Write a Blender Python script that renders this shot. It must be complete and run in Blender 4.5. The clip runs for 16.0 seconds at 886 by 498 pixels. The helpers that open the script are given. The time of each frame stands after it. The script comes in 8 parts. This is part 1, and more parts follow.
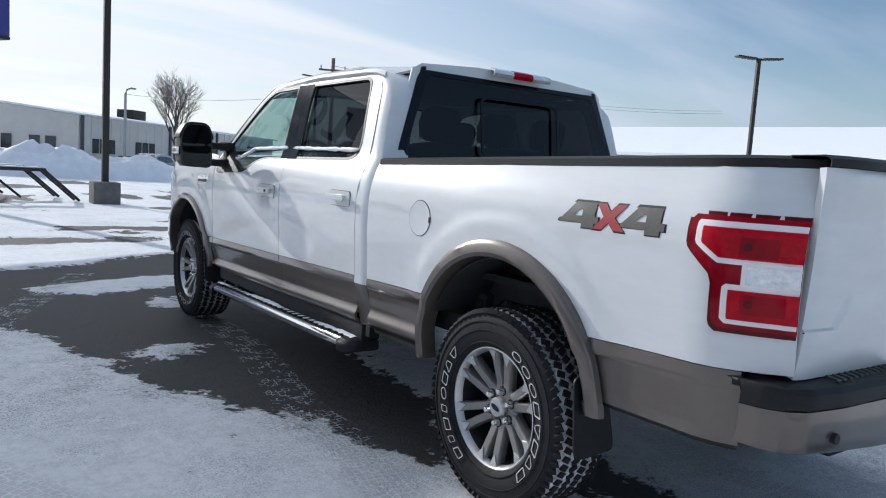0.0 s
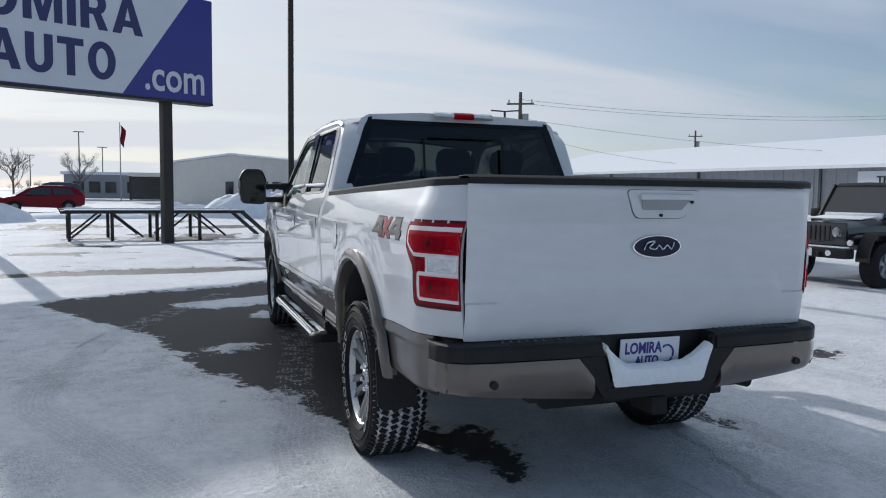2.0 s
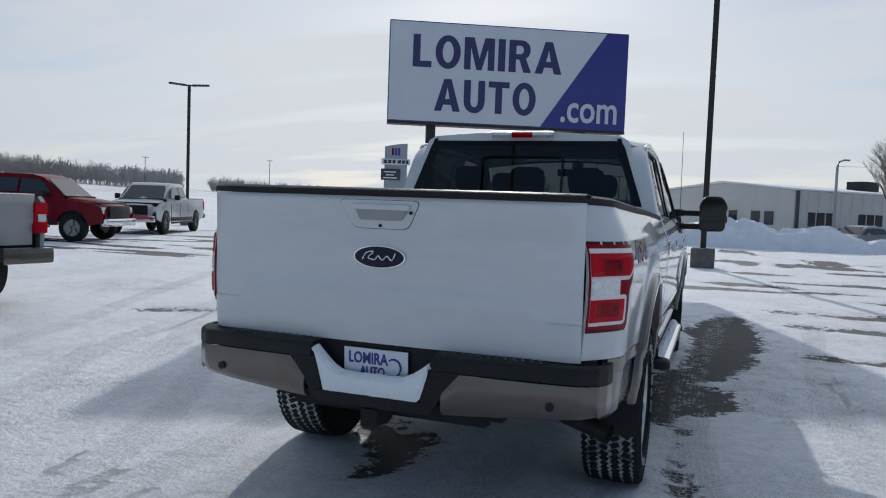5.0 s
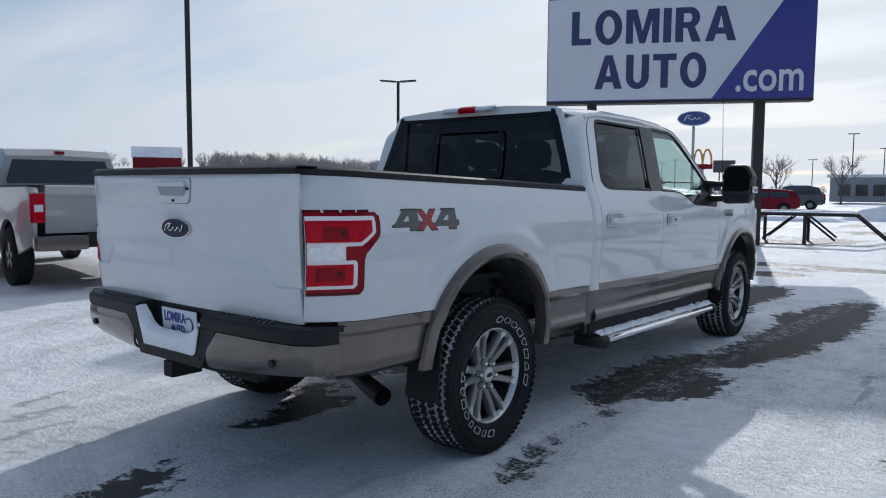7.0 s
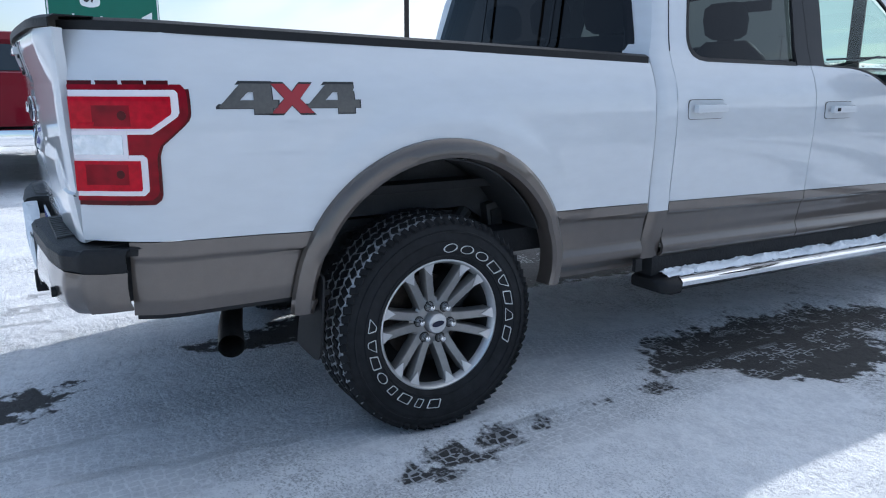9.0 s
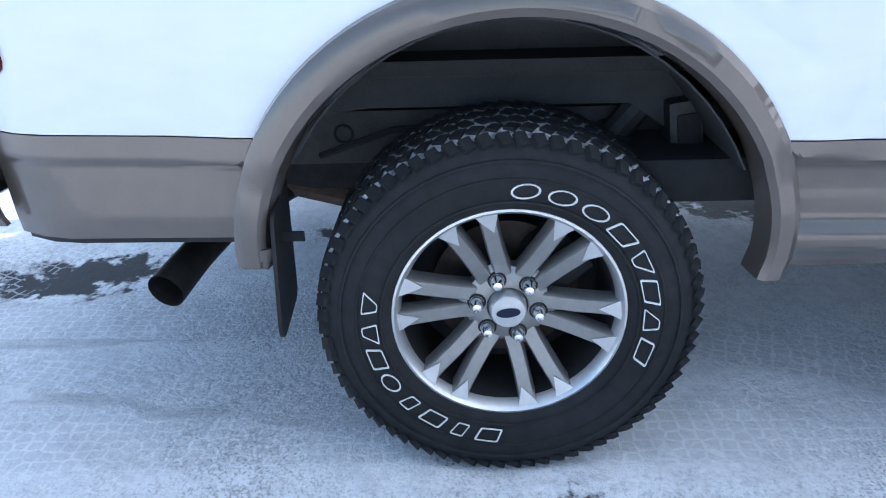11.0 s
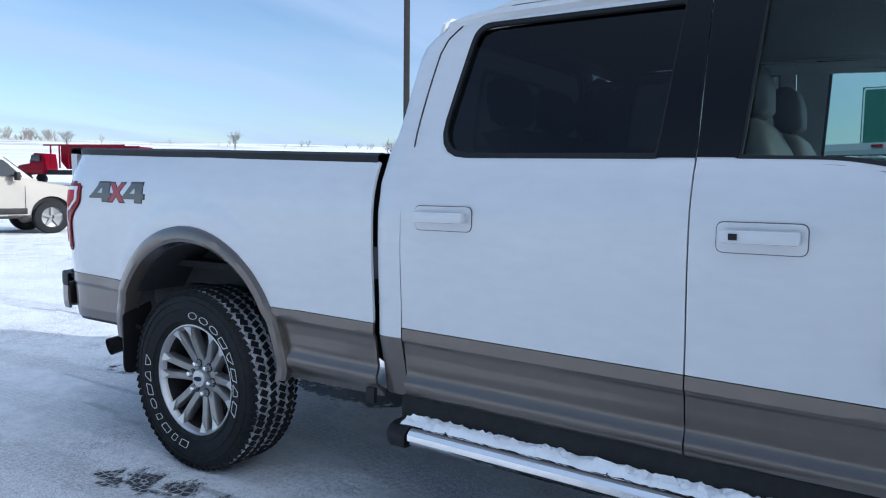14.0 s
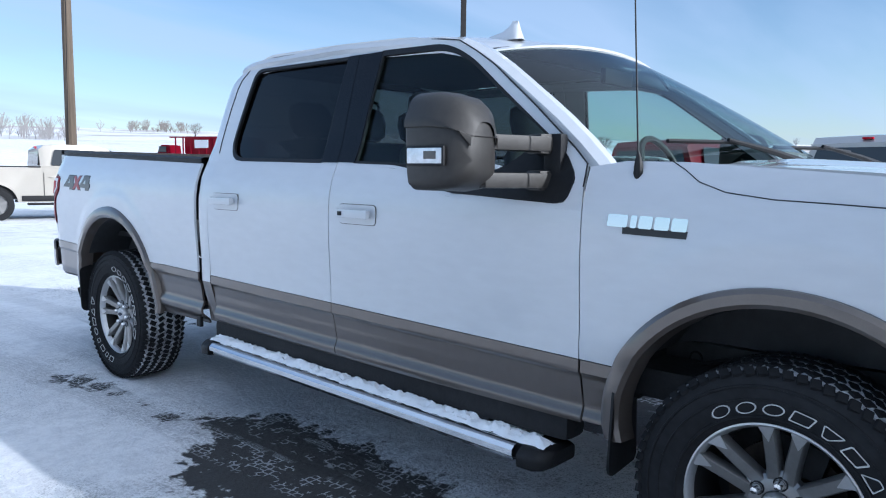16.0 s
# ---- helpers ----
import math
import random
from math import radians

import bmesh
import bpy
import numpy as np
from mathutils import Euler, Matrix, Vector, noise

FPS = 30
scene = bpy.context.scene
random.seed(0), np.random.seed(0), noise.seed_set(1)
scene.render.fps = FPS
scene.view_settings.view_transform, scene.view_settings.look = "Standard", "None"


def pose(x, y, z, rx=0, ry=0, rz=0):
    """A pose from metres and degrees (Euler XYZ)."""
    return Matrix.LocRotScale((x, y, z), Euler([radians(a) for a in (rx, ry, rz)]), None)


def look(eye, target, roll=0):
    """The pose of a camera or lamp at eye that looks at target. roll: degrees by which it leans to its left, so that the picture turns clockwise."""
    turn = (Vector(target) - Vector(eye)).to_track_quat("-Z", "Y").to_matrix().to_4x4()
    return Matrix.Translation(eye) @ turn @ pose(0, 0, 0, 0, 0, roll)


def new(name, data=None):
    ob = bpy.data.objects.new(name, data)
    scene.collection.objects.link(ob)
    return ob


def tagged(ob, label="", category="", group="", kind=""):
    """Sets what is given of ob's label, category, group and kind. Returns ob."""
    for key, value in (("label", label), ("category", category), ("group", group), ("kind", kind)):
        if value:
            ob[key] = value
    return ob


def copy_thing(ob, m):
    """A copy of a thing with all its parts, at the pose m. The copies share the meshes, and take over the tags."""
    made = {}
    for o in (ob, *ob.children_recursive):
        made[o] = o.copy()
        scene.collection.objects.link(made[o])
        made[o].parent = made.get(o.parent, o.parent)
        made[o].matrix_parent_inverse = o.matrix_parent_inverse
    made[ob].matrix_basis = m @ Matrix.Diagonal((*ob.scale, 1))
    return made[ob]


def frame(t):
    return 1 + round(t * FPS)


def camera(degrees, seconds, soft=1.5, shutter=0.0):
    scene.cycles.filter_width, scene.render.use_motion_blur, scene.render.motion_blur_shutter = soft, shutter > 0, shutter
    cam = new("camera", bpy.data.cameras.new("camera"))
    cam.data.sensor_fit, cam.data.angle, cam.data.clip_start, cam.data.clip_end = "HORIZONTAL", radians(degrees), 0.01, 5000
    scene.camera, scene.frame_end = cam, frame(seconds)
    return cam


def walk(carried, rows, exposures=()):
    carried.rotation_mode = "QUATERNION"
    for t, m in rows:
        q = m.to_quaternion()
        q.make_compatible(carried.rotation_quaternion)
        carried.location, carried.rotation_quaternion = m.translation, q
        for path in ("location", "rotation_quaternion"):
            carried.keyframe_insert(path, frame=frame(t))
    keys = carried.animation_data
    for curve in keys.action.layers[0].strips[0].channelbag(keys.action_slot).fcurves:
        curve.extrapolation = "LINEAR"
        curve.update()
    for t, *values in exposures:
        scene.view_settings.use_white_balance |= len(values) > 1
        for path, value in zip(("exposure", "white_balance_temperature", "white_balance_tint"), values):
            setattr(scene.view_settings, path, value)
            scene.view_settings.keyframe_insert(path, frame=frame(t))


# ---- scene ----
cam = camera(62.2, 16.0, 1.1)
PATH = [
    (0, (-2.874, -2.191, 1.344), (-1.699, -0.587, 1.131), 3.6),
    (0.5, (-2.725, -2.627, 1.338), (-1.647, -0.958, 1.114), 3.0),
    (1, (-2.558, -3.08, 1.372), (-1.593, -1.341, 1.155), 2.2),
    (1.5, (-2.246, -3.526, 1.371), (-1.418, -1.715, 1.184), 1.7),
    (2, (-1.842, -3.754, 1.385), (-1.178, -1.874, 1.23), 0.7),
    (2.5, (-1.354, -3.898, 1.395), (-0.892, -1.958, 1.246), 0.4),
    (3, (-0.829, -4.111, 1.391), (-0.579, -2.132, 1.239), 0.8),
    (3.5, (-0.304, -4.145, 1.396), (-0.298, -2.151, 1.246), 1.3),
    (4, (0.248, -4.225, 1.41), (0.001, -2.246, 1.256), 1.9),
    (4.5, (0.772, -4.094, 1.395), (0.286, -2.159, 1.265), 2.2),
    (7, (3.108, -3.081, 1.365), (1.862, -1.525, 1.2), 0.4),
    (7.5, (3.406, -2.727, 1.355), (2.047, -1.275, 1.144), 0.3),
    (8, (3.433, -2.285, 1.357), (1.974, -0.945, 1.083), 0.2),
    (8.5, (3.419, -1.806, 1.34), (1.848, -0.618, 0.995), 0.2),
    (9, (3.175, -1.336, 1.275), (1.511, -0.319, 0.83), 0.2),
    (11.5, (2.269, 0.247, 1.204), (0.472, 0.0, 0.361), -0.9),
    (12, (2.469, 0.713, 1.258), (0.652, 0.272, 0.547), 0.2),
    (12.5, (2.709, 1.271, 1.279), (0.889, 0.55, 0.872), 1.4),
    (13, (2.814, 1.703, 1.305), (1.045, 0.805, 1.05), 1.3),
    (13.5, (2.996, 2.186, 1.295), (1.278, 1.178, 1.111), 1.1),
    (14, (3.054, 2.663, 1.272), (1.384, 1.576, 1.099), 0.6),
    (14.5, (3.151, 3.178, 1.287), (1.53, 2.019, 1.122), 0.5),
    (15, (3.108, 3.623, 1.304), (1.535, 2.399, 1.138), 0.3),
    (15.5, (3.038, 4.11, 1.314), (1.521, 2.82, 1.128), 0.3),
    (16, (3.02, 4.596, 1.315), (1.537, 3.269, 1.11), 0.7),
]
EXPOSURES = [(0.0, -0.04, 6150, 10), (1.5, -0.32, 6150, 10), (3.5, -0.60, 6150, 10), (7.0, -0.38, 6050, 10), (8.3, -0.03, 5950, 10), (9.0, 0.37, 5850, 10), (11.5, 1.46, 5700, 10), (12.2, 1.10, 5700, 10), (13.0, 0.46, 5700, 10), (14.0, 0.38, 5650, 10), (16.0, 0.42, 5600, 10)]
walk(cam, [(t, look(eye, target, roll)) for t, eye, target, roll in PATH], EXPOSURES)

# ---- world, sun and sky ----
SUN_AZ, SUN_EL = 17.2, 22.7      # degrees: from +y towards -x; above the horizon
sun_way = Vector((-math.sin(radians(SUN_AZ)) * math.cos(radians(SUN_EL)), math.cos(radians(SUN_AZ)) * math.cos(radians(SUN_EL)), math.sin(radians(SUN_EL))))
sun = new("sun", bpy.data.lights.new("sun", "SUN"))
sun.data.energy, sun.data.angle, sun.data.color = 3.4, radians(0.6), (1.0, 0.96, 0.90)
sun.matrix_world = look(sun_way * 60, (0, 0, 0))

world = bpy.data.worlds.new("world")
scene.world = world
world.use_nodes = True
wn, wl = world.node_tree.nodes, world.node_tree.links
wn.clear()


def wnode(kind, **kw):
    n = wn.new(kind)
    for k, v in kw.items():
        n.inputs[k.replace("_", " ")].default_value = v
    return n


sky = wn.new("ShaderNodeTexSky")
sky.sky_type, sky.sun_disc = "NISHITA", False
sky.sun_elevation, sky.sun_rotation = radians(SUN_EL), radians(-SUN_AZ)
sky.air_density, sky.dust_density, sky.ozone_density = 1.0, 0.5, 2.0
coord = wn.new("ShaderNodeTexCoord")
sep = wn.new("ShaderNodeSeparateXYZ")
wl.new(coord.outputs["Generated"], sep.inputs[0])
up = wn.new("ShaderNodeMath"); up.operation = "ADD"; up.inputs[1].default_value = 0.16
wl.new(sep.outputs["Z"], up.inputs[0])
flat = wn.new("ShaderNodeVectorMath"); flat.operation = "DIVIDE"
comb = wn.new("ShaderNodeCombineXYZ")
for i in range(3):
    wl.new(up.outputs[0], comb.inputs[i])
wl.new(coord.outputs["Generated"], flat.inputs[0]); wl.new(comb.outputs[0], flat.inputs[1])
stretch = wn.new("ShaderNodeMapping")
stretch.inputs["Rotation"].default_value = (0, 0, radians(25)); stretch.inputs["Scale"].default_value = (0.55, 1.9, 1)
wl.new(flat.outputs[0], stretch.inputs[0])
cirrus = wnode("ShaderNodeTexNoise", Scale=1.15, Detail=6.0, Roughness=0.45, Distortion=0.3)
wl.new(stretch.outputs[0], cirrus.inputs["Vector"])
veil = wn.new("ShaderNodeMapRange")
veil.inputs["From Min"].default_value, veil.inputs["From Max"].default_value = 0.40, 0.66
wl.new(cirrus.outputs["Fac"], veil.inputs["Value"])
low = wn.new("ShaderNodeMapRange")          # thin cloud thickens towards the horizon
low.inputs["From Min"].default_value, low.inputs["From Max"].default_value = 0.45, 0.02
low.inputs["To Min"].default_value, low.inputs["To Max"].default_value = 0.55, 1.0
wl.new(sep.outputs["Z"], low.inputs["Value"])
amount = wn.new("ShaderNodeMath"); amount.operation = "MULTIPLY"
wl.new(veil.outputs[0], amount.inputs[0]); wl.new(low.outputs[0], amount.inputs[1])
toward = wn.new("ShaderNodeVectorMath"); toward.operation = "DOT_PRODUCT"
toward.inputs[1].default_value = sun_way
wl.new(coord.outputs["Generated"], toward.inputs[0])
glare = wn.new("ShaderNodeMapRange")
glare.inputs["From Min"].default_value, glare.inputs["From Max"].default_value, glare.inputs["To Max"].default_value = 0.25, 0.95, 0.62
wl.new(toward.outputs["Value"], glare.inputs["Value"])
mist = wn.new("ShaderNodeMapRange")
mist.inputs["From Min"].default_value, mist.inputs["From Max"].default_value, mist.inputs["To Max"].default_value = 0.26, 0.0, 0.24
wl.new(sep.outputs["Z"], mist.inputs["Value"])
hazy = wn.new("ShaderNodeMath"); hazy.operation = "ADD"
wl.new(glare.outputs[0], hazy.inputs[0]); wl.new(mist.outputs[0], hazy.inputs[1])
over = wn.new("ShaderNodeMapRange")         # unseen veil of thin cloud added overhead to brighten the shaded ground
over.interpolation_type = "SMOOTHSTEP"
over.inputs["From Min"].default_value, over.inputs["From Max"].default_value, over.inputs["To Max"].default_value = 0.40, 0.80, 1.18
wl.new(sep.outputs["Z"], over.inputs["Value"])
veiled = wn.new("ShaderNodeMath"); veiled.operation = "MAXIMUM"
wl.new(amount.outputs[0], veiled.inputs[0]); wl.new(over.outputs[0], veiled.inputs[1])
total = wn.new("ShaderNodeMath"); total.operation = "MULTIPLY_ADD"; total.use_clamp = True
total.inputs[1].default_value = 0.64
wl.new(veiled.outputs[0], total.inputs[0]); wl.new(hazy.outputs[0], total.inputs[2])
bright = wn.new("ShaderNodeMapRange")
bright.inputs["From Min"].default_value, bright.inputs["From Max"].default_value = 0.1, 0.95
wl.new(toward.outputs["Value"], bright.inputs["Value"])
lit = wn.new("ShaderNodeMixRGB")
lit.inputs["Color1"].default_value, lit.inputs["Color2"].default_value = (3.75, 4.6, 5.9, 1), (8.9, 9.0, 9.1, 1)
wl.new(bright.outputs[0], lit.inputs["Fac"])
cloud = wn.new("ShaderNodeMixRGB")
wl.new(lit.outputs[0], cloud.inputs["Color2"])
wl.new(total.outputs[0], cloud.inputs["Fac"]); wl.new(sky.outputs[0], cloud.inputs["Color1"])
back = wnode("ShaderNodeBackground", Strength=0.115)
wl.new(cloud.outputs[0], back.inputs["Color"])
wl.new(back.outputs[0], wn.new("ShaderNodeOutputWorld").inputs["Surface"])


# ---- materials ----
def material(name, color, rough=0.5, metal=0.0, coat=0.0, grain=0.0, grain_scale=40.0, bump=0.0, bump_scale=120.0, tint=None, stretch=(1, 1, 1), spec=0.5, coat_rough=0.04):
    """A principled surface with colour variation at two scales and fine relief."""
    m = bpy.data.materials.new(name)
    m.use_nodes = True
    n, l = m.node_tree.nodes, m.node_tree.links
    b = n["Principled BSDF"]
    b.inputs["Base Color"].default_value = (*color, 1)
    b.inputs["Roughness"].default_value, b.inputs["Metallic"].default_value = rough, metal
    b.inputs["Coat Weight"].default_value, b.inputs["Coat Roughness"].default_value = coat, coat_rough
    b.inputs["Specular IOR Level"].default_value = spec
    tc = n.new("ShaderNodeTexCoord")
    mp = n.new("ShaderNodeMapping"); mp.inputs["Scale"].default_value = stretch
    l.new(tc.outputs["Object"], mp.inputs[0])
    if grain:
        fine = n.new("ShaderNodeTexNoise"); fine.inputs["Scale"].default_value, fine.inputs["Detail"].default_value = grain_scale, 6
        broad = n.new("ShaderNodeTexNoise"); broad.inputs["Scale"].default_value, broad.inputs["Detail"].default_value = grain_scale / 14, 4
        l.new(mp.outputs[0], fine.inputs["Vector"]); l.new(mp.outputs[0], broad.inputs["Vector"])
        both = n.new("ShaderNodeMath"); both.operation = "ADD"
        l.new(fine.outputs["Fac"], both.inputs[0]); l.new(broad.outputs["Fac"], both.inputs[1])
        ramp = n.new("ShaderNodeMapRange")
        ramp.inputs["From Min"].default_value, ramp.inputs["From Max"].default_value = 0.7, 1.3
        l.new(both.outputs[0], ramp.inputs["Value"])
        mix = n.new("ShaderNodeMixRGB")
        dark = tint or tuple(c * (1 - grain) for c in color)
        mix.inputs["Color1"].default_value, mix.inputs["Color2"].default_value = (*dark, 1), (*(min(1, c * (1 + grain * 0.6)) for c in color), 1)
        l.new(ramp.outputs[0], mix.inputs["Fac"]); l.new(mix.outputs[0], b.inputs["Base Color"])
    if bump:
        nb = n.new("ShaderNodeTexNoise"); nb.inputs["Scale"].default_value, nb.inputs["Detail"].default_value = bump_scale, 5
        l.new(mp.outputs[0], nb.inputs["Vector"])
        bp = n.new("ShaderNodeBump"); bp.inputs["Strength"].default_value, bp.inputs["Distance"].default_value = bump, 0.01
        l.new(nb.outputs["Fac"], bp.inputs["Height"]); l.new(bp.outputs[0], b.inputs["Normal"])
    return m


def glass(name, tint):
    """Thin tinted pane: light passes straight through, and it mirrors by Fresnel."""
    m = bpy.data.materials.new(name)
    m.use_nodes = True
    n, l = m.node_tree.nodes, m.node_tree.links
    n.clear()
    t, g, f, x, o = (n.new("ShaderNode" + k) for k in ("BsdfTransparent", "BsdfGlossy", "LayerWeight", "MixShader", "OutputMaterial"))
    t.inputs["Color"].default_value = (*tint, 1)
    g.inputs["Roughness"].default_value = 0.01
    power, scale = n.new("ShaderNodeMath"), n.new("ShaderNodeMath")
    power.operation, scale.operation = "POWER", "MULTIPLY_ADD"
    power.inputs[1].default_value, scale.inputs[1].default_value, scale.inputs[2].default_value = 5.0, 0.95, 0.038
    f.inputs["Blend"].default_value = 0.5
    l.new(f.outputs["Facing"], power.inputs[0]); l.new(power.outputs[0], scale.inputs[0])
    l.new(scale.outputs[0], x.inputs[0]); l.new(t.outputs[0], x.inputs[1]); l.new(g.outputs[0], x.inputs[2]); l.new(x.outputs[0], o.inputs[0])
    return m


WHITE = material("white_paint", (0.65, 0.66, 0.67), 0.35, 0, 1.0, 0.05, 9, 0.035, 2.5, stretch=(1, 1, 3.2), coat_rough=0.02)
BEIGE = material("stone_gray_paint", (0.124, 0.102, 0.087), 0.30, 0.45, 1.0, 0.08, 300, coat_rough=0.03)
BLACK = material("black_plastic", (0.013, 0.013, 0.014), 0.5, 0, 0, 0.3, 60, 0.15, 600, spec=0.3)
GLOSS = material("gloss_black", (0.005, 0.005, 0.006), 0.12, 0, 0.1, spec=0.22)
DARK = material("underbody_black", (0.012, 0.012, 0.013), 0.8, 0, 0, 0.5, 30, 0.3, 80)
RUST = material("underbody_rust", (0.09, 0.06, 0.045), 0.8, 0.2, 0, 0.5, 40, 0.4, 120)
RUBBER = material("tyre_rubber", (0.019, 0.0195, 0.021), 0.70, 0, 0, 0.4, 35, 0.2, 250, spec=0.18)
LETTER = material("raised_white_rubber", (0.62, 0.61, 0.59), 0.7, 0, 0, 0.2, 60)
ALLOY = material("painted_alloy", (0.27, 0.263, 0.255), 0.36, 0.70, 0.3, 0.12, 60)
MACHINED = material("machined_alloy", (0.60, 0.60, 0.60), 0.36, 0.85, 0.3, 0.08, 90)
MIRROR_SHELL = material("satin_mirror_shell", (0.040, 0.036, 0.032), 0.5, 0.1, 0.05, 0.2, 50, 0.1, 400)
LINER = material("arch_liner_felt", (0.030, 0.031, 0.033), 0.7, 0, 0, 0.35, 18, 0.3, 160)
FRAME = material("dusty_frame_black", (0.040, 0.039, 0.038), 0.6, 0.1, 0, 0.5, 22, 0.2, 90)
SHIELD = material("dull_heat_shield", (0.16, 0.15, 0.14), 0.6, 0.5, 0, 0.5, 14, 0.3, 40)
# alloy darkened by colour to give the shade between the spokes
ALLOY_SHADED = material("shaded_alloy_barrel", (0.055, 0.054, 0.053), 0.4, 0.6, 0.1, 0.2, 40)
STEEL_EDGE = material("scuffed_rib", (0.10, 0.10, 0.10), 0.5, 0, 0, 0.4, 40)
STEEL = material("brake_steel", (0.07, 0.055, 0.047), 0.55, 0.8, 0, 0.5, 40)
CHROME = material("chrome", (0.82, 0.83, 0.84), 0.08, 1.0)
TINTED = glass("privacy_glass", (0.070, 0.074, 0.078))
CLEAR = glass("clear_glass", (0.60, 0.74, 0.72))
LENS_RED = material("red_lens", (0.52, 0.0005, 0.014), 0.45, 0, 0.3, 0.35, 55, spec=0.05)
LENS_DEEP = material("deep_red_lens", (0.30, 0.0005, 0.010), 0.4, 0, 0.3, 0.5, 16, spec=0.05)
LENS_DARK = material("dark_red_reflector", (0.10, 0.001, 0.002), 0.4, 0, 0.3, 0.4, 40, spec=0.1)
LENS_PINK = material("pale_red_light_pipe", (0.86, 0.78, 0.78), 0.3, 0, 0.4, 0.06, 25)
LENS_CLEAR = material("clear_lamp_lens", (0.82, 0.83, 0.84), 0.15, 0.35, 1.0, 0.25, 45, 0.5, 60)
BADGE_BLUE = material("badge_blue", (0.006, 0.010, 0.032), 0.3, 0, 0.2, spec=0.2)
BADGE_GRAY = material("decal_gray", (0.11, 0.10, 0.088), 0.4, 0.2, 0.3, 0.2, 80)
# the gate's white grayed down: recess shade put into the colour
SHADED = material("white_plastic_in_shade", (0.34, 0.35, 0.36), 0.5, 0, 0.2, 0.05, 20)
BADGE_DARK = material("decal_dark", (0.02, 0.02, 0.02), 0.4)
DECAL_RED = material("decal_red", (0.34, 0.02, 0.025), 0.4, 0, 0.3)
SEAT = material("dark_leather", (0.035, 0.034, 0.034), 0.5, 0, 0, 0.2, 50, 0.2, 300)
SEAT_TAN = material("gray_leather", (0.06, 0.055, 0.05), 0.5, 0, 0, 0.2, 50, 0.2, 300)
MIRROR_GLASS = material("dim_mirror_glass", (0.03, 0.034, 0.034), 0.04, 1.0)
TRIM = material("interior_trim", (0.07, 0.068, 0.065), 0.7, 0, 0, 0.15, 60)
SNOW = material("snow", (0.92, 0.93, 0.94), 0.7, 0, 0, 0.04, 30, 0.6, 45)
FLECKED = material("snow_flecked_rubber", (0.72, 0.73, 0.75), 0.8, 0, 0, 0.2, 55, 0.4, 80, tint=(0.015, 0.015, 0.016))
PIPE = material("sooty_steel", (0.035, 0.033, 0.031), 0.55, 0.6, 0, 0.5, 30, 0.2, 90)
SNOW_BANK = material("ploughed_snow", (0.80, 0.82, 0.86), 0.75, 0, 0, 0.12, 3.0, 1.0, 5)
PLATE = material("plate_white", (0.72, 0.73, 0.76), 0.4)
SIGN_WHITE = material("sign_white", (0.62, 0.64, 0.68), 0.4, 0, 0, 0.06, 1.5)
SIGN_BLUE = material("sign_blue", (0.035, 0.04, 0.24), 0.4, 0, 0, 0.08, 1.5)
SIGN_NAVY = material("sign_letter_navy", (0.03, 0.033, 0.12), 0.45)
POST = material("dark_bronze_steel", (0.035, 0.03, 0.026), 0.55, 0.3, 0, 0.25, 9)
CONCRETE = material("concrete", (0.16, 0.15, 0.14), 0.9, 0, 0, 0.3, 6, 0.4, 60)
GALV = material("galvanised", (0.35, 0.36, 0.37), 0.5, 0.5, 0, 0.15, 12)
WOOD = material("weathered_pole_wood", (0.14, 0.105, 0.075), 0.85, 0, 0, 0.35, 8, 0.4, 40, stretch=(1, 1, 0.1))
GREEN = material("sign_green", (0.0, 0.12, 0.075), 0.5, 0, 0, 0.08, 2)
SIDING = material("metal_siding", (0.62, 0.60, 0.56), 0.55, 0.1, 0, 0.08, 1.5)
SIDING_GRAY = material("gray_metal_siding", (0.27, 0.28, 0.30), 0.55, 0.1, 0, 0.08, 1.5)
PLINTH = material("dark_plinth", (0.07, 0.075, 0.08), 0.8, 0, 0, 0.2, 1.5)
WINDOW = material("dark_window", (0.02, 0.025, 0.03), 0.12, 0, 0.5)
BARK = material("bark", (0.10, 0.085, 0.072), 0.9, 0, 0, 0.3, 6)
TWIG = material("bare_twigs", (0.24, 0.215, 0.195), 0.9, 0, 0, 0.3, 3)
RED_PAINT = material("dark_red_paint", (0.17, 0.002, 0.012), 0.4, 0.0, 0.2, 0.08, 3, spec=0.1)
WORK_WHITE = material("white_truck_paint", (0.52, 0.53, 0.54), 0.35, 0, 0.6, 0.1, 6)
PALE_SILVER = material("pale_silver_paint", (0.40, 0.40, 0.40), 0.32, 0.4, 1.0, 0.05, 40)
CHAMPAGNE = material("champagne_paint", (0.46, 0.42, 0.36), 0.32, 0.4, 1.0, 0.05, 40)
DARK_PAINT = material("black_car_paint", (0.012, 0.013, 0.016), 0.3, 0.1, 1.0, 0.1, 3)
GRAPHITE = material("graphite_car_paint", (0.05, 0.053, 0.058), 0.35, 0.3, 1.0, 0.1, 3)


# ---- mesh helpers ----
def part(name, bm, mat, parent=None, label="", smooth=True, angle=35):
    """Links a bmesh as one mesh object, under parent if one is given."""
    me = bpy.data.meshes.new(name)
    bmesh.ops.recalc_face_normals(bm, faces=bm.faces)
    bm.to_mesh(me)
    bm.free()
    for m in (mat if isinstance(mat, (list, tuple)) else (mat,)):
        me.materials.append(m)
    if smooth:
        me.polygons.foreach_set("use_smooth", [True] * len(me.polygons))
        me.set_sharp_from_angle(angle=radians(angle))
    ob = new(name, me)
    if parent:
        ob.parent = parent
    if label:
        tagged(ob, label)
    return ob


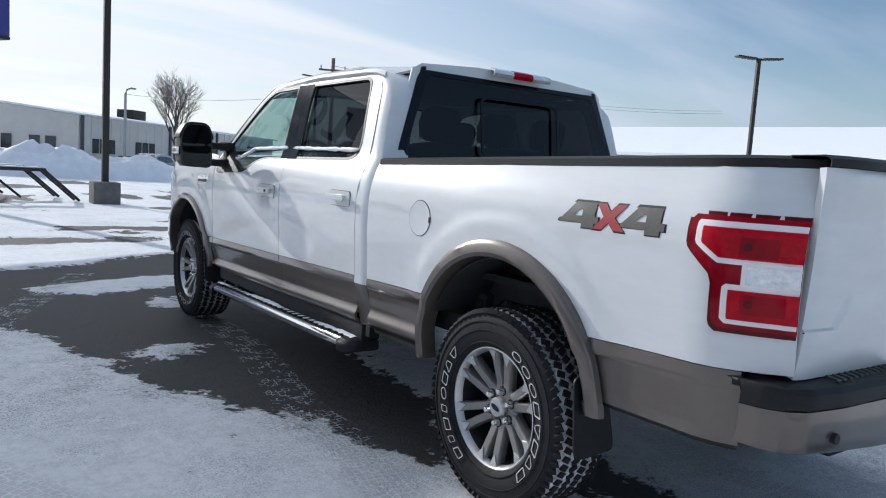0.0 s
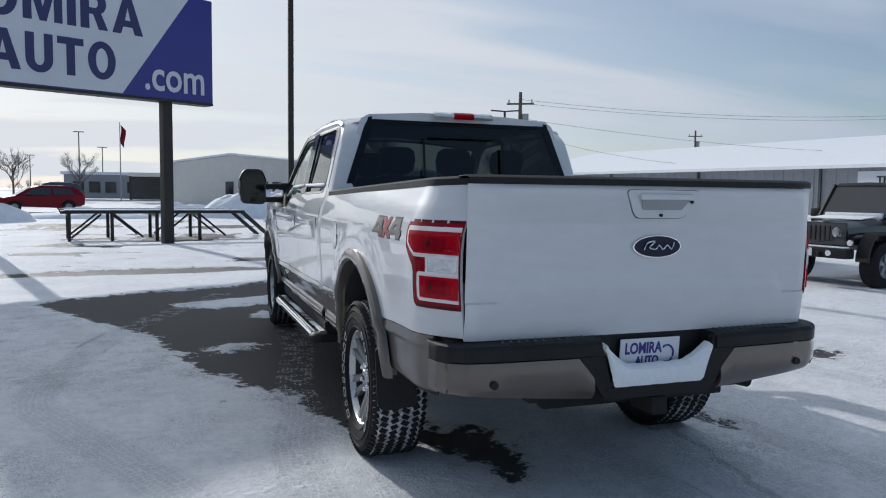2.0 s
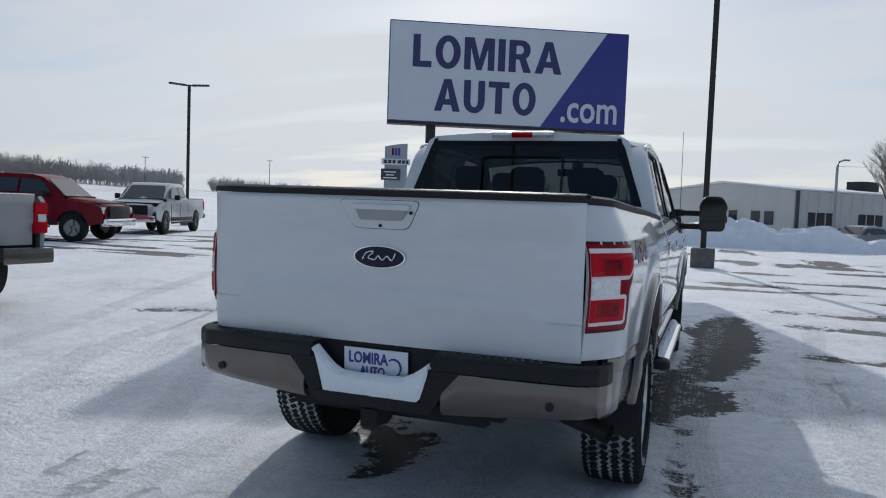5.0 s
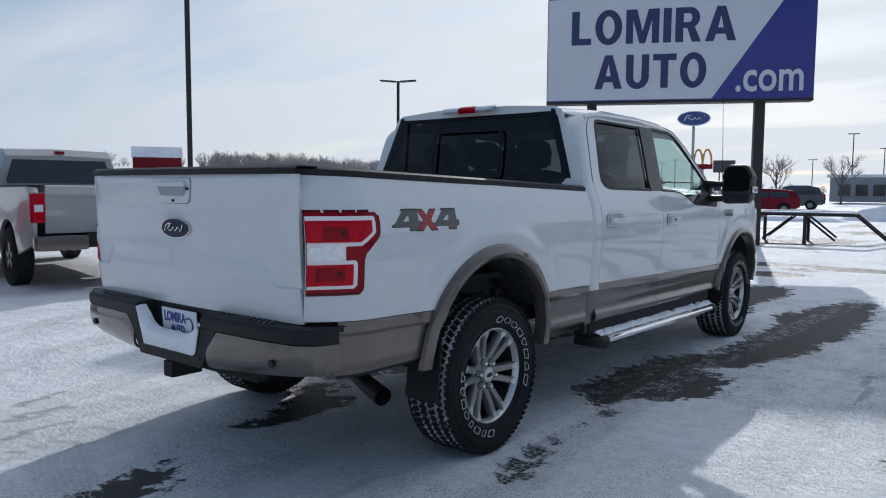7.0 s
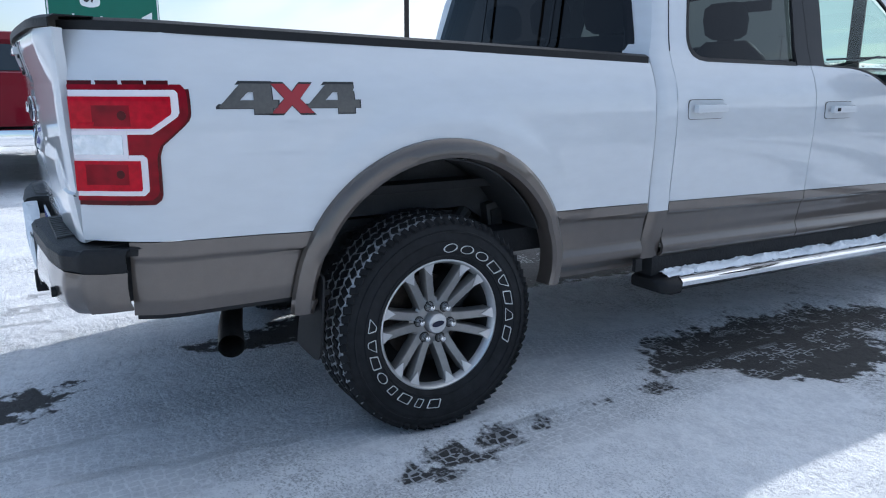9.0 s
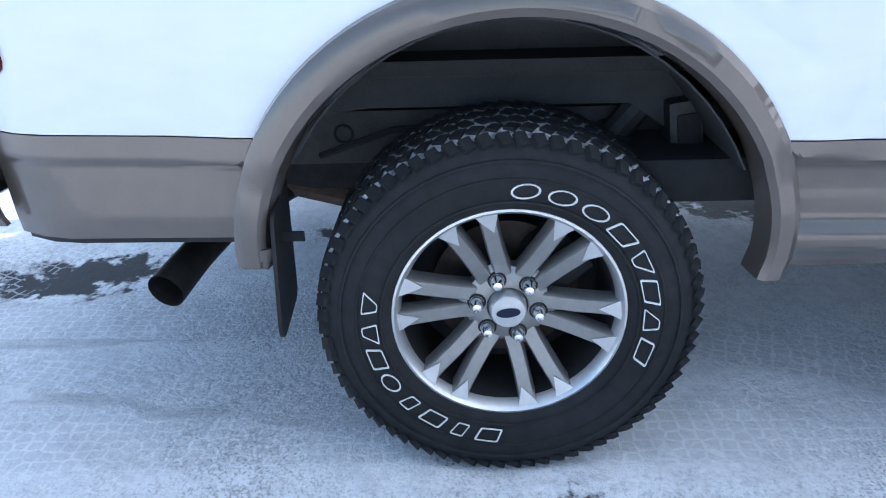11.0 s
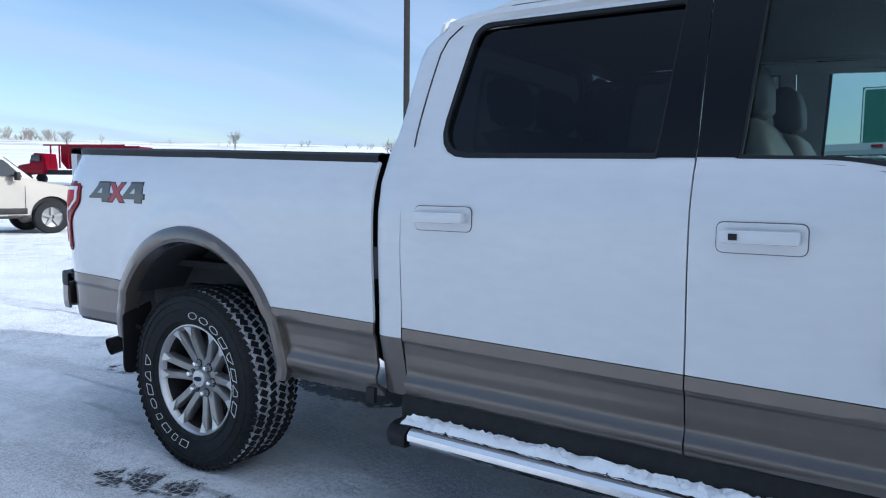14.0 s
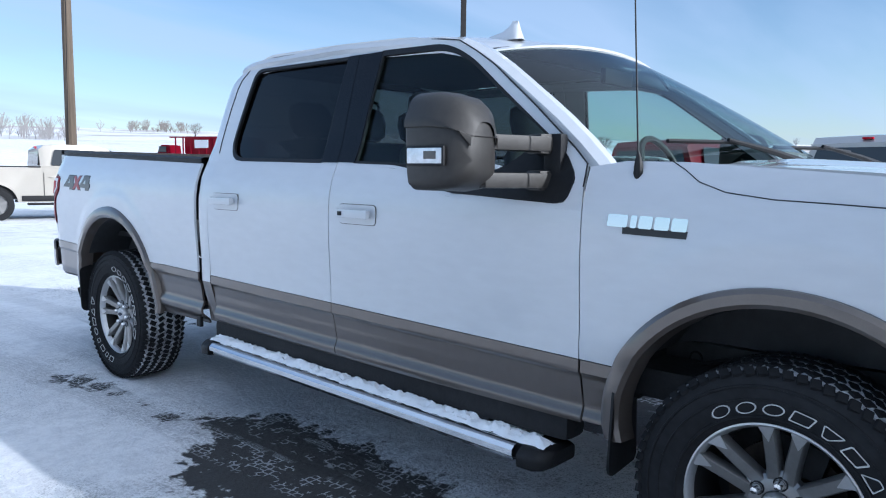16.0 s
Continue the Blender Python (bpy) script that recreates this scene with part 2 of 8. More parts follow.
def thing(name, label, category, at=(0, 0, 0), turn=0.0, group="", kind=""):
    ob = new(name)
    ob.empty_display_size = 0.2
    ob.matrix_world = pose(*at, 0, 0, turn)
    return tagged(ob, label, category, group, kind)


def box(bm, c, s, bevel=0.0, m=None):
    """A bevelled block of size s about c."""
    vs = bmesh.ops.create_cube(bm, size=1, matrix=(m or Matrix.Identity(4)) @ Matrix.Translation(c) @ Matrix.Diagonal((*s, 1)))["verts"]
    if bevel:
        es = list({e for v in vs for e in v.link_edges})
        bmesh.ops.bevel(bm, geom=es, offset=bevel, segments=2, affect="EDGES", profile=0.7)
    return bm


def block(c, s, bevel=0.0, m=None):
    return box(bmesh.new(), c, s, bevel, m)


def grid(pts, bm=None, closed=False):
    """A sheet from rows of points."""
    bm = bm or bmesh.new()
    vs = [[bm.verts.new(p) for p in row] for row in pts]
    for a, b in zip(vs, vs[1:]):
        n = len(a)
        for j in range(n if closed else n - 1):
            k = (j + 1) % n
            if len({a[j].co.to_tuple(5), a[k].co.to_tuple(5), b[k].co.to_tuple(5), b[j].co.to_tuple(5)}) > 2:
                bm.faces.new((a[j], a[k], b[k], b[j]))
    return bm


def thick(bm, t, inside=(0, 1.9, 0.9)):
    """Gives a sheet its thickness, on the side towards a point inside."""
    bmesh.ops.remove_doubles(bm, verts=bm.verts, dist=1e-5)
    bmesh.ops.recalc_face_normals(bm, faces=bm.faces)
    bm.normal_update()
    c = Vector(inside)
    if sum(f.calc_area() * f.normal.dot(f.calc_center_median() - c) for f in bm.faces) < 0:
        bmesh.ops.reverse_faces(bm, faces=bm.faces)
        bm.normal_update()
    front, rim = bm.faces[:], [e for e in bm.edges if len(e.link_faces) == 1]
    back = {v: bm.verts.new(v.co - v.normal * t) for v in bm.verts[:]}
    for f in front:
        bm.faces.new([back[v] for v in reversed(f.verts)])
    for e in rim:
        f = e.link_faces[0]
        u, w = (lp.vert for lp in [lp for lp in f.loops if lp.edge == e][0:1] for lp in (lp, lp.link_loop_next))
        bm.faces.new((w, u, back[u], back[w]))
    return bm


def tube(bm, pts, r, segs=8, cap=True):
    """A round bar along points; r may be one radius or one for each point."""
    pts = [Vector(p) for p in pts]
    rs = r if isinstance(r, (list, tuple)) else [r] * len(pts)
    rings = []
    for i, p in enumerate(pts):
        d = (pts[min(i + 1, len(pts) - 1)] - pts[max(i - 1, 0)]).normalized()
        u = d.cross(Vector((0, 0, 1)) if abs(d.z) < 0.9 else Vector((1, 0, 0))).normalized()
        v = d.cross(u)
        rings.append([bm.verts.new(p + rs[i] * (math.cos(a) * u + math.sin(a) * v)) for a in [k * math.tau / segs for k in range(segs)]])
    for a, b in zip(rings, rings[1:]):
        for j in range(segs):
            bm.faces.new((a[j], a[(j + 1) % segs], b[(j + 1) % segs], b[j]))
    if cap:
        bm.faces.new(rings[0]); bm.faces.new(rings[-1])
    return bm


def lathe(profile, segs=48, bm=None):
    """Turns a profile of (x, r) about the x axis."""
    bm = bm or bmesh.new()
    return grid([[(x, r * math.cos(a), r * math.sin(a)) for a in [k * math.tau / segs for k in range(segs)]] for x, r in profile], bm, closed=True)


def prism(outline, place, depth, holes=(), bm=None, inside=(0, 1.9, 0.9)):
    """Fills a flat outline (with holes), sets it by place(u, v) and gives it depth along the normal."""
    bm = bm or bmesh.new()
    es = []
    for loop in (outline, *holes):
        vs = [bm.verts.new((u, v, 0)) for u, v in loop]
        es += [bm.edges.new((a, b)) for a, b in zip(vs, vs[1:] + vs[:1])]
    bmesh.ops.triangle_fill(bm, edges=es, use_beauty=True, use_dissolve=False, normal=(0, 0, 1))
    for v in bm.verts:
        v.co = Vector(place(v.co.x, v.co.y))
    if depth:
        thick(bm, depth, inside)
    return bm


def rounded(pts, r, n=5):
    """An outline with its corners rounded; r may be one radius or one for each corner."""
    out = []
    k = len(pts)
    for i in range(k):
        p, a, b = (Vector((*pts[j % k], 0)) for j in (i, i - 1, i + 1))
        rr = r[i] if isinstance(r, (list, tuple)) else r
        d1, d2 = (a - p), (b - p)
        rr = min(rr, 0.48 * d1.length, 0.48 * d2.length)
        s, e = p + d1.normalized() * rr, p + d2.normalized() * rr
        for j in range(n + 1):
            t = j / n
            q = (1 - t) ** 2 * s + 2 * t * (1 - t) * p + t * t * e
            out.append((q.x, q.y))
    return out


def lettering(body, height, width, depth=0.004, fat=0.0):
    """A mesh of words in the built-in font, height tall and width wide, from (0, 0) in the x, z plane, facing -y."""
    cu = bpy.data.curves.new("lettering", "FONT")
    cu.body, cu.size, cu.extrude, cu.offset, cu.resolution_u = body, 1.0, 0.05, fat, 3
    ob = new("lettering", cu)
    bpy.context.view_layer.update()
    me = bpy.data.meshes.new_from_object(ob.evaluated_get(bpy.context.evaluated_depsgraph_get()))
    bpy.data.objects.remove(ob)
    bm = bmesh.new()
    bm.from_mesh(me)
    lo = [min(v.co[i] for v in bm.verts) for i in range(3)]
    hi = [max(v.co[i] for v in bm.verts) for i in range(3)]
    for v in bm.verts:
        x, y, z = ((v.co[i] - lo[i]) / (hi[i] - lo[i]) for i in range(3))
        v.co = (x * width, -z * depth, y * height)
    return bm


def curved(pts, n=6):
    """A smooth line through points."""
    q = [Vector(p) for p in [pts[0], *pts, pts[-1]]]
    out = []
    for a, b, c, d in zip(q, q[1:], q[2:], q[3:]):
        for k in range(n):
            t = k / n
            out.append(0.5 * (2 * b + (c - a) * t + (2 * a - 5 * b + 4 * c - d) * t * t + (3 * b - a - 3 * c + d) * t ** 3))
    return out + [q[-1]]


def moved(bm, m):
    bmesh.ops.transform(bm, matrix=m, verts=bm.verts)
    return bm


def value_noise(x, y, seed=0):
    """Smooth lattice noise for arrays of places, 0 to 1."""
    xi, yi = np.floor(x).astype(np.int64), np.floor(y).astype(np.int64)
    fx, fy = x - xi, y - yi
    fx, fy = fx * fx * (3 - 2 * fx), fy * fy * (3 - 2 * fy)

    def h(a, b):
        n = (a * 374761393 + b * 668265263 + seed * 1442695041) & 0xFFFFFFFF
        n = ((n ^ (n >> 13)) * 1274126177) & 0xFFFFFFFF
        return ((n ^ (n >> 16)) & 0xFFFF) / 65535.0
    return (h(xi, yi) * (1 - fx) + h(xi + 1, yi) * fx) * (1 - fy) + (h(xi, yi + 1) * (1 - fx) + h(xi + 1, yi + 1) * fx) * fy


def fbm(x, y, seed=0, octaves=4):
    s, a, t = 0, 0.5, 0
    for i in range(octaves):
        s, t = s + a * value_noise(x * 2 ** i + 17 * i, y * 2 ** i - 9 * i, seed + i), t + a
        a *= 0.55
    return s / t


# ---- ground ----
def ground_axis(lo, hi, step, far):
    mid = list(np.arange(lo, hi + step / 2, step))
    a, b, s = lo, hi, step
    left, right = [], []
    while a > -far or b < far:
        s *= 1.13
        a, b = a - s, b + s
        left.append(a); right.append(b)
    return np.array(left[::-1] + mid + right)


gx, gy = ground_axis(-8.5, 5.0, 0.055, 3000), ground_axis(-4.5, 10.5, 0.055, 3000)
GX, GY = np.meshgrid(gx, gy, indexing="ij")


def smooth(a, b, v):
    t = np.clip((v - a) / (b - a), 0, 1)
    return t * t * (3 - 2 * t)


def ground_rise(x, y):
    """Fields that climb away from the lot, most of all behind it."""
    d = np.hypot(x, y)
    az = np.degrees(np.arctan2(-x, y))
    slope = np.interp(az, (-180, -120, -60, 0, 25, 50, 75, 100, 130, 180), (0.058, 0.02, 0.0, 0.0, 0.0, 0.026, 0.036, 0.045, 0.060, 0.058))
    return slope * np.clip(d - 45, 0, 420) * smooth(40, 120, d)


def patch(corners):
    """How far inside an outline a place lies, in metres; below 0 outside."""
    inside = np.zeros_like(GX, bool)
    far = np.full_like(GX, 1e9)
    for (x0, y0), (x1, y1) in zip(corners, corners[1:] + corners[:1]):
        t = np.clip(((GX - x0) * (x1 - x0) + (GY - y0) * (y1 - y0)) / ((x1 - x0) ** 2 + (y1 - y0) ** 2), 0, 1)
        far = np.minimum(far, np.hypot(GX - x0 - t * (x1 - x0), GY - y0 - t * (y1 - y0)))
        if y0 != y1:
            inside ^= ((y0 > GY) != (y1 > GY)) & (GX < (x1 - x0) * (GY - y0) / (y1 - y0) + x0)
    return np.where(inside, far, -far)


def spot(cx, cy, rx, ry, turn=0.0):
    c, s = math.cos(radians(turn)), math.sin(radians(turn))
    u, v = (GX - cx) * c + (GY - cy) * s, -(GX - cx) * s + (GY - cy) * c
    return (1 - np.sqrt((u / rx) ** 2 + (v / ry) ** 2)) * min(rx, ry)


# bare wet asphalt: metres inside its edge, below 0 under snow
wob = fbm(GX * 1.3, GY * 1.3, 3, 5) - 0.5
streak = fbm(GX * 0.45 + 3, GY * 1.5, 11, 6)
far_patch = (streak - 0.575) * 4.0 - 2.0 * (1 - smooth(7.5, 10.5, GY)) - 2.0 * smooth(26, 40, np.hypot(GX, GY))
bare = np.maximum.reduce([
    patch([(-0.82, 0.30), (-1.04, 0.83), (-1.24, 1.29), (-1.49, 1.73), (-1.78, 2.1), (-1.94, 2.83), (-2.12, 3.54), (-2.44, 4.2), (-2.92, 4.9), (-3.5, 5.95), (-2.6, 6.7), (-1.4, 7.0), (-0.5, 7.7), (0.6, 8.0), (0.7, 5.2), (-0.2, 3.6), (-0.35, 1.2)]),
    patch([(0.94, 1.02), (0.74, 1.35), (0.70, 2.25), (0.80, 2.6), (1.0, 3.1), (1.10, 4.1), (1.0, 5.4), (1.05, 6.3), (1.72, 7.3), (1.87, 5.65), (1.77, 4.1), (1.72, 3.5), (1.62, 3.05), (1.40, 2.62), (1.63, 2.30), (1.52, 1.75), (1.33, 1.48), (1.12, 1.42), (1.12, 1.0)]),
    patch([(-0.55, 0.16), (-0.13, 0.17), (-0.13, -0.1), (-0.16, -0.5), (-0.24, -0.66), (-0.39, -0.66), (-0.48, -0.32), (-0.60, -0.12), (-0.80, 0.30), (-0.62, 0.40)]), patch([(1.10, 1.1), (1.13, 0.46), (1.22, -0.28), (1.28, -0.28), (1.20, 0.46), (1.19, 1.1)]), spot(-0.02, -1.5, 0.10, 0.42, 21), spot(3.5, 2.9, 0.45, 0.16, -60), spot(3.2, 1.2, 0.35, 0.12, 0),
    spot(-2.4, 9.4, 2.6, 0.45, 5), spot(3.6, 6.6, 1.3, 0.25, 0), spot(4.5, 8.2, 1.8, 0.3, 4), spot(2.9, 4.3, 0.5, 0.14, 0), spot(-4.8, 3.4, 0.3, 0.12, 30), far_patch])
islet = np.maximum.reduce([spot(-1.42, 2.87, 0.24, 0.20, 20), spot(-0.9, 5.7, 0.95, 0.34, 12), spot(-1.0, 4.6, 0.12, 0.2, 0), spot(1.42, 2.5, 0.16, 0.10, 0)])
bare = np.minimum(bare, -islet) + wob * 0.34
bare = np.clip(bare, -1, 1)
cover = smooth(-0.10, 0.06, bare)


def track(points, half, strength=1.0):
    """A wheel's way over the lot: how strongly it shows, the place across it and the way along it."""
    best, side, run = np.full_like(GX, 1e9), np.zeros_like(GX), np.zeros_like(GX)
    pts = [np.array(p, float) for p in points]
    for _ in range(2):          # round the corners off
        pts = [pts[0]] + [q for a, b in zip(pts, pts[1:]) for q in (a * 0.75 + b * 0.25, a * 0.25 + b * 0.75)] + [pts[-1]]
    gone = 0.0
    for (x0, y0), (x1, y1) in zip(pts, pts[1:]):
        n = math.hypot(x1 - x0, y1 - y0)
        ux, uy = (x1 - x0) / n, (y1 - y0) / n
        t = np.clip((GX - x0) * ux + (GY - y0) * uy, 0, n)
        d = np.hypot(GX - x0 - t * ux, GY - y0 - t * uy)
        hit = d < best
        best = np.where(hit, d, best)
        side = np.where(hit, ((GX - x0) * uy - (GY - y0) * ux) / half, side)
        run = np.where(hit, gone + t, run)
        gone += n
    return strength * smooth(half * 1.25, half * 0.85, best) * smooth(0.0, 0.25, run) * smooth(gone, gone - 0.5, run), side, run, best


ways = [
    track([(-0.88, 4.1), (-0.88, 2.84), (-0.99, 2.19), (-1.07, 1.75), (-1.13, 1.41), (-1.13, 0.9), (-1.27, 0.27), (-1.29, -0.12), (-1.3, -1.2), (-1.15, -3.0), (-0.8, -6.0)], 0.13),
    track([(-1.3, 6.6), (-1.68, 5.69), (-2.05, 4.9), (-2.24, 4.49), (-2.6, 3.2), (-2.85, 1.5), (-2.52, 0.9), (-2.14, 0.2), (-1.8, -0.5), (-1.5, -1.6), (-1.3, -3.5)], 0.13),
    track([(0.75, 2.4), (0.66, 1.2), (0.48, 0.74), (0.34, 0.29), (0.27, -0.2), (0.29, -0.9), (0.3, -2.0), (0.5, -4.0)], 0.12),
    track([(1.5, 7.5), (1.3, 4.6), (1.19, 3.77), (1.15, 2.4), (1.18, 1.24), (1.22, 0.63), (1.25, 0.12), (1.30, -0.3), (1.36, -0.9), (1.45, -1.8)], 0.12),
    track([(0.86, 3.9), (0.86, 1.0), (0.87, -1.0), (0.9, -5.0)], 0.13, 0.8), track([(-0.86, -0.2), (-0.87, -1.4), (-0.84, -5.0)], 0.13, 0.7),
    track([(2.6, 7), (2.2, 3.5), (2.15, 1.0), (2.3, -2.5)], 0.13, 0.6), track([(-9.1, 12.4), (-5.63, 5.93), (-4.2, 2.6), (-4.04, 1.47), (-3.25, -0.02), (-2.4, -2.0)], 0.15, 0.9), track([(-10.1, 14.3), (-8.33, 9.72), (-6.63, 5.27), (-5.56, 2.97), (-4.89, 1.52), (-4.2, -1.0)], 0.15, 0.9),
    track([(-11.0, 15.2), (-5.39, 5.2), (-3.37, 1.59), (-2.9, 0.2)], 0.17, 0.7), track([(-5.72, 8.88), (-3.96, 6.06), (-2.77, 3.85), (-2.5, 2.9)], 0.16, 0.7), track([(-1.91, -1.07), (-0.94, -1.39), (0.6, -1.9)], 0.13, 0.9), track([(0.51, -1.76), (0.59, -1.05), (0.82, -0.26), (1.03, 0.27)], 0.11, 0.8), track([(2.3, 3.2), (2.6, 1.66), (2.92, 0.59), (3.3, -1.2)], 0.13, 0.7),
    track([(-0.7, -1.0), (-0.95, -1.5), (-1.4, -2.5), (-2.6, -4.2)], 0.13, 0.9), track([(3.4, 9), (3.1, 4), (3.4, -1)], 0.13, 0.5)]
tracks, across, along, lead = np.zeros_like(GX), np.zeros_like(GX), np.zeros_like(GX), np.full_like(GX, -1e9)
for strong, side, run, off in ways:
    first = strong - 0.01 * off > lead
    lead = np.where(first, strong - 0.01 * off, lead)
    across, along = np.where(first, side, across), np.where(first, run, along)
    tracks = np.maximum(tracks, strong)
thin_snow = np.clip(0.14 * smooth(-0.30, 0.35, patch([(0.35, 0.2), (1.25, 0.1), (1.35, 1.2), (1.9, 3.6), (2.2, 6.5), (0.2, 6.0), (0.1, 2.0)])) + 0.9 * smooth(0.50, 0.66, fbm(GX * 0.55 + 4, GY * 0.4, 31, 5)) + 0.7 * smooth(-0.25, 0.0, bare) + 0.9 * smooth(-0.12, 0.08, spot(1.04, -0.68, 0.22, 0.16, 20)), 0, 1)
lumps = fbm(GX * 2.2, GY * 2.2, 21, 5)
near = smooth(60, 12, np.hypot(GX, GY))
GZ = ground_rise(GX, GY) + near * ((1 - cover) * (0.012 + 0.03 * (lumps - 0.4)) - 0.003 * tracks) - 0.006
GZ += smooth(45, 400, np.hypot(GX, GY)) * 3.0 * (fbm(GX / 160, GY / 160, 5, 3) - 0.5)
GZ -= 0.012 * smooth(0.55, 0.2, np.hypot((np.abs(GX) - 0.86) / 0.5, np.minimum(np.abs(GY), np.abs(GY - 3.985)) / 0.5))

nx, ny = len(gx), len(gy)
gm = bpy.data.meshes.new("ground")
idx = np.arange(nx * ny).reshape(nx, ny)
quads = np.stack([idx[:-1, :-1], idx[1:, :-1], idx[1:, 1:], idx[:-1, 1:]], -1).reshape(-1, 4)
gm.vertices.add(nx * ny); gm.vertices.foreach_set("co", np.stack([GX, GY, GZ], -1).ravel())
gm.loops.add(quads.size); gm.loops.foreach_set("vertex_index", quads.ravel())
gm.polygons.add(len(quads)); gm.polygons.foreach_set("loop_start", np.arange(0, quads.size, 4))
gm.polygons.foreach_set("use_smooth", np.ones(len(quads), bool))
gm.update()
for key, values in (("bare", bare), ("track", tracks), ("across", across), ("along", along), ("thin", thin_snow)):
    gm.attributes.new(key, "FLOAT", "POINT").data.foreach_set("value", values.ravel().astype(np.float32))
ground = tagged(new("ground", gm), "snow-dusted asphalt car lot with bare wet patches and tyre tracks", "ground", "", "structure")

GROUND = bpy.data.materials.new("snowy_asphalt")
GROUND.use_nodes = True
gn, gl = GROUND.node_tree.nodes, GROUND.node_tree.links
gb = gn["Principled BSDF"]


def gnode(kind, op=None, **kw):
    n = gn.new(kind)
    if op:
        n.operation = op
    for k, v in kw.items():
        n.inputs[k.replace("_", " ")].default_value = v
    return n


def gmath(op, a, b, clamp=False):
    n = gnode("ShaderNodeMath", op)
    n.use_clamp = clamp
    for i, v in enumerate((a, b)):
        if isinstance(v, (int, float)):
            n.inputs[i].default_value = v
        else:
            gl.new(v, n.inputs[i])
    return n.outputs[0]


def gmix(fac, a, b):
    n = gnode("ShaderNodeMixRGB")
    for i, v in enumerate((fac, a, b)):
        if isinstance(v, tuple):
            n.inputs[i].default_value = (*v, 1)
        else:
            gl.new(v, n.inputs[i])
    return n.outputs[0]


def gnoise(scale, detail=5, rough=0.6):
    n = gnode("ShaderNodeTexNoise", Scale=scale, Detail=detail, Roughness=rough)
    gl.new(gpos.outputs["Position"], n.inputs["Vector"])
    return n.outputs["Fac"]


gpos = gnode("ShaderNodeNewGeometry")
a_bare, a_track, a_across, a_along, a_thin = (gn.new("ShaderNodeAttribute") for _ in range(5))
a_thin.attribute_name = "thin"
a_bare.attribute_name, a_track.attribute_name, a_across.attribute_name, a_along.attribute_name = "bare", "track", "across", "along"
crumb, grit, drift, field = gnoise(9, 6, 0.65), gnoise(90, 4), gnoise(1.6, 5), gnoise(0.02, 5)
edge = gmath("ADD", a_bare.outputs["Fac"], gmath("ADD", gmath("MULTIPLY", gmath("SUBTRACT", crumb, 0.5), 0.55), gmath("MULTIPLY", gmath("SUBTRACT", drift, 0.5), 0.45)))
split = gn.new("ShaderNodeSeparateXYZ")
gl.new(gpos.outputs["Position"], split.inputs[0])
tread = gnode("ShaderNodeCombineXYZ")          # honeycomb of lugs along each wheel's way
gl.new(gmath("MULTIPLY", a_across.outputs["Fac"], 3.6), tread.inputs["X"])
gl.new(gmath("MULTIPLY", a_along.outputs["Fac"], 25.0), tread.inputs["Y"])
cells = gnode("ShaderNodeTexVoronoi", Scale=1.0, Randomness=0.45)
cells.feature = "DISTANCE_TO_EDGE"
gl.new(tread.outputs[0], cells.inputs["Vector"])
shown = gmath("MULTIPLY", a_track.outputs["Fac"], gmath("GREATER_THAN", a_track.outputs["Fac"], 0.4))
worn = gmath("GREATER_THAN", gmath("ADD", drift, gmath("MULTIPLY", crumb, 0.4)), 0.50)
lug = gmath("MULTIPLY", gmath("MULTIPLY", gmath("GREATER_THAN", cells.outputs["Distance"], 0.10), shown), worn)
ridge = gmath("MULTIPLY", gmath("MULTIPLY", gmath("LESS_THAN", cells.outputs["Distance"], 0.10), shown), worn)
mask = gnode("ShaderNodeMapRange", From_Min=-0.01, From_Max=0.035)
gl.new(edge, mask.inputs["Value"])
specks = gmath("MULTIPLY", gmath("GREATER_THAN", gmath("ADD", crumb, gmath("MULTIPLY", drift, 0.5)), 0.99), 0.7)
bare_all = gmath("MAXIMUM", mask.outputs[0], specks, True)
asphalt = gmix(grit, (0.028, 0.028, 0.03), (0.075, 0.073, 0.07))
packed = gmix(drift, (0.89, 0.895, 0.91), (0.95, 0.95, 0.955))
grain = gnode("ShaderNodeMapRange", From_Min=0.44, From_Max=0.64, To_Max=0.46)
gl.new(gmath("MULTIPLY", gmath("ADD", gnoise(34, 5, 0.7), crumb), 0.5), grain.inputs["Value"])
packed = gmix(grain.outputs[0], packed, (0.56, 0.57, 0.60))
fleck = gnode("ShaderNodeMapRange", From_Min=0.50, From_Max=0.62, To_Max=0.50)
gl.new(gnoise(120, 3, 0.6), fleck.inputs["Value"])
thin = gnode("ShaderNodeMapRange", From_Min=0.46, From_Max=0.60, To_Max=1.0)
gl.new(gnoise(0.9, 4, 0.6), thin.inputs["Value"])
packed = gmix(gmath("MULTIPLY", fleck.outputs[0], thin.outputs[0]), packed, (0.22, 0.23, 0.25))
scuff = gnode("ShaderNodeMapRange", From_Min=0.50, From_Max=0.64, To_Max=0.62)      # dusted places where the asphalt shows as dark crumbs
gl.new(gmath("ADD", gmath("MULTIPLY", gnoise(60, 4, 0.75), 0.62), gmath("MULTIPLY", gnoise(3.1, 4, 0.6), 0.38)), scuff.inputs["Value"])
packed = gmix(gmath("MULTIPLY", scuff.outputs[0], a_thin.outputs["Fac"]), packed, (0.07, 0.07, 0.075))
packed = gmix(gmath("MULTIPLY", lug, 0.30), packed, (0.42, 0.43, 0.45))
dusted = gmix(gmath("MULTIPLY", gmath("MULTIPLY", ridge, gmath("GREATER_THAN", crumb, 0.52)), 0.6), asphalt, (0.72, 0.73, 0.75))
surface = gmix(bare_all, packed, dusted)
stubble = gnode("ShaderNodeMapRange", From_Min=0.47, From_Max=0.60)
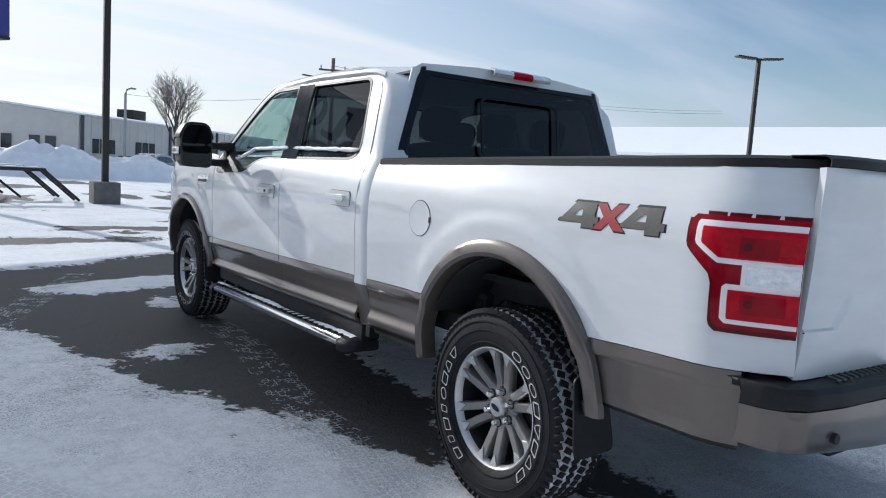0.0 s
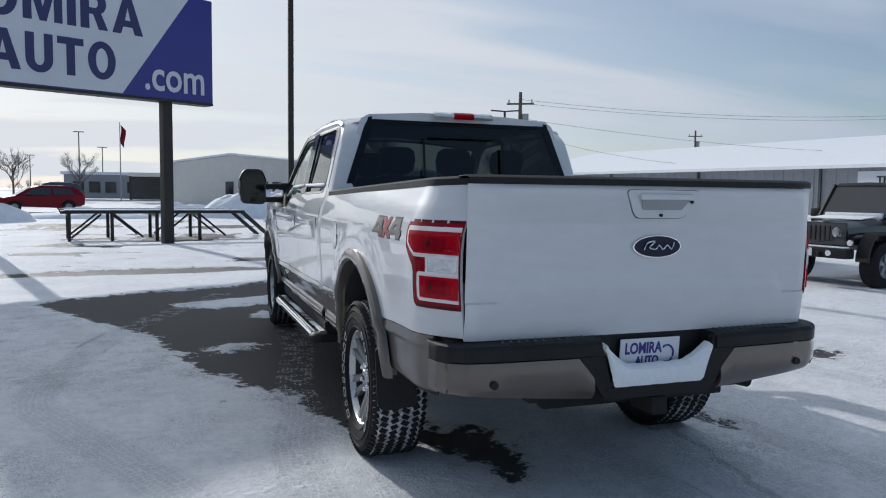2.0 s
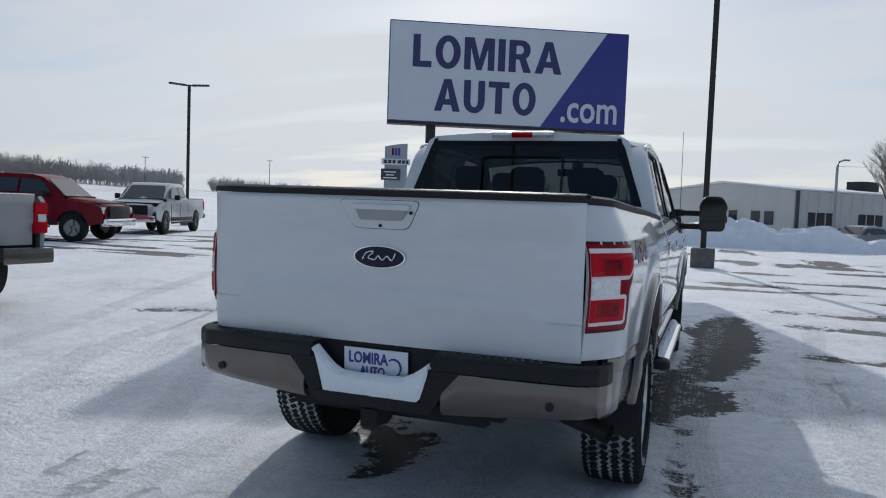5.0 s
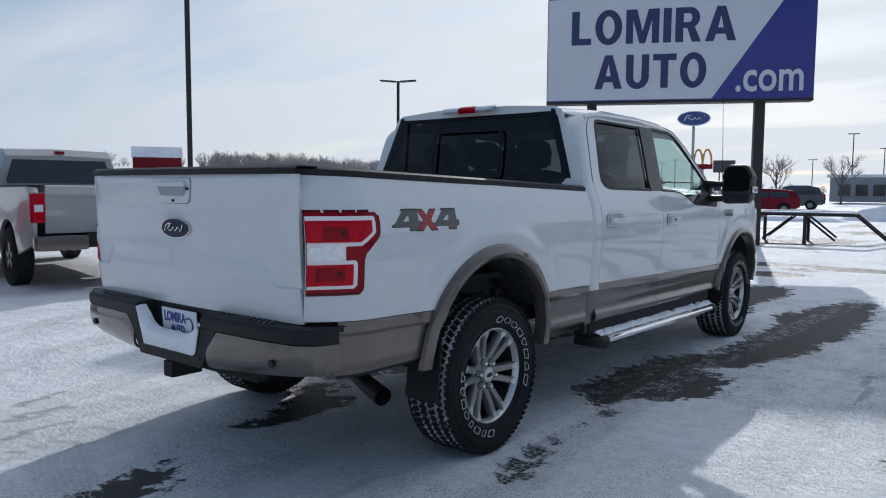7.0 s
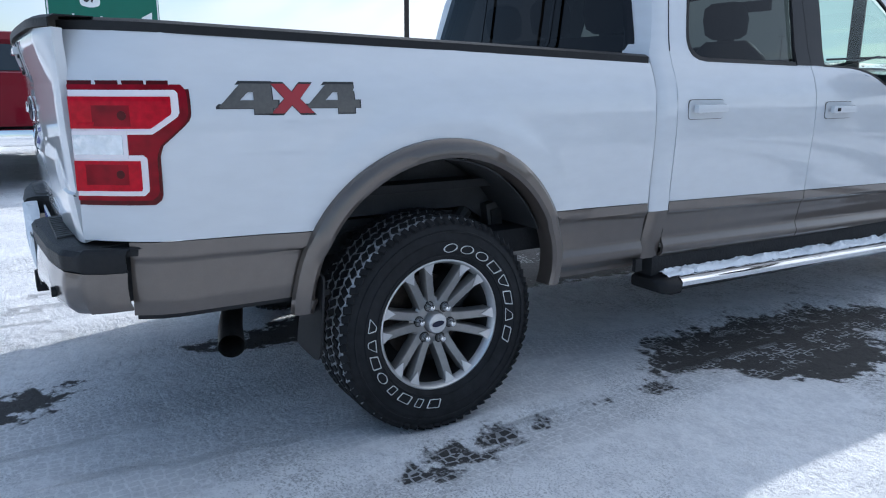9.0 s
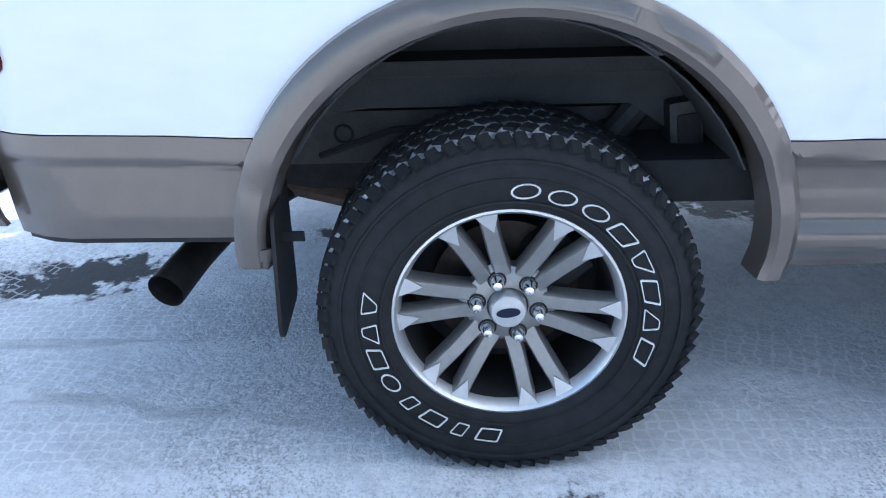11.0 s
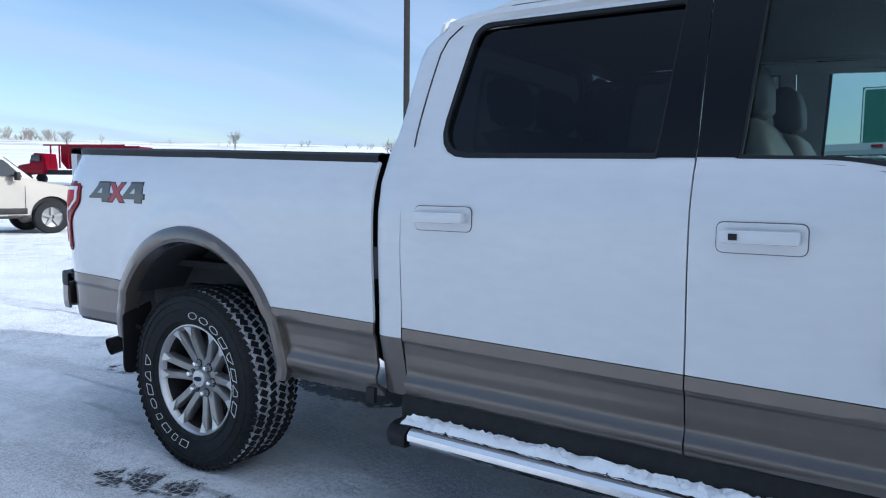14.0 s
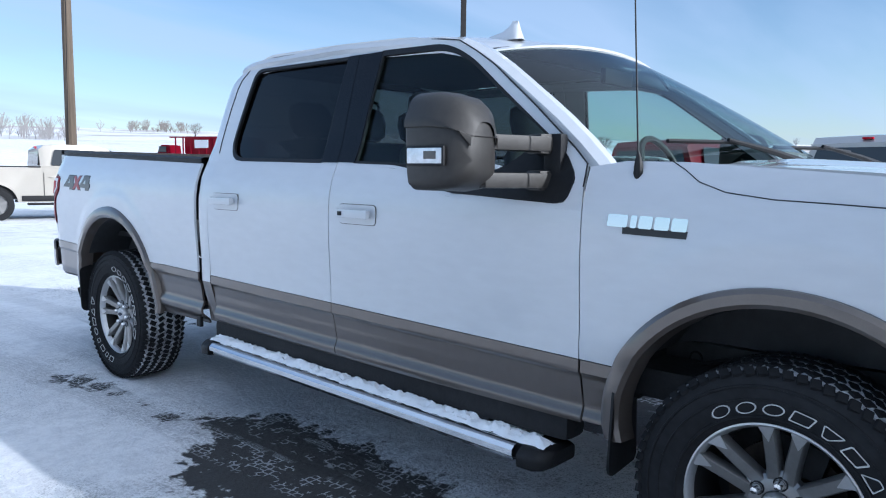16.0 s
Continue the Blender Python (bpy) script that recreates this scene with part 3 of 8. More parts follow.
gl.new(field, stubble.inputs["Value"])
dist = gnode("ShaderNodeVectorMath", "LENGTH")
gl.new(gpos.outputs["Position"], dist.inputs[0])
out_far = gnode("ShaderNodeMapRange", From_Min=90.0, From_Max=200.0, To_Max=0.75)
gl.new(dist.outputs["Value"], out_far.inputs["Value"])
surface = gmix(gmath("MULTIPLY", stubble.outputs[0], out_far.outputs[0]), surface, (0.34, 0.27, 0.2))
gl.new(surface, gb.inputs["Base Color"])
wet = gnode("ShaderNodeMapRange", To_Min=0.75, To_Max=0.62)
gb.inputs["Specular IOR Level"].default_value = 0.3
gl.new(bare_all, wet.inputs["Value"])
gl.new(wet.outputs[0], gb.inputs["Roughness"])
height = gmath("ADD", gmath("ADD", gmath("MULTIPLY", crumb, 0.030), gmath("MULTIPLY", gnoise(34, 6, 0.75), 0.020)), gmath("MULTIPLY", grit, 0.004))
height = gmath("SUBTRACT", height, gmath("MULTIPLY", lug, 0.012))
height = gmath("SUBTRACT", height, gmath("MULTIPLY", bare_all, 0.012))
gbump = gnode("ShaderNodeBump", Strength=0.9, Distance=1.0)
gl.new(height, gbump.inputs["Height"]); gl.new(gbump.outputs[0], gb.inputs["Normal"])
gm.materials.append(GROUND)


# ---- the pickup truck ----
# x across (left is negative), y ahead from the rear axle, z up
AXLES = (0.0, 3.985)
HUB_Z = 0.370
truck = thing("pickup_truck", "white crew-cab pickup truck with stone-gray lower body on snow", "truck", (0, 0, 0.030))
SIDE_Z = (0.38, 0.50, 0.60, 0.72, 0.80, 1.00, 1.12, 1.20, 1.27, 1.32, 1.36)
SIDE_X = (0.930, 0.968, 0.984, 0.990, 0.992, 1.004, 1.004, 0.997, 0.976, 0.953, 0.933)


def side_x(y, z):
    """Half the body's width at a height and a place along it."""
    if z <= 1.36:
        x = float(np.interp(z, SIDE_Z, SIDE_X))
    else:
        x = float(np.interp(z, (1.36, 1.46, 1.60, 1.79, 1.84, 1.88), (0.932, 0.908, 0.874, 0.822, 0.798, 0.765)))
    for yc in AXLES:
        r = math.hypot((y - yc - 0.01) / 0.67, (z - 0.50) / 0.66)
        if z > 0.72:
            x += 0.011 * float(smooth(1.03, 0.93, np.float64(r)))
    d = 0.765 - 0.0213 * y - z
    if 0 < d and 0.40 < y < 3.6:
        x += float(np.interp(d, (0.0, 0.045, 0.056, 0.10, 0.165, 0.182, 0.205, 0.235, 0.27), (0.0, 0.003, -0.009, -0.016, -0.020, -0.012, 0.002, 0.002, -0.03)))
    elif 0 < d and y < -0.40:
        x += float(np.interp(d, (0.0, 0.05, 0.062, 0.12), (0.0, 0.002, -0.005, -0.006)))
    if y < 0.2:
        x -= float(np.interp(y, (-1.0, -0.76, -0.32, 0.2), (0.030, 0.026, 0.014, 0.0)))
    if y < -0.90:
        x -= 0.110 * ((-0.90 - y) / 0.213) ** 1.7
    if y > 4.3:
        x -= 0.22 * ((y - 4.3) / 0.6) ** 2
    return x


def strip_z(y):
    """The line where the gray lower body begins."""
    return 0.765 - 0.0213 * y


def rail_z(y):
    return 1.363 - 0.0300 * y


def arch_z(y, yc):
    """The wheel opening's edge over the axle at yc, or 0 away from it."""
    small = 0.0 if yc == 0.0 else 0.046
    a, b, z0 = 0.525 - 0.6 * small, 0.515 - small, 0.50
    u = (y - yc - 0.006) / a
    return z0 + b * math.sqrt(1 - u * u) if abs(u) < 1 else 0.0


def samples(y0, y1, step=0.06):
    """Places along a panel, close together at the wheel openings' ends."""
    ys = list(np.linspace(y0, y1, max(2, int(abs(y1 - y0) / step) + 1)))
    for yc in AXLES:
        for e in (-0.525, 0.525):
            ys += [yc + 0.015 + e * math.cos(k * math.pi / 30) for k in range(15)]
            ys += [yc + 0.015 + e * 1.0005]
    ys = sorted(y for y in ys if y0 <= y <= y1)
    return [y for i, y in enumerate(ys) if i == 0 or y - ys[i - 1] > 1e-4]


def panel(s, y0, y1, low, high, rows=10, out=0.0, t=0.012):
    """A body panel on one side between two heights that may change along it."""
    pts = []
    for y in samples(y0, y1):
        a, b = low(y), high(y)
        if b - a < 1e-3:
            continue
        row = []
        for k in range(rows + 1):
            z = a + (b - a) * k / rows
            row.append((s * (side_x(y, z) + out), y, z))
        pts.append(row)
    return thick(grid(pts), t)


def dense(loop, step=0.07):
    """The same outline with points at most step apart, so that a fill follows the curved side."""
    out = []
    for (a, b), (c, d) in zip(loop, list(loop[1:]) + [loop[0]]):
        n = max(1, int(math.hypot(c - a, d - b) / step))
        out += [(a + (c - a) * k / n, b + (d - b) * k / n) for k in range(n)]
    return out


def truck_side(s, word):
    gap = 0.0013
    bed0, bed1 = -1.137, 1.021
    # bed: white upper side with the wheel opening, gray below
    def bed_low(y):
        return max(strip_z(y), arch_z(y, 0.0))
    bed = part("bed_side", panel(s, bed0, bed1, bed_low, lambda y: rail_z(y) - 0.009, 16), WHITE, truck, "white bed side panel")
    for ya, yb in ((bed0 + 0.11, -0.40), (0.43, bed1)):
        part("lower_panel", panel(s, ya, yb, lambda y: max(0.556 if y < 0 else 0.456, arch_z(y, 0.0)), lambda y: strip_z(y) - 0.003, 30), BEIGE, truck, "stone-gray lower bed panel")
    part("bed_clip", block((s * 0.972, 1.000, 0.470), (0.020, 0.040, 0.056), 0.004), BLACK, truck, "black plastic clip under the bed")
    part("panel_lower_seal", panel(s, bed0 + 0.12, -0.42, lambda y: 0.540, lambda y: 0.562, 2, -0.010, 0.006), BLACK, truck, "black lower edge")
    part("bed_rail_cap", thick(grid([[(s * (side_x(y, rail_z(y)) + 0.006), y, rail_z(y) - 0.012), (s * (side_x(y, rail_z(y)) + 0.006), y, rail_z(y) + 0.014), (s * (side_x(y, rail_z(y)) - 0.015), y, rail_z(y) + 0.024), (s * (side_x(y, rail_z(y)) - 0.09), y, rail_z(y) + 0.022), (s * (side_x(y, rail_z(y)) - 0.1), y, rail_z(y) - 0.03)] for y in np.linspace(-1.135, bed1 - 0.01, 24)]), 0.004), BLACK, truck, "black plastic bed rail cap")
    part("bed_inner_wall", block((s * 0.80, -0.05, 1.17), (0.02, 2.1, 0.34)), DARK, truck)
    # cab corner behind the rear door
    def fwd(z):
        return 0.026 * float(smooth(1.33, 1.46, np.float64(z))) + 0.085 * max(0, (z - 1.36) / 0.5) ** 1.1 + 0.16 * max(0.0, (z - 1.70) / 0.13) ** 2.2

    def door_cut(z):
        return 1.148 + 0.022 * max(0, (z - 1.0)) + (0.20 * max(0.0, z - 1.40) ** 1.25 if z > 1.40 else 0.0) + 0.10 * max(0.0, (z - 1.70) / 0.13) ** 2.2

    def corner_pts():
        pts = []
        for z in [0.483 + (1.36 - 0.483) * k / 8 for k in range(9)] + [1.42, 1.5, 1.58, 1.65, 1.70, 1.735, 1.765, 1.79, 1.81]:
            x, f = side_x(1.1, z), fwd(z)
            pts.append([(s * (x - 0.16), 1.034 + f * 0.8, z), (s * (x - 0.045), 1.033 + f * 0.85, z), (s * (x - 0.014), 1.041 + f * 0.95, z), (s * (x - 0.002), 1.064 + f, z), (s * x, min(1.10 + f, door_cut(z) - gap - 0.01), z), (s * x, door_cut(z) - gap, z)])
        return pts
    pts = corner_pts()
    part("cab_corner", thick(grid(pts[2:]), 0.01), WHITE, truck, "white cab rear pillar")
    part("cab_corner_lower", thick(grid(pts[:3] + [[(p[0], p[1], strip_z(1.1) - 0.003) for p in pts[2]]]), 0.01), BEIGE, truck)
    # doors: (y0, y1, name)
    belt_rear = lambda y: 1.325 - 0.012 * (y - 1.3)
    def belt_front(y):
        return float(np.interp(y, (2.1, 2.48, 2.60, 2.74, 2.86, 3.4), (1.312, 1.304, 1.284, 1.215, 1.190, 1.172)))
    for name, y0, y1, belt in (("rear_door", 1.150, 2.1285, belt_rear), ("front_door", 2.1305, 3.3735, belt_front)):
        door = new(name)
        door.parent = truck
        tagged(door, f"{word} {name.replace('_', ' ')} in white over stone gray, closed")
        part("door_skin", panel(s, y0 + gap, y1 - gap, strip_z, belt, 14), WHITE, door)
        part("lower_skin", panel(s, y0 + gap, y1 - gap, lambda y: 0.474, lambda y: strip_z(y) - 0.003, 30), BEIGE, door, "stone-gray lower door skin")
        yh, zh = (1.326, 1.131) if name == "rear_door" else (2.316, 1.112)
        x = side_x(yh, zh)
        part("handle_cup", thick(prism(rounded([(-0.1135, -0.0425), (0.1135, -0.0425), (0.1135, 0.0425), (-0.1135, 0.0425)], 0.022), lambda u, v: (s * (x + 0.0015), yh + u, zh + v), 0), 0.003), BADGE_GRAY, door)
        part("handle_plate", thick(prism(rounded([(-0.111, -0.040), (0.111, -0.040), (0.111, 0.040), (-0.111, 0.040)], 0.02), lambda u, v: (s * (x + 0.004 - 0.012 * math.exp(-(u / 0.06) ** 2 - (v / 0.025) ** 2)), yh + u, zh + v), 0), 0.002), WHITE, door)
        part("door_handle", block((s * (x + 0.030), yh, zh + 0.004), (0.026, 0.196, 0.036), 0.011), WHITE, door, "white door handle")
        if name == "front_door":
            part("lock_sensor", block((s * (x + 0.045), yh - 0.062, zh + 0.004), (0.004, 0.022, 0.017), 0.001), BLACK, door)
        # window frame with its opening, and the pane
        top = lambda y: float(np.interp(y, (1.1, 1.3, 2.0, 2.55, 2.72, 2.90, 3.10, 3.30, 3.4), (1.832, 1.840, 1.846, 1.832, 1.805, 1.695, 1.545, 1.385, 1.30)))
        if name == "rear_door":
            outer = [(door_cut(z), z) for z in np.linspace(belt(1.15), 1.80, 11)] + [(1.36, 1.824)] + [(y, top(y) - 0.010) for y in np.linspace(1.45, 2.126, 6)] + [(2.126, belt(2.1))]
            hole = rounded([(1.252, 1.342), (2.02, 1.330), (2.062, 1.790), (1.348, 1.793)], [0.13, 0.01, 0.01, 0.06])
            glassy = TINTED
        else:
            outer = [(2.132, belt(2.13))] + [(2.132, top(2.132) - 0.010)] + [(y, top(y) - 0.010) for y in (2.3, 2.5, 2.6, 2.7, 2.8, 2.9, 3.0, 3.1, 3.2, 3.3, 3.362)] + [(3.372, belt(3.37))] + [(y, belt_front(y)) for y in (3.2, 2.86, 2.74, 2.60, 2.48, 2.3)]
            hole = rounded([(2.235, 1.326), (2.50, 1.320), (2.64, 1.292), (2.78, 1.222), (3.30, 1.196), (3.325, 1.28), (3.27, 1.36), (2.985, 1.568), (2.78, 1.722), (2.64, 1.785), (2.27, 1.793)], [0.01, 0.1, 0.05, 0.05, 0.05, 0.04, 0.06, 0.15, 0.1, 0.08, 0.01])
            glassy = CLEAR
        place = lambda y, z: (s * side_x(y, z), y, z)
        part("window_frame", prism(dense(outer), place, 0.014, [dense(hole)]), WHITE, door)
        part("window_pane", prism(dense(hole), lambda y, z: (s * (side_x(y, z) - 0.016), y, z), 0), glassy, door, "tinted privacy glass" if name == "rear_door" else "clear glass")
        seam = [p for p in dense(outer) if p[1] > belt(p[0]) + 0.01]
        if name == "rear_door":
            seam = [p for p in seam if p[0] < 2.12]
        else:
            seam = [p for p in seam if p[0] > 2.14]
        part("door_seam", tube(bmesh.new(), [(s * (side_x(y, z) + 0.0004), y, z) for y, z in seam], 0.0030, 6), BADGE_DARK, door, "dark gap round the door")
        rim = dense(hole)
        cy, cz = sum(p[0] for p in rim) / len(rim), sum(p[1] for p in rim) / len(rim)
        inner = [(cy + (y - cy) * 0.975, cz + (z - cz) * 0.955) for y, z in rim]
        big = [(cy + (y - cy) * 1.012, cz + (z - cz) * 1.025) for y, z in rim]
        part("window_seal", prism(big, lambda y, z: (s * (side_x(y, z) + 0.002), y, z), 0.012, [inner]), BLACK, door, "black window seal")
        b0, b1 = (2.018, 2.128) if name == "rear_door" else (2.131, 2.24)
        part("pillar_cover", prism(dense([(b0, 1.328), (b1, 1.326), (b1 + (0 if name == "rear_door" else 0.035), 1.797), (b0 + (0.04 if name == "rear_door" else 0), 1.796)]), lambda y, z: (s * (side_x(y, z) + 0.004), y, z), 0.006), GLOSS, door, "gloss-black pillar cover")
    # front fender
    part("front_fender", panel(s, 3.3765, 4.80, lambda y: max(strip_z(y), arch_z(y, AXLES[1])), lambda y: float(np.interp(y, (3.38, 3.5, 3.7, 4.2, 4.8), (1.312, 1.330, 1.326, 1.290, 1.20))), 12), WHITE, truck, "white front fender")
    part("fender_lower", panel(s, 3.380, 3.50, lambda y: 0.483, lambda y: strip_z(y) - 0.003, 26), BEIGE, truck)
    part("fender_lower", panel(s, 4.46, 4.80, lambda y: 0.50, lambda y: strip_z(y) - 0.003, 6), BEIGE, truck)
    # wheel flares and liners
    for yc in AXLES:
        pts = []
        small = 0.0 if yc == 0.0 else 0.046
        for k in range(41):
            a = math.pi * k / 40
            row = []
            for d, o in ((-0.005, -0.055), (0.0, -0.008), (0.004, 0.014), (0.018, 0.024), (0.048, 0.022), (0.063, 0.010), (0.0675, -0.012)):
                y = yc + 0.012 - 0.08 * d + (0.500 - small * 0.6 + d) * math.cos(a)
                z = 0.50 + (0.483 - small + (0.90 if yc else 1.13) * d) * math.sin(a)
                row.append((s * (side_x(yc, max(z, 0.5)) + o), y, z))
            pts.append(row)
        for e, end in ((0, pts[0]), (1, pts[-1])):
            low = [(x, y + (-0.012 if e == 0 else 0.012), 0.452 if e == 0 or yc else 0.545) for x, y, z in end]
            pts = [low] + pts if e == 0 else pts + [low]
        part("wheel_arch_flare", thick(grid(pts), 0.006), BEIGE, truck, "stone-gray wheel arch flare")
        liner = []
        for k in range(21):
            a = math.pi * (0.15 + 0.67 * k / 20)
            y, z = yc + 0.006 + 0.50 * math.cos(a), 0.44 + 0.54 * math.sin(a)
            liner.append([(s * 0.965, y, z), (s * 0.70, y, z)])
        part("wheel_liner", thick(grid(liner), 0.004), LINER, truck, "dark wheel-arch liner")
        arc_ = [(yc + 0.006 + 0.50 * math.cos(a), 0.44 + 0.54 * math.sin(a)) for a in [math.pi * (0.15 + 0.67 * k / 20) for k in range(21)]]
        part("inner_wall", prism(arc_ + [(yc - 0.38, 0.742), (yc - 0.30, 0.752), (yc + 0.28, 0.752), (yc + 0.40, 0.67)], lambda y, z: (s * 0.70, y, z), 0.01), LINER, truck, "dark inner wheel-arch wall")
        part("cross_sill", block((s * 0.60, yc, 0.665), (0.07, 1.5, 0.13), 0.012), FRAME, truck, "black frame sill")
        for yh, zh, rh in ((-0.37, 0.675, 0.018), (-0.20, 0.665, 0.011), (0.24, 0.672, 0.020), (0.46, 0.64, 0.014)):
            part("frame_hole", moved(lathe([(-0.01, 0.0), (-0.01, rh * 0.85), (0.002, rh), (0.003, rh * 1.25), (-0.002, rh * 1.4)], 14), pose(s * 0.636, yc + yh, zh, 0, 0, 0 if s > 0 else 180)), DARK, truck)
        part("bump_bracket", moved(block((0, 0, 0), (0.09, 0.075, 0.13), 0.014), pose(s * 0.70, yc + 0.40, 0.70, 8)), FRAME, truck, "black frame bracket")
        part("bracket_mouth", moved(block((0, 0, 0), (0.012, 0.05, 0.085), 0.006), pose(s * 0.745, yc + 0.405, 0.695, 8)), DARK, truck)
        part("strut", tube(bmesh.new(), [(s * 0.64, yc + 0.08, 0.44), (s * 0.66, yc + 0.33, 0.76)], 0.034, 10), FRAME, truck, "black shock absorber")
        part("heat_shield", moved(block((0, 0, 0), (0.20, 0.42, 0.10), 0.03), pose(s * 0.52, yc + 0.62, 0.575, 4)), SHIELD, truck, "dull gray heat shield")
        part("brake_line", tube(bmesh.new(), [(s * 0.69, yc - 0.42, 0.64), (s * 0.70, yc - 0.25, 0.70), (s * 0.69, yc + 0.05, 0.72), (s * 0.70, yc + 0.30, 0.66)], 0.008, 6), DARK, truck)
        part("mud_flap", thick(prism(rounded([(0.80, 0.34), (1.000, 0.325), (1.012, 0.62), (0.86, 0.67)], [0.03, 0.05, 0.02, 0.02]), lambda u, v: (s * u, yc - 0.475 - 0.06 * (0.66 - v) + 0.03 * (u - 0.7), v), 0), 0.008), BLACK, truck, "black rubber mud flap")
    # rear lamp that wraps the corner
    lamp = new("tail_lamp")
    lamp.parent = truck
    tagged(lamp, "red tail lamp with a clear reversing lens")
    outline = [(-1.134, 0.912), (-0.955, 0.912), (-0.935, 0.93), (-0.935, 1.045), (-0.925, 1.075), (-0.85, 1.14), (-0.842, 1.16), (-0.842, 1.235), (-0.855, 1.252), (-1.134, 1.252)]

    def lamp_sheet(shape, out, mat, label="", deep=0.006):
        bm = bmesh.new()
        rows = []
        zs = np.linspace(min(p[1] for p in shape), max(p[1] for p in shape), 26)
        for z in zs:
            cross = []
            for (ya, za), (yb, zb) in zip(shape, shape[1:] + shape[:1]):
                if (za - z) * (zb - z) <= 0 and za != zb:
                    cross.append(ya + (yb - ya) * (z - za) / (zb - za))
            if len(cross) < 2:
                continue
            lo, hi = min(cross), max(cross)
            rows.append([(s * (side_x(y, z) + out), y - (out if y < -1.1 else 0), z - 0.011) for y in np.linspace(lo, hi, 14)])
        part("lens", thick(grid(rows, bm), deep), mat, lamp, label)
    lamp_sheet([(y + (0.004 if y > -1.1 else 0), z + (0.004 if z > 1.2 else -0.006 if z < 1.0 else 0)) for y, z in outline], 0.003, LENS_DARK, "dark red lamp edge")
    lamp_sheet([(y - (0.005 if y > -1.1 else 0), z - (0.007 if z > 1.2 else -0.008 if z < 1.0 else 0)) for y, z in outline], 0.006, LENS_DEEP, "red outer lens")
    lamp_sheet([(-1.131, 1.108), (-0.948, 1.108), (-0.878, 1.155), (-0.872, 1.167), (-0.872, 1.222), (-0.879, 1.230), (-1.131, 1.230)], 0.009, LENS_PINK, "pale upper light pipe")
    lamp_sheet([(-1.131, 0.934), (-0.979, 0.934), (-0.966, 0.947), (-0.966, 1.040), (-0.975, 1.050), (-1.131, 1.050)], 0.009, LENS_PINK, "pale lower light pipe")
    lamp_sheet([(-1.131, 0.948), (-0.986, 0.948), (-0.984, 0.955), (-0.984, 1.034), (-1.131, 1.034)], 0.012, LENS_RED, "red lower lens")
    lamp_sheet([(-1.131, 1.124), (-0.952, 1.124), (-0.896, 1.163), (-0.894, 1.170), (-0.894, 1.212), (-1.131, 1.212)], 0.012, LENS_RED, "red upper lens")
    lamp_sheet([(-1.131, 1.040), (-1.012, 1.040), (-1.012, 1.118), (-1.131, 1.118)], 0.011, LENS_PINK, "pale frame of the reversing lens")
    lamp_sheet([(-1.128, 1.052), (-1.024, 1.052), (-1.024, 1.106), (-1.128, 1.106)], 0.013, LENS_CLEAR, "clear reversing lens")
    for yb, zb, rb in ((-1.02, 1.160, 0.011), (-1.035, 0.996, 0.010)):
        lamp_sheet([(yb - 0.07, zb - 0.03), (yb + 0.02, zb - 0.03), (yb + 0.02, zb + 0.028), (yb - 0.07, zb + 0.028)], 0.0125, LENS_DEEP, "ribbed reflector field")
        lamp_sheet([(yb + rb * math.cos(k * math.tau / 12), zb + 1.2 * rb * math.sin(k * math.tau / 12)) for k in range(12)], 0.0132, LENS_DARK, "dark bulb behind the lens")
    # four-wheel-drive decal
    def decal(u, v, out):
        y = -0.757 + u * 1.02 if s > 0 else -0.312 - u * 1.02
        z = 1.147 + 0.88 * v - 0.006 * (y + 0.312)
        return (s * (side_x(y, z) + out), y, z)
    badge = new("four_by_four_decal")
    badge.parent = truck
    tagged(badge, "gray and red 4x4 decal on the bed side")
    four = [(0.0, 0.025), (0.065, 0.10), (0.155, 0.10), (0.155, 0.045), (0.172, 0.045), (0.172, 0.018), (0.155, 0.018), (0.155, 0.0), (0.10, 0.0), (0.10, 0.018), (0.0, 0.018)]
    hole = [(0.06, 0.045), (0.10, 0.045), (0.10, 0.072), (0.085, 0.072)]
    ex = [(0.155, 0.10), (0.195, 0.10), (0.217, 0.072), (0.24, 0.10), (0.28, 0.10), (0.24, 0.05), (0.285, 0.0), (0.24, 0.0), (0.215, 0.028), (0.19, 0.0), (0.15, 0.0), (0.193, 0.05)]
    second = [(u + 0.262, v) for u, v in four]
    shole = [(u + 0.262, v) for u, v in hole]
    for name, shape, hs, mat in (("figure", four, [hole], BADGE_GRAY), ("figure", second, [shole], BADGE_GRAY), ("cross", ex, [], DECAL_RED)):
        cu, cv = sum(p[0] for p in shape) / len(shape), sum(p[1] for p in shape) / len(shape)
        part(name, prism([(cu + (u - cu) * 1.09, cv + (v - cv) * 1.13) for u, v in shape], lambda u, v: decal(u, v, 0.001), 0.001), BADGE_DARK, badge)
        part(name, prism(shape, lambda u, v: decal(u, v, 0.003), 0.001, hs), mat, badge)
    # running board
    board = new("running_board")
    board.parent = truck
    tagged(board, "chrome-edged running board dusted with snow")
    def rake(y):
        return 0.034 - 0.019 * (y - 1.26)
    prof = [(0.85, 0.345), (0.89, 0.358), (0.98, 0.362), (1.012, 0.358), (1.012, 0.31), (0.99, 0.295), (0.87, 0.30)]
    part("tread_plate", grid([[(s * x, y, z + rake(y)) for x, z in prof] for y in (1.16, 1.2, 2.0, 3.0, 3.22)], closed=True), BLACK, board)
    edge = [(1.008, 0.364), (1.030, 0.360), (1.045, 0.345), (1.045, 0.325), (1.03, 0.306), (1.005, 0.298)]
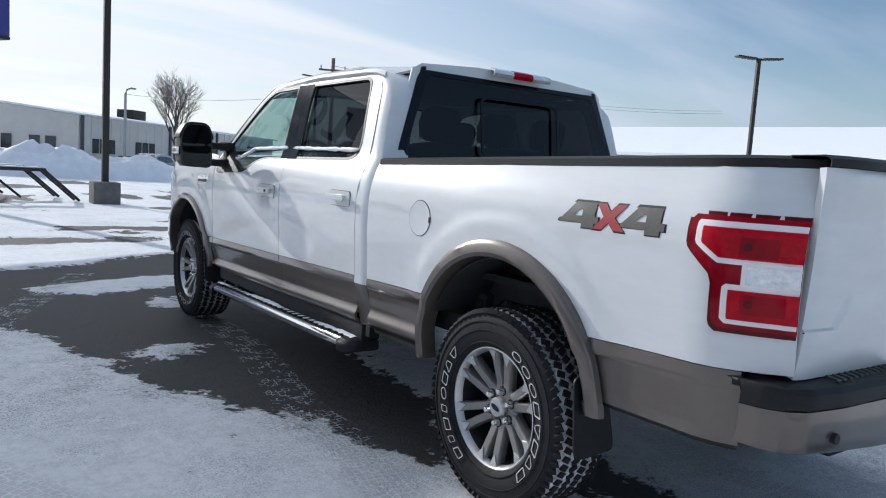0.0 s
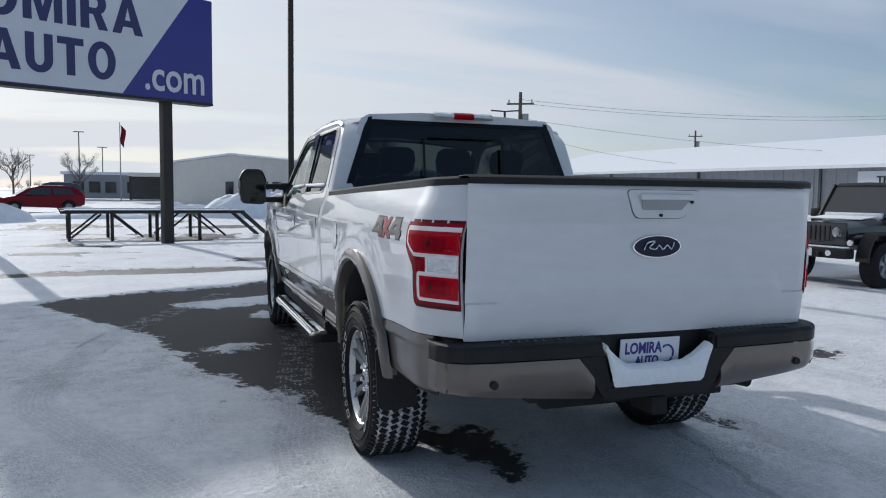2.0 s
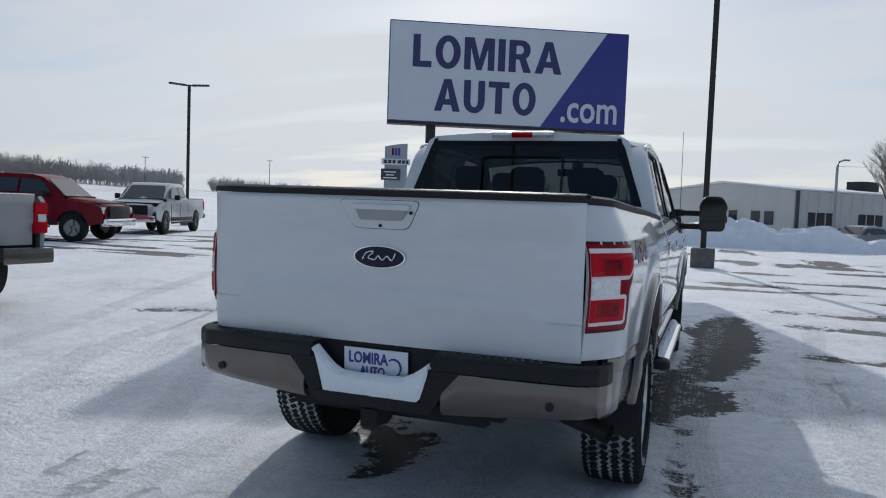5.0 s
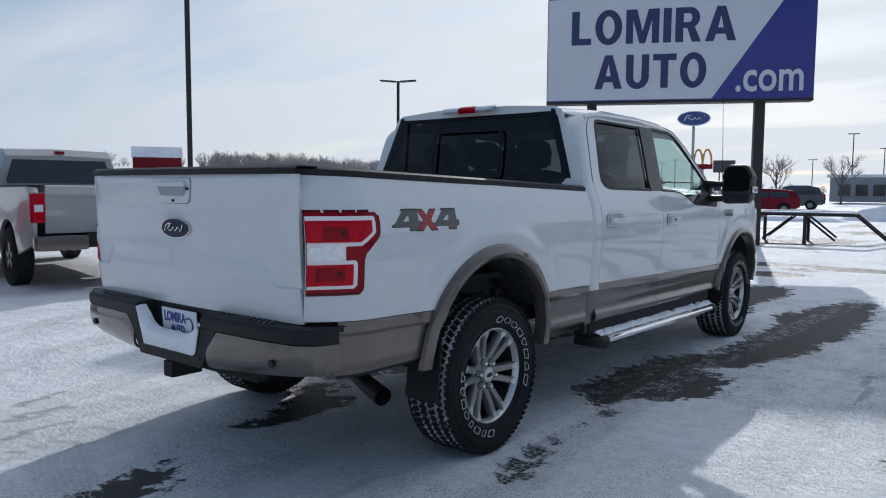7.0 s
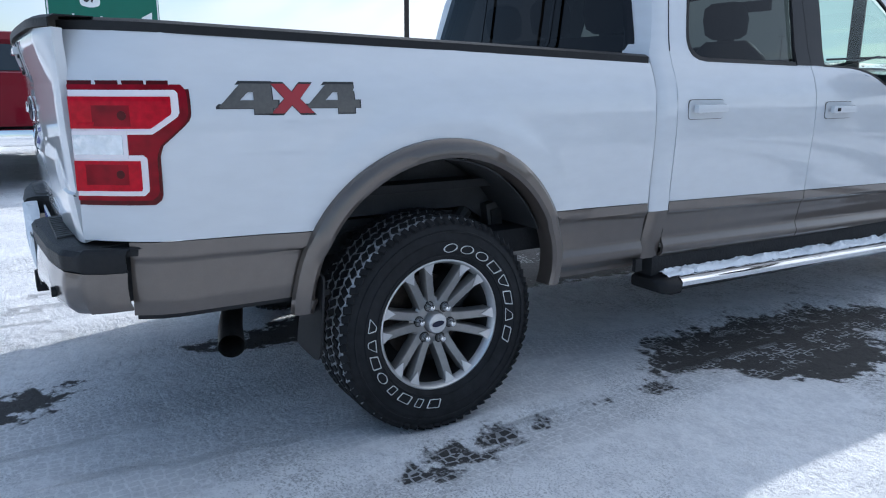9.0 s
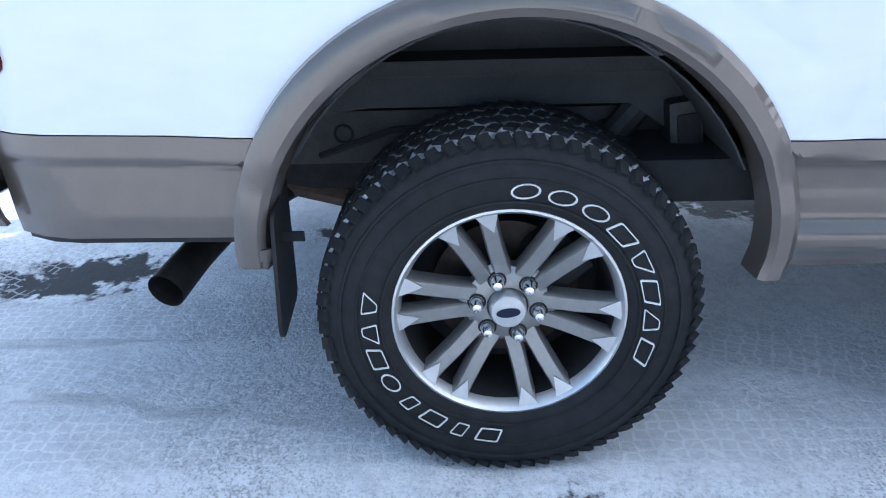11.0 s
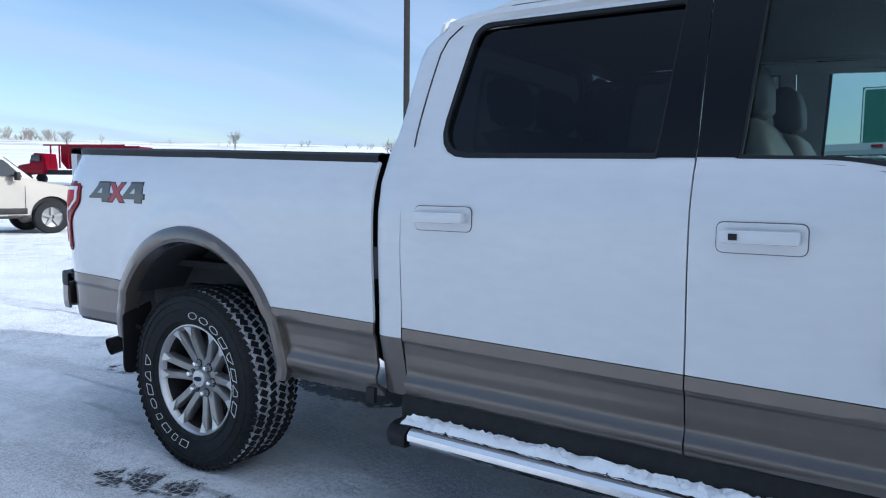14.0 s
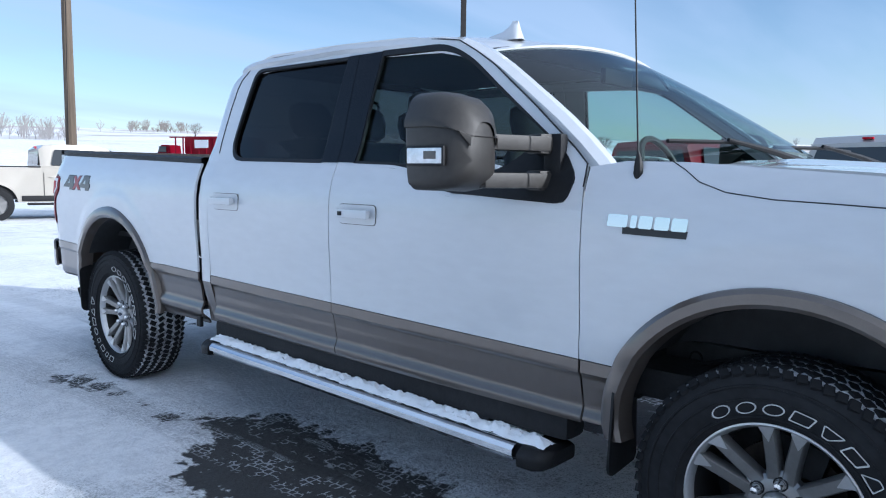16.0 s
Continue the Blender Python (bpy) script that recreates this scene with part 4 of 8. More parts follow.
    part("chrome_edge", thick(grid([[(s * x, y, z + rake(y)) for x, z in edge] for y in (1.215, 2.1, 3.155)]), 0.004), CHROME, board, "chrome edge")
    for k in range(26):
        y = 1.26 + k * 0.074
        part("tread_rib", block((s * 0.955, y, 0.364 + rake(y)), (0.09, 0.022, 0.010), 0.003), BLACK, board)
    for ye in (1.155, 3.228):
        e = -1 if ye < 2 else 1
        cap_rows = []
        for d, k, cut in ((-0.050, 1.0, 0.0), (0.010, 1.0, 0.0), (0.040, 0.92, 0.020), (0.058, 0.70, 0.055)):
            ring = rounded([(0.85, -0.034 * k), (1.049 - cut, -0.034 * k), (1.052 - cut, 0.012 * k), (1.02 - cut, 0.036 * k), (0.85, 0.036 * k)], 0.012, 3)
            cap_rows.append([(s * x, ye + e * d, 0.328 + rake(ye) + z) for x, z in ring])
        cap_bm = grid(cap_rows, closed=True)
        cap_bm.verts.ensure_lookup_table()
        for ring in (range(len(cap_rows[0])), range(len(cap_bm.verts) - len(cap_rows[0]), len(cap_bm.verts))):
            cap_bm.faces.new([cap_bm.verts[k] for k in ring])
        bmesh.ops.recalc_face_normals(cap_bm, faces=cap_bm.faces)
        part("end_cap", cap_bm, BLACK, board, "black plastic end cap")
    for yb in (1.45, 2.2, 2.95):
        part("bracket", block((s * 0.80, yb, 0.38), (0.30, 0.06, 0.03), 0.006), DARK, board)
    part("rocker", block((s * 0.89, 2.215, 0.440), (0.12, 2.2, 0.11), 0.03), DARK, truck)
    # tow mirror
    mirror = new("tow_mirror")
    mirror.parent = truck
    tagged(mirror, "large black telescoping tow mirror")
    head = []
    for dy, w, h0, h1 in ((0.0, 0.95, 0.01, -0.01), (0.012, 1.0, 0.0, 0.0), (0.10, 1.0, 0.0, 0.0), (0.165, 0.92, 0.01, -0.02), (0.205, 0.74, 0.03, -0.05), (0.225, 0.5, 0.06, -0.10)):
        prof = rounded([(1.150 + 0.10 * (1 - w), 1.225 + h0), (1.365 - 0.12 * (1 - w), 1.232 + h0), (1.375 - 0.12 * (1 - w), 1.45 + h1), (1.335 - 0.1 * (1 - w), 1.532 + h1), (1.185 + 0.08 * (1 - w), 1.532 + h1), (1.150 + 0.10 * (1 - w), 1.45 + h1)], 0.045)
        head.append([(s * x, 2.955 + dy, z) for x, z in prof])
    bm = grid(head, closed=True)
    bm.verts.ensure_lookup_table()
    n = len(head[0])
    bm.faces.new([bm.verts[i] for i in range(n)])
    bm.faces.new([bm.verts[i] for i in range(len(bm.verts) - n, len(bm.verts))])
    part("mirror_housing", bm, MIRROR_SHELL, mirror, "satin dark housing")
    cap = []
    for dy, w, h1 in ((0.004, 0.99, -0.002), (0.012, 1.0, 0.0), (0.10, 1.0, 0.0), (0.167, 0.93, -0.018), (0.208, 0.76, -0.045), (0.229, 0.52, -0.095)):
        prof = rounded([(1.146 + 0.10 * (1 - w), 1.425 + h1 * 0.3), (1.380 - 0.12 * (1 - w), 1.425 + h1 * 0.3), (1.380 - 0.12 * (1 - w), 1.45 + h1), (1.339 - 0.1 * (1 - w), 1.537 + h1), (1.181 + 0.08 * (1 - w), 1.537 + h1), (1.146 + 0.10 * (1 - w), 1.45 + h1)], [0.004, 0.004, 0.03, 0.045, 0.045, 0.03])
        cap.append([(s * x, 2.955 + dy, z) for x, z in prof])
    part("mirror_cap", grid(cap, closed=True), MIRROR_SHELL, mirror, "upper mirror cap")
    part("mirror_glass", prism(rounded([(1.165, 1.325), (1.358, 1.325), (1.362, 1.45), (1.325, 1.518), (1.195, 1.518), (1.165, 1.46)], 0.03), lambda u, v: (s * u, 2.951, v), 0.003, inside=(s * 1.25, 3.1, 1.4)), MIRROR_GLASS, mirror, "mirror glass")
    part("wide_angle_glass", prism(rounded([(1.165, 1.242), (1.352, 1.245), (1.356, 1.31), (1.165, 1.31)], 0.02), lambda u, v: (s * u, 2.951, v), 0.003, inside=(s * 1.25, 3.1, 1.4)), MIRROR_GLASS, mirror, "wide-angle mirror glass")
    part("turn_lamp_bezel", moved(block((0, 0, 0), (0.012, 0.158, 0.060), 0.006), pose(s * 1.3735, 3.045, 1.338)), BLACK, mirror)
    part("turn_lamp_bulb", moved(block((0, 0, 0), (0.004, 0.05, 0.024), 0.001), pose(s * 1.3805, 3.07, 1.340)), BADGE_GRAY, mirror)
    part("turn_lamp", moved(block((0, 0, 0), (0.014, 0.145, 0.048), 0.005), pose(s * 1.374, 3.045, 1.338)), LENS_CLEAR, mirror, "clear turn lamp")
    for zz, l in ((1.265, 0.30), (1.385, 0.30)):
        part("mirror_arm", moved(block((0, 0, 0), (l, 0.085, 0.050), 0.012), pose(s * 1.07, 3.165, zz, 0, 0, s * -16)), MIRROR_SHELL, mirror)
        part("arm_socket", moved(block((0, 0, 0), (0.075, 0.075, 0.066), 0.010), pose(s * 0.965, 3.195, zz, 0, 0, s * -16)), MIRROR_SHELL, mirror)
    part("arm_pivot", moved(block((0, 0, 0), (0.045, 0.07, 0.20), 0.015), pose(s * 0.945, 3.235, 1.32)), BLACK, mirror)
    part("mirror_foot", prism(rounded([(2.80, 1.215), (3.31, 1.195), (3.335, 1.28), (3.28, 1.352), (3.19, 1.42), (3.05, 1.32)], 0.03), lambda y, z: (s * (side_x(y, z) + 0.006), y, z), 0.016), BLACK, mirror, "black mirror foot")
    # name badge on the fender: plain bars in place of the model name
    tag = new("fender_badge")
    tag.parent = truck
    tagged(tag, "chrome model badge over a black bar")
    xb = lambda y, z: s * (side_x(y, z) + 0.004)
    for y0, y1 in ((3.468, 3.535), (3.545, 3.565), (3.572, 3.615), (3.622, 3.668), (3.675, 3.722)):
        part("bar", prism(rounded([(y0, 1.128), (y1, 1.128), (y1 + 0.004, 1.166), (y0 + 0.004, 1.166)], 0.006), lambda y, z: (xb(y, z), y, z - 0.02 * (y - 3.6)), 0.005), CHROME, tag)
    part("backing", prism([(3.52, 1.108), (3.722, 1.108), (3.726, 1.130), (3.52, 1.130)], lambda y, z: (s * (side_x(y, z) + 0.002), y, z - 0.02 * (y - 3.6)), 0.004), BADGE_DARK, tag, "black bar")


for s, word in ((-1, "driver-side"), (1, "passenger-side")):
    truck_side(s, word)

# roof, cab back, glass
def roof_half(y):
    return float(np.interp(y, (1.10, 1.2, 2.0, 2.6, 2.9), (0.785, 0.80, 0.80, 0.79, 0.76)))


roof = []
for y in np.linspace(1.112, 2.81, 24):
    zc = float(np.interp(y, (1.112, 1.2, 1.5, 2.0, 2.45, 2.65, 2.81), (1.887, 1.893, 1.896, 1.892, 1.878, 1.860, 1.838)))
    w = roof_half(y)
    k = max(0.0, 1 - (y - 1.112) / 0.34)
    crown = float(np.interp(y, (1.112, 1.3, 2.0, 2.5, 2.81), (0.0, 0.010, 0.034, 0.028, 0.0)))
    roof.append([(w * u, y + 0.14 * k * abs(u) ** 6 + 0.105 * max(0.0, (y - 2.35) / 0.46) * (1 - min(1, u * u)), zc + crown * (1 - min(1, u * u)) - 0.035 * abs(u) ** 2.5 - 0.052 * max(0.0, (y - 2.40) / 0.41) ** 1.3 * abs(u) ** 2 - 0.050 * k * abs(u) ** 5) for u in np.linspace(-1.022, 1.022, 31)])
part("roof", thick(grid(roof), 0.012), WHITE, truck, "white cab roof")
for s in (-1, 1):
    part("roof_side_rail", thick(grid([[(s * (roof_half(y) * 1.02), y, z + 0.0), (s * (roof_half(y) * 1.02 + 0.012), y, z - 0.02), (s * (side_x(y, z - 0.035) - 0.001), y, z - 0.038), (s * (side_x(y, z - 0.06) - 0.014), y, z - 0.065)] for y, z in [(y, float(np.interp(y, (1.22, 1.28, 1.40, 2.0, 2.6, 2.80), (1.814, 1.832, 1.843, 1.849, 1.825, 1.780)))) for y in np.linspace(1.225, 2.755, 22)]]), 0.01), WHITE, truck)
    part("windshield_pillar", thick(grid([[(s * (side_x(y, z) - 0.006), y - 0.02, z - 0.025), (s * side_x(y, z), y, z), (s * (side_x(y, z) - 0.022), y + 0.020, z + 0.016), (s * (side_x(y, z) - 0.065), y + 0.022, z + 0.014)] for y, z in ((2.70, 1.791), (2.76, 1.768), (2.83, 1.733), (2.92, 1.678), (3.02, 1.610), (3.12, 1.540), (3.22, 1.468), (3.32, 1.388), (3.40, 1.322), (3.44, 1.285))]), 0.012), WHITE, truck, "white windshield pillar")


def back_at(u, z):
    """A place on the cab's back wall."""
    return (u, 1.036 + 0.085 * max(0, (z - 1.30) / 0.56) - 0.035 * (1 - (u / 0.8) ** 2) + 0.034 * float(smooth(1.33, 1.46, np.float64(z))) * abs(u / 0.8) ** 5, z)


pane = rounded([(-0.828, 1.33), (0.828, 1.33), (0.655, 1.826), (-0.655, 1.826)], [0.03, 0.03, 0.05, 0.05])
wall = [(-0.86, 0.85), (0.86, 0.85), (0.87, 1.36), (0.715, 1.84), (0.66, 1.872), (0.3, 1.892), (-0.3, 1.892), (-0.66, 1.872), (-0.715, 1.84), (-0.87, 1.36)]
part("cab_back", prism(wall, back_at, 0.012, [pane]), WHITE, truck, "white cab back wall")
part("rear_glass", prism(pane, lambda u, z: (lambda p: (p[0], p[1] - 0.004, p[2]))(back_at(u, z)), 0), TINTED, truck, "dark sliding rear window")
inner = [(x * 0.965, 1.579 + (z - 1.579) * 0.94) for x, z in pane]
part("rear_glass_seal", prism([(x * 1.035, 1.579 + (z - 1.579) * 1.05) for x, z in pane], lambda u, z: (lambda p: (p[0], p[1] - 0.007, p[2]))(back_at(u, z)), 0.004, [inner]), GLOSS, truck)
def pane_frame(u0, u1, z0, z1, w):
    out = rounded([(u0, z0), (u1, z0), (u1, z1), (u0, z1)], 0.05)
    inn = rounded([(u0 + w, z0 + w), (u1 - w, z0 + w), (u1 - w, z1 - w), (u0 + w, z1 - w)], 0.04)
    part("slider_frame", prism(out, lambda a, z: (lambda p: (p[0], p[1] - 0.010, p[2]))(back_at(a, z)), 0.006, [inn]), GLOSS, truck, "black sliding-pane frame")


pane_frame(-0.30, 0.30, 1.40, 1.74, 0.016)
for sx in (-1, 1):
    part("roof_seam", prism([(sx * 0.645, 1.822), (sx * 0.675, 1.822), (sx * 0.668, 1.852), (sx * 0.640, 1.856)], lambda a, z: (lambda p: (p[0], p[1] - 0.010, p[2]))(back_at(a, z)), 0.01), GLOSS, truck, "black roof seam")
stop = new("high_stop_lamp")
stop.parent = truck
tagged(stop, "high-mounted red and clear brake lamp")
for u0, u1, m in ((-0.215, -0.075, LENS_CLEAR), (-0.073, 0.073, LENS_RED), (0.075, 0.215, LENS_CLEAR)):
    part("lens", thick(grid([[(u, 1.088 - 0.03 * (1 - (u / 0.8) ** 2), 1.855), (u, 1.076 - 0.03 * (1 - (u / 0.8) ** 2), 1.872), (u, 1.082 - 0.03 * (1 - (u / 0.8) ** 2), 1.892), (u, 1.12 - 0.03 * (1 - (u / 0.8) ** 2), 1.905)] for u in np.linspace(u0, u1, 8)]), 0.012), m, stop)
part("windshield", grid([[(u * (0.745 + 0.115 * (1 - k)), (2.795 + 0.105 * (1 - u * u)) * k + (3.44 + 0.28 * (1 - u * u)) * (1 - k), (1.765 + 0.070 * (1 - u * u)) * k + (1.325 + 0.055 * (1 - u * u)) * (1 - k) + 0.014 * math.sin(math.pi * k)) for u in np.linspace(-1, 1, 17)] for k in np.linspace(0, 1, 10)]), CLEAR, truck, "clear curved windshield")
part("windshield_band", thick(grid([[(u * (0.745 + 0.115 * (1 - k)), (2.795 + 0.105 * (1 - u * u)) * k + (3.44 + 0.28 * (1 - u * u)) * (1 - k), (1.765 + 0.070 * (1 - u * u)) * k + (1.325 + 0.055 * (1 - u * u)) * (1 - k) + 0.012 * math.sin(math.pi * k)) for u in np.linspace(-1, 1, 17)] for k in (0.955, 0.985, 1.01)]), 0.004), GLOSS, truck, "black upper windshield band")
part("cowl", thick(grid([[(u * 0.86, y + 0.13 * (1 - u * u), z) for u in np.linspace(-1, 1, 13)] for y, z in ((3.42, 1.305), (3.48, 1.325), (3.58, 1.325), (3.68, 1.305))]), 0.01), BLACK, truck, "black cowl panel")
part("hood", thick(grid([[(u * float(np.interp(y, (3.6, 4.2, 4.7, 4.82), (0.90, 0.88, 0.80, 0.74))), y + 0.06 * (1 - u * u), z + 0.02 * (1 - u * u) - 0.01 * (abs(u) > 0.55)) for u in np.linspace(-1, 1, 21)] for y, z in ((3.62, 1.325), (3.8, 1.332), (4.2, 1.308), (4.6, 1.235), (4.78, 1.18), (4.84, 1.10))]), 0.015), WHITE, truck, "white hood")
part("grille", moved(block((0, 0, 0), (1.50, 0.10, 0.40), 0.04), pose(0, 4.84, 0.96)), CHROME, truck, "chrome front grille")
for s in (-1, 1):
    part("headlight", moved(block((0, 0, 0), (0.22, 0.22, 0.36), 0.05), pose(s * 0.78, 4.74, 0.98, 0, 0, s * -18)), LENS_CLEAR, truck, "clear headlight")
part("front_bumper", moved(block((0, 0, 0), (1.80, 0.22, 0.28), 0.08), pose(0, 4.86, 0.62)), CHROME, truck, "chrome front bumper")
part("antenna", tube(bmesh.new(), [(0.965, 3.545, 1.275), (0.965, 3.545, 1.29), (0.964, 3.545, 1.315), (0.963, 3.543, 1.345), (0.962, 3.54, 1.36), (0.957, 3.488, 2.16)], [0.009, 0.015, 0.014, 0.008, 0.003, 0.002], 8), BLACK, truck, "black whip antenna")
part("roof_fin", thick(grid([[(0.50 + u * w, y, 1.838 + h * (1 - abs(u) ** 1.5)) for u in (-1, -0.5, 0, 0.5, 1)] for y, w, h in ((2.555, 0.028, 0.012), (2.60, 0.034, 0.030), (2.66, 0.034, 0.040), (2.695, 0.032, 0.058), (2.715, 0.030, 0.080), (2.745, 0.028, 0.078), (2.760, 0.026, 0.030), (2.765, 0.026, 0.004))]), 0.002), WHITE, truck, "white shark-fin antenna")
for x0, x1, y0 in ((0.72, 0.10, 3.52), (0.05, -0.60, 3.64)):
    part("wiper", tube(bmesh.new(), [(x0, y0, 1.40), ((x0 + x1) / 2, y0 + 0.10, 1.405), (x1, y0 + 0.11, 1.40)], 0.008, 6), BLACK, truck, "black wiper blade")
    part("wiper_arm", tube(bmesh.new(), [(x1 - 0.05, y0 + 0.22, 1.345), (x1 + 0.12, y0 + 0.18, 1.375), ((x0 + x1) / 2 + 0.05, y0 + 0.10, 1.412)], [0.016, 0.011, 0.007], 6), BLACK, truck, "black wiper arm")
for s in (-1, 1):
    part("hood_shut_line", tube(bmesh.new(), [(s * (side_x(y, z) + 0.0005), y, z) for y, z in ((3.645, 1.330), (3.69, 1.305), (3.74, 1.270), (3.82, 1.242), (3.95, 1.226), (4.10, 1.220), (4.30, 1.210), (4.60, 1.18))], 0.0018, 5), BADGE_DARK, truck, "dark hood shut line")

# tailgate
tailgate = new("tailgate")
tailgate.parent = truck
tagged(tailgate, "white tailgate, closed, with an oval badge")


def gate_y(x, z):
    """The tailgate's skin: a lip at the top, a fold under it, and a raised lower field."""
    y = float(np.interp(z, (0.778, 0.85, 0.95, 1.10, 1.222, 1.234, 1.246, 1.30, 1.35, 1.372, 1.40), (-1.134, -1.146, -1.156, -1.164, -1.168, -1.167, -1.170, -1.186, -1.199, -1.200, -1.190)))
    end = float(smooth(0.84, 0.70, np.float64(abs(x))))
    y = -1.167 + (y + 1.167) * (0.15 + 0.85 * end) if z > 1.234 else y
    inner = 0.69 - 0.70 * max(0.0, z - 0.93) if z > 0.928 else 2.0
    raised = float(smooth(1.05, 0.97, np.float64(z))) * float(smooth(inner + 0.014, inner - 0.014, np.float64(abs(x))))
    return y - 0.022 * math.cos(min(1, abs(x) / 0.84) * math.pi / 2) - 0.010 * raised + 0.012 * max(0, (abs(x) - 0.775) / 0.055) ** 2


part("gate_skin", thick(grid([[(x, gate_y(x, z), z) for x in np.linspace(-0.829, 0.829, 111)] for z in np.linspace(0.778, 1.388, 98)]), 0.03), WHITE, tailgate, "white tailgate skin")
part("gate_cap", thick(grid([[(x, gate_y(x, 1.37) + dy, z) for x in np.linspace(-0.826, 0.826, 25)] for dy, z in ((-0.008, 1.390), (-0.008, 1.413), (0.012, 1.423), (0.11, 1.42), (0.11, 1.38))]), 0.004), BLACK, tailgate, "black tailgate top molding")
latch = rounded([(-0.115, 1.258), (0.125, 1.258), (0.185, 1.372), (-0.175, 1.372)], 0.03)
part("handle_bezel_gap", prism([(x * 1.018, 1.315 + (z - 1.315) * 1.04) for x, z in latch], lambda x, z: (x, gate_y(x, z) - 0.001, z), 0.002), BADGE_DARK, tailgate)
part("handle_bezel", prism(latch, lambda x, z: (x, gate_y(x, z) - 0.005, z), 0.006), WHITE, tailgate)
# a flat gray plate whose colour paints the shade inside the handle
part("handle_recess", prism(rounded([(-0.085, 1.292), (0.10, 1.292), (0.135, 1.335), (-0.10, 1.335)], 0.008), lambda x, z: (x, gate_y(x, z) - 0.0085, z), 0.002), SHADED, tailgate, "handle recess with its shade in the gray colour")
part("gate_handle", block((0.015, gate_y(0, 1.345) - 0.008, 1.345), (0.255, 0.022, 0.024), 0.008), WHITE, tailgate, "white pull handle")
for x, z in ((0.005, 1.270), (0.145, 1.325)):
    part("lock", tube(bmesh.new(), [(x, gate_y(x, z) - 0.004, z), (x, gate_y(x, z) - 0.012, z)], 0.0065, 12), BLACK, tailgate, "black lock button")


def oval(cx, cz, a, b, n=36):
    return [(cx + a * math.cos(k * math.tau / n), cz + b * math.sin(k * math.tau / n)) for k in range(n)]


for name, k, d, m, lab in (("badge_ring", 1.0, 0.010, CHROME, "chrome badge ring"), ("badge_field", 0.935, 0.013, BADGE_BLUE, "dark blue badge field")):
    part(name, prism(oval(0, 1.141, 0.117 * k, 0.046 * k), lambda x, z: (x, gate_y(x, z) - d, z), 0.006), m, tailgate, lab)
# a plain flowing stroke in place of the maker's name
part("badge_stroke", tube(bmesh.new(), curved([(-0.070, -1.206, 1.129), (-0.055, -1.206, 1.157), (-0.02, -1.207, 1.163), (-0.045, -1.207, 1.139), (-0.015, -1.207, 1.131), (0.0, -1.207, 1.147), (0.02, -1.207, 1.131), (0.04, -1.207, 1.147), (0.062, -1.206, 1.131), (0.075, -1.205, 1.159)]), 0.0032, 6), CHROME, tailgate, "chrome stroke")
# bed floor and front wall
part("bed_floor", block((0, -0.05, 0.86), (1.62, 2.14, 0.03)), DARK, truck)
part("bed_front_wall", block((0, 0.995, 1.09), (1.70, 0.03, 0.50)), DARK, truck)

# rear bumper
bumper = new("rear_bumper")
bumper.parent = truck
bumper.location = (0, 0.085, -0.030)
tagged(bumper, "stone-gray rear bumper with a black step pad")


BUMPER_PLAN = ((0.0, -1.335), (0.40, -1.330), (0.70, -1.312), (0.84, -1.288), (0.902, -1.245), (0.930, -1.19), (0.940, -1.128))


def bump(x_or_u, out=0.0):
    """A place on the bumper's plan: u is 0 at the middle and 1 at the end of the wrapped corner."""
    u = abs(x_or_u) * 6
    k = min(5, int(u))
    a, b = BUMPER_PLAN[k], BUMPER_PLAN[k + 1]
    x, y = a[0] + (b[0] - a[0]) * (u - k), a[1] + (b[1] - a[1]) * (u - k)
    return (math.copysign(x, x_or_u), y)


def bump_row(u, dy, z):
    x, y = bump(u)
    k = max(0.0, 1 - dy / 0.5)
    return (x * (1 - 0.10 * max(0, dy)), y + dy if abs(x) < 0.9 else y + dy * 0.4, z)


pad_u = sorted(list(np.linspace(-1, 1, 61)) + [k * v / 2.4 for k in (-1, 1) for v in (0.268, 0.278)])
part("step_pad", thick(grid([[bump_row(u, max(dy, 0.088) if abs(u) * 2.4 < 0.272 else dy, z - 0.006 * abs(u)) for u in pad_u] for dy, z in ((0.010, 0.735), (0.0, 0.742), (-0.003, 0.785), (0.010, 0.800), (0.035, 0.806), (0.15, 0.806), (0.17, 0.78))]), 0.008), BLACK, bumper, "black ribbed step pad")
for sx in (-1, 1):
    for k in range(11):
        x = sx * (0.32 + k * 0.035)
        part("rib", moved(block((0, 0, 0), (0.010, 0.11, 0.007), 0.002), pose(x, -1.235, 0.8075, 0, 0, sx * 24)), STEEL_EDGE, bumper)
    rows = []
    for i in range(31):
        u = 0.128 + (1 - 0.128) * i / 30
        x = bump(u)[0]
        zl = float(np.interp(x, (0.25, 0.45, 0.85, 0.945), (0.558, 0.572, 0.602, 0.615)))
        zh = 0.735 - 0.006 * u
        cut = float(np.interp(x, (0.25, 0.36), (0.0, 1.0)))
        zh = zl + (zh - zl) * max(0.03, cut)
        row = []
        for k, d in enumerate((0.03, 0.012, 0.004, 0.0, -0.002, -0.002, 0.0, 0.004)):
            px, py, pz = bump_row(u, d, zl + (zh - zl) * k / 7)
            row.append((sx * px, py, pz))
        rows.append(row)
    part("bumper_corner", thick(grid(rows), 0.012), BEIGE, bumper, "stone-gray bumper corner")
    part("sensor", tube(bmesh.new(), [(sx * 0.735, -1.303, 0.650), (sx * 0.735, -1.318, 0.650)], 0.016, 14), BLACK, bumper, "parking sensor")
